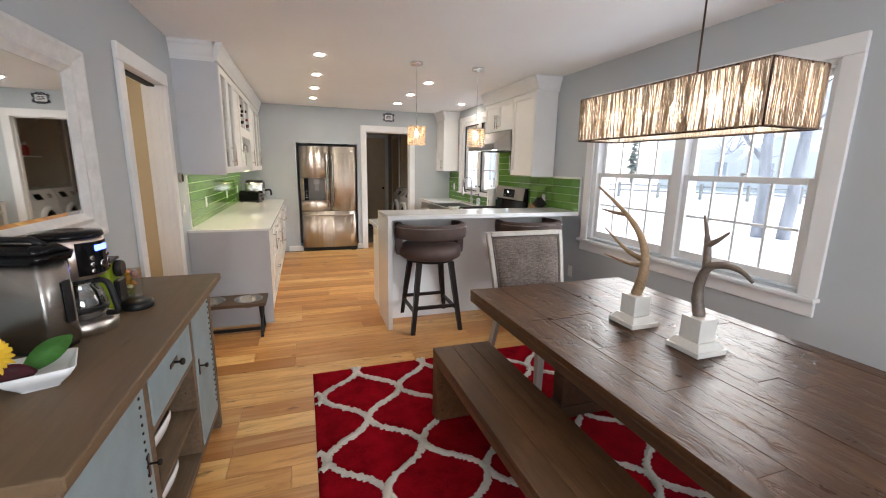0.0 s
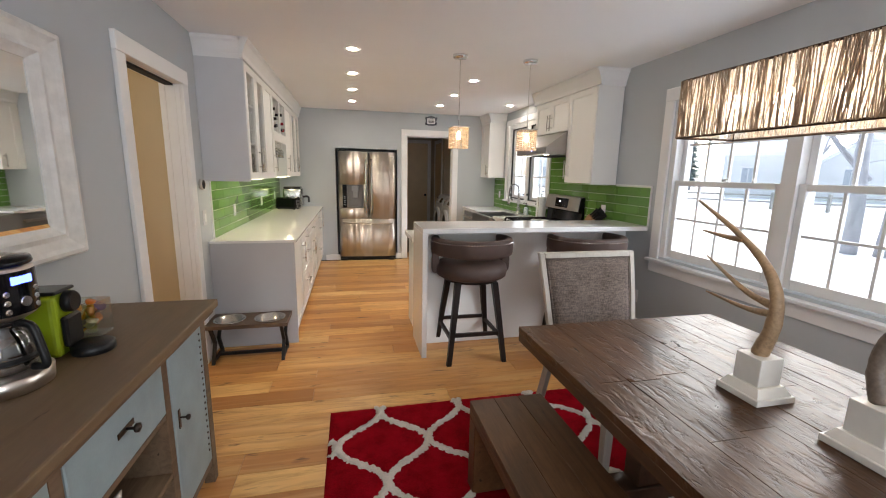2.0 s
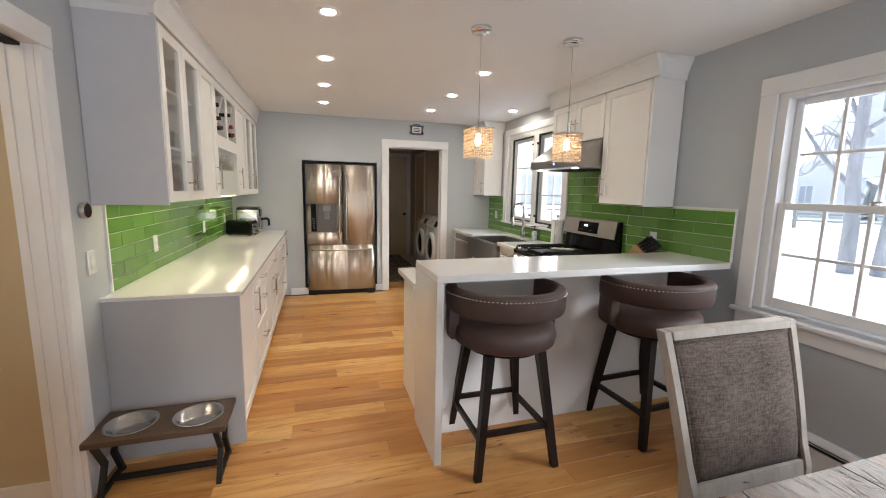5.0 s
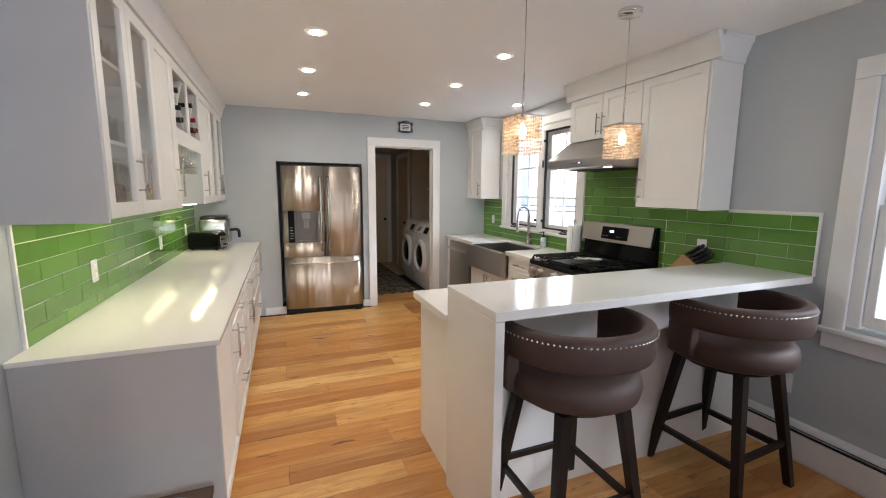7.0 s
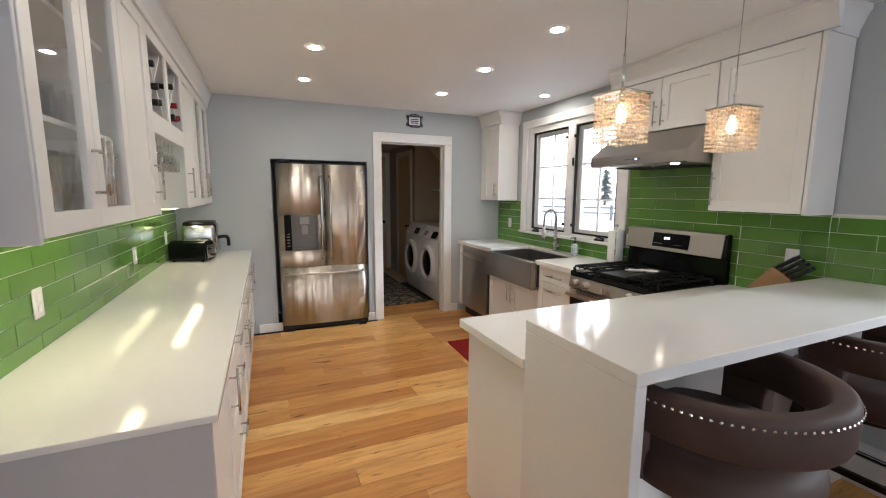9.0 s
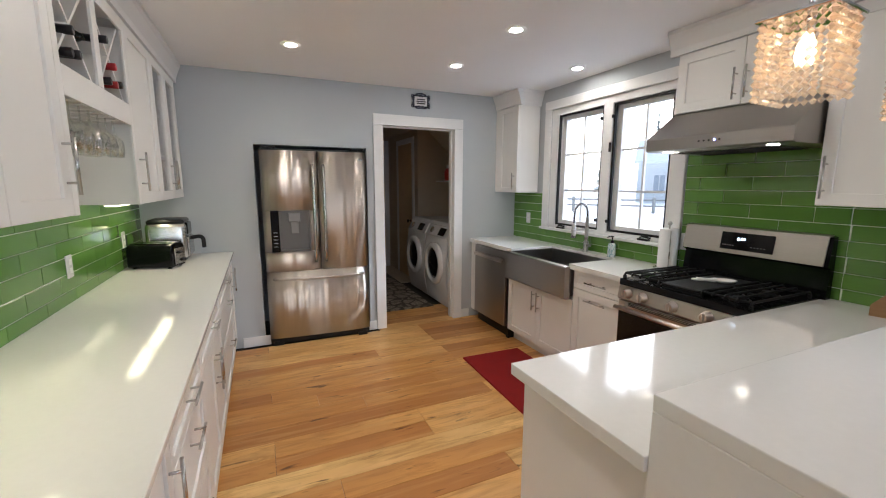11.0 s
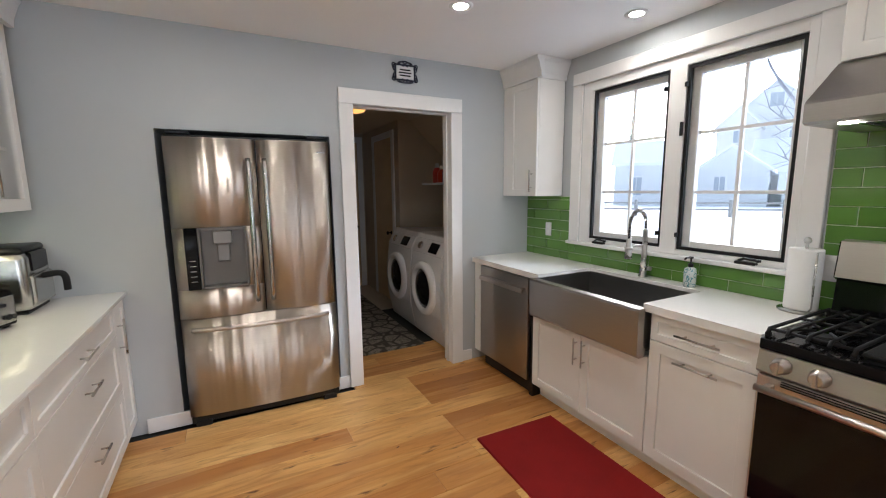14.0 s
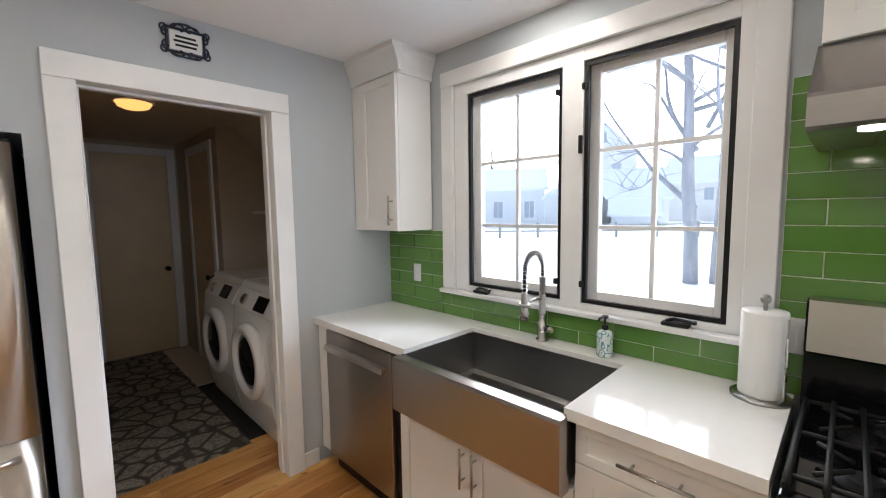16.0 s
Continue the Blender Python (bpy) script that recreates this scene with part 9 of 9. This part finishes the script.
def tile_field(name, wall, up, ranges, z_base, label):
    """Staggered tiles on a wall plane; ranges of y0, y1, z0, z1."""
    back = bmesh.new()
    s = 1 if up == "+x" else -1
    for y0, y1, z0, z1 in ranges:
        a, b = sorted((wall + s * 0.0005, wall + s * 0.006))
        box(back, a, b, y0, y1, z0, z1)
    root = tagged(part(name, back, M["grout"]), label, "backsplash", kind="structure")
    cache = {}
    for y0, y1, z0, z1 in ranges:
        k = math.floor((z0 - z_base) / TP + 1e-6)
        while z_base + k * TP < z1 - 0.004:
            za, zb = max(z0, z_base + k * TP), min(z1, z_base + (k + 1) * TP)
            j = math.floor((y0 - 3.51) / TL) - 1
            while True:
                ya = 3.51 + j * TL + (TL / 2 if k % 2 else 0)
                if ya > y1 - 0.01:
                    break
                u, v = max(ya, y0), min(ya + TL, y1)
                if v - u > 0.012 and zb - za > 0.012:
                    key = (round(v - u, 3), round(zb - za, 3))
                    if key not in cache:
                        x0, x1 = sorted((0.0, s * 0.006))
                        cache[key] = plain_mesh("tile", x0, x1, 0.0019, key[0] - 0.0019, 0.0019, key[1] - 0.0019, 0.0012, M["tile"], up)
                    ob = new("tile", cache[key])
                    ob.matrix_basis = Matrix.Translation((wall + s * 0.004, u, za))
                    ob.parent = root
                j += 1
            k += 1


tile_field("backsplash_west", L, "+x", [(4.17, B - 0.001, 0.9155, 1.403)], 0.9155 - 0.02, "glossy green glass tile backsplash with pale joints")
tile_field("backsplash_east", R, "-x", [
    (3.54, 4.03, 1.0655, 1.405), (4.03, 4.49, 0.9155, 1.414), (4.49, 5.40, 0.9155, 1.95), (5.40, 6.99, 0.9155, 1.05), (6.99, B - 0.001, 0.9155, 1.425)], 0.9155 - 0.02,
    "glossy green glass tile backsplash with pale joints")
bm = bmesh.new()
box(bm, R - 0.012, R - 0.0005, 3.527, 3.5395, 1.0655, 1.416)
box(bm, R - 0.012, R - 0.0005, 3.54, 4.02, 1.4055, 1.416)
box(bm, L + 0.0005, L + 0.012, 4.157, 4.1695, 0.9155, 1.403)
tagged(part("trim_tile_edge", bm, M["trim"]), "white edge strip of the tiled backsplash", "trim", kind="structure")
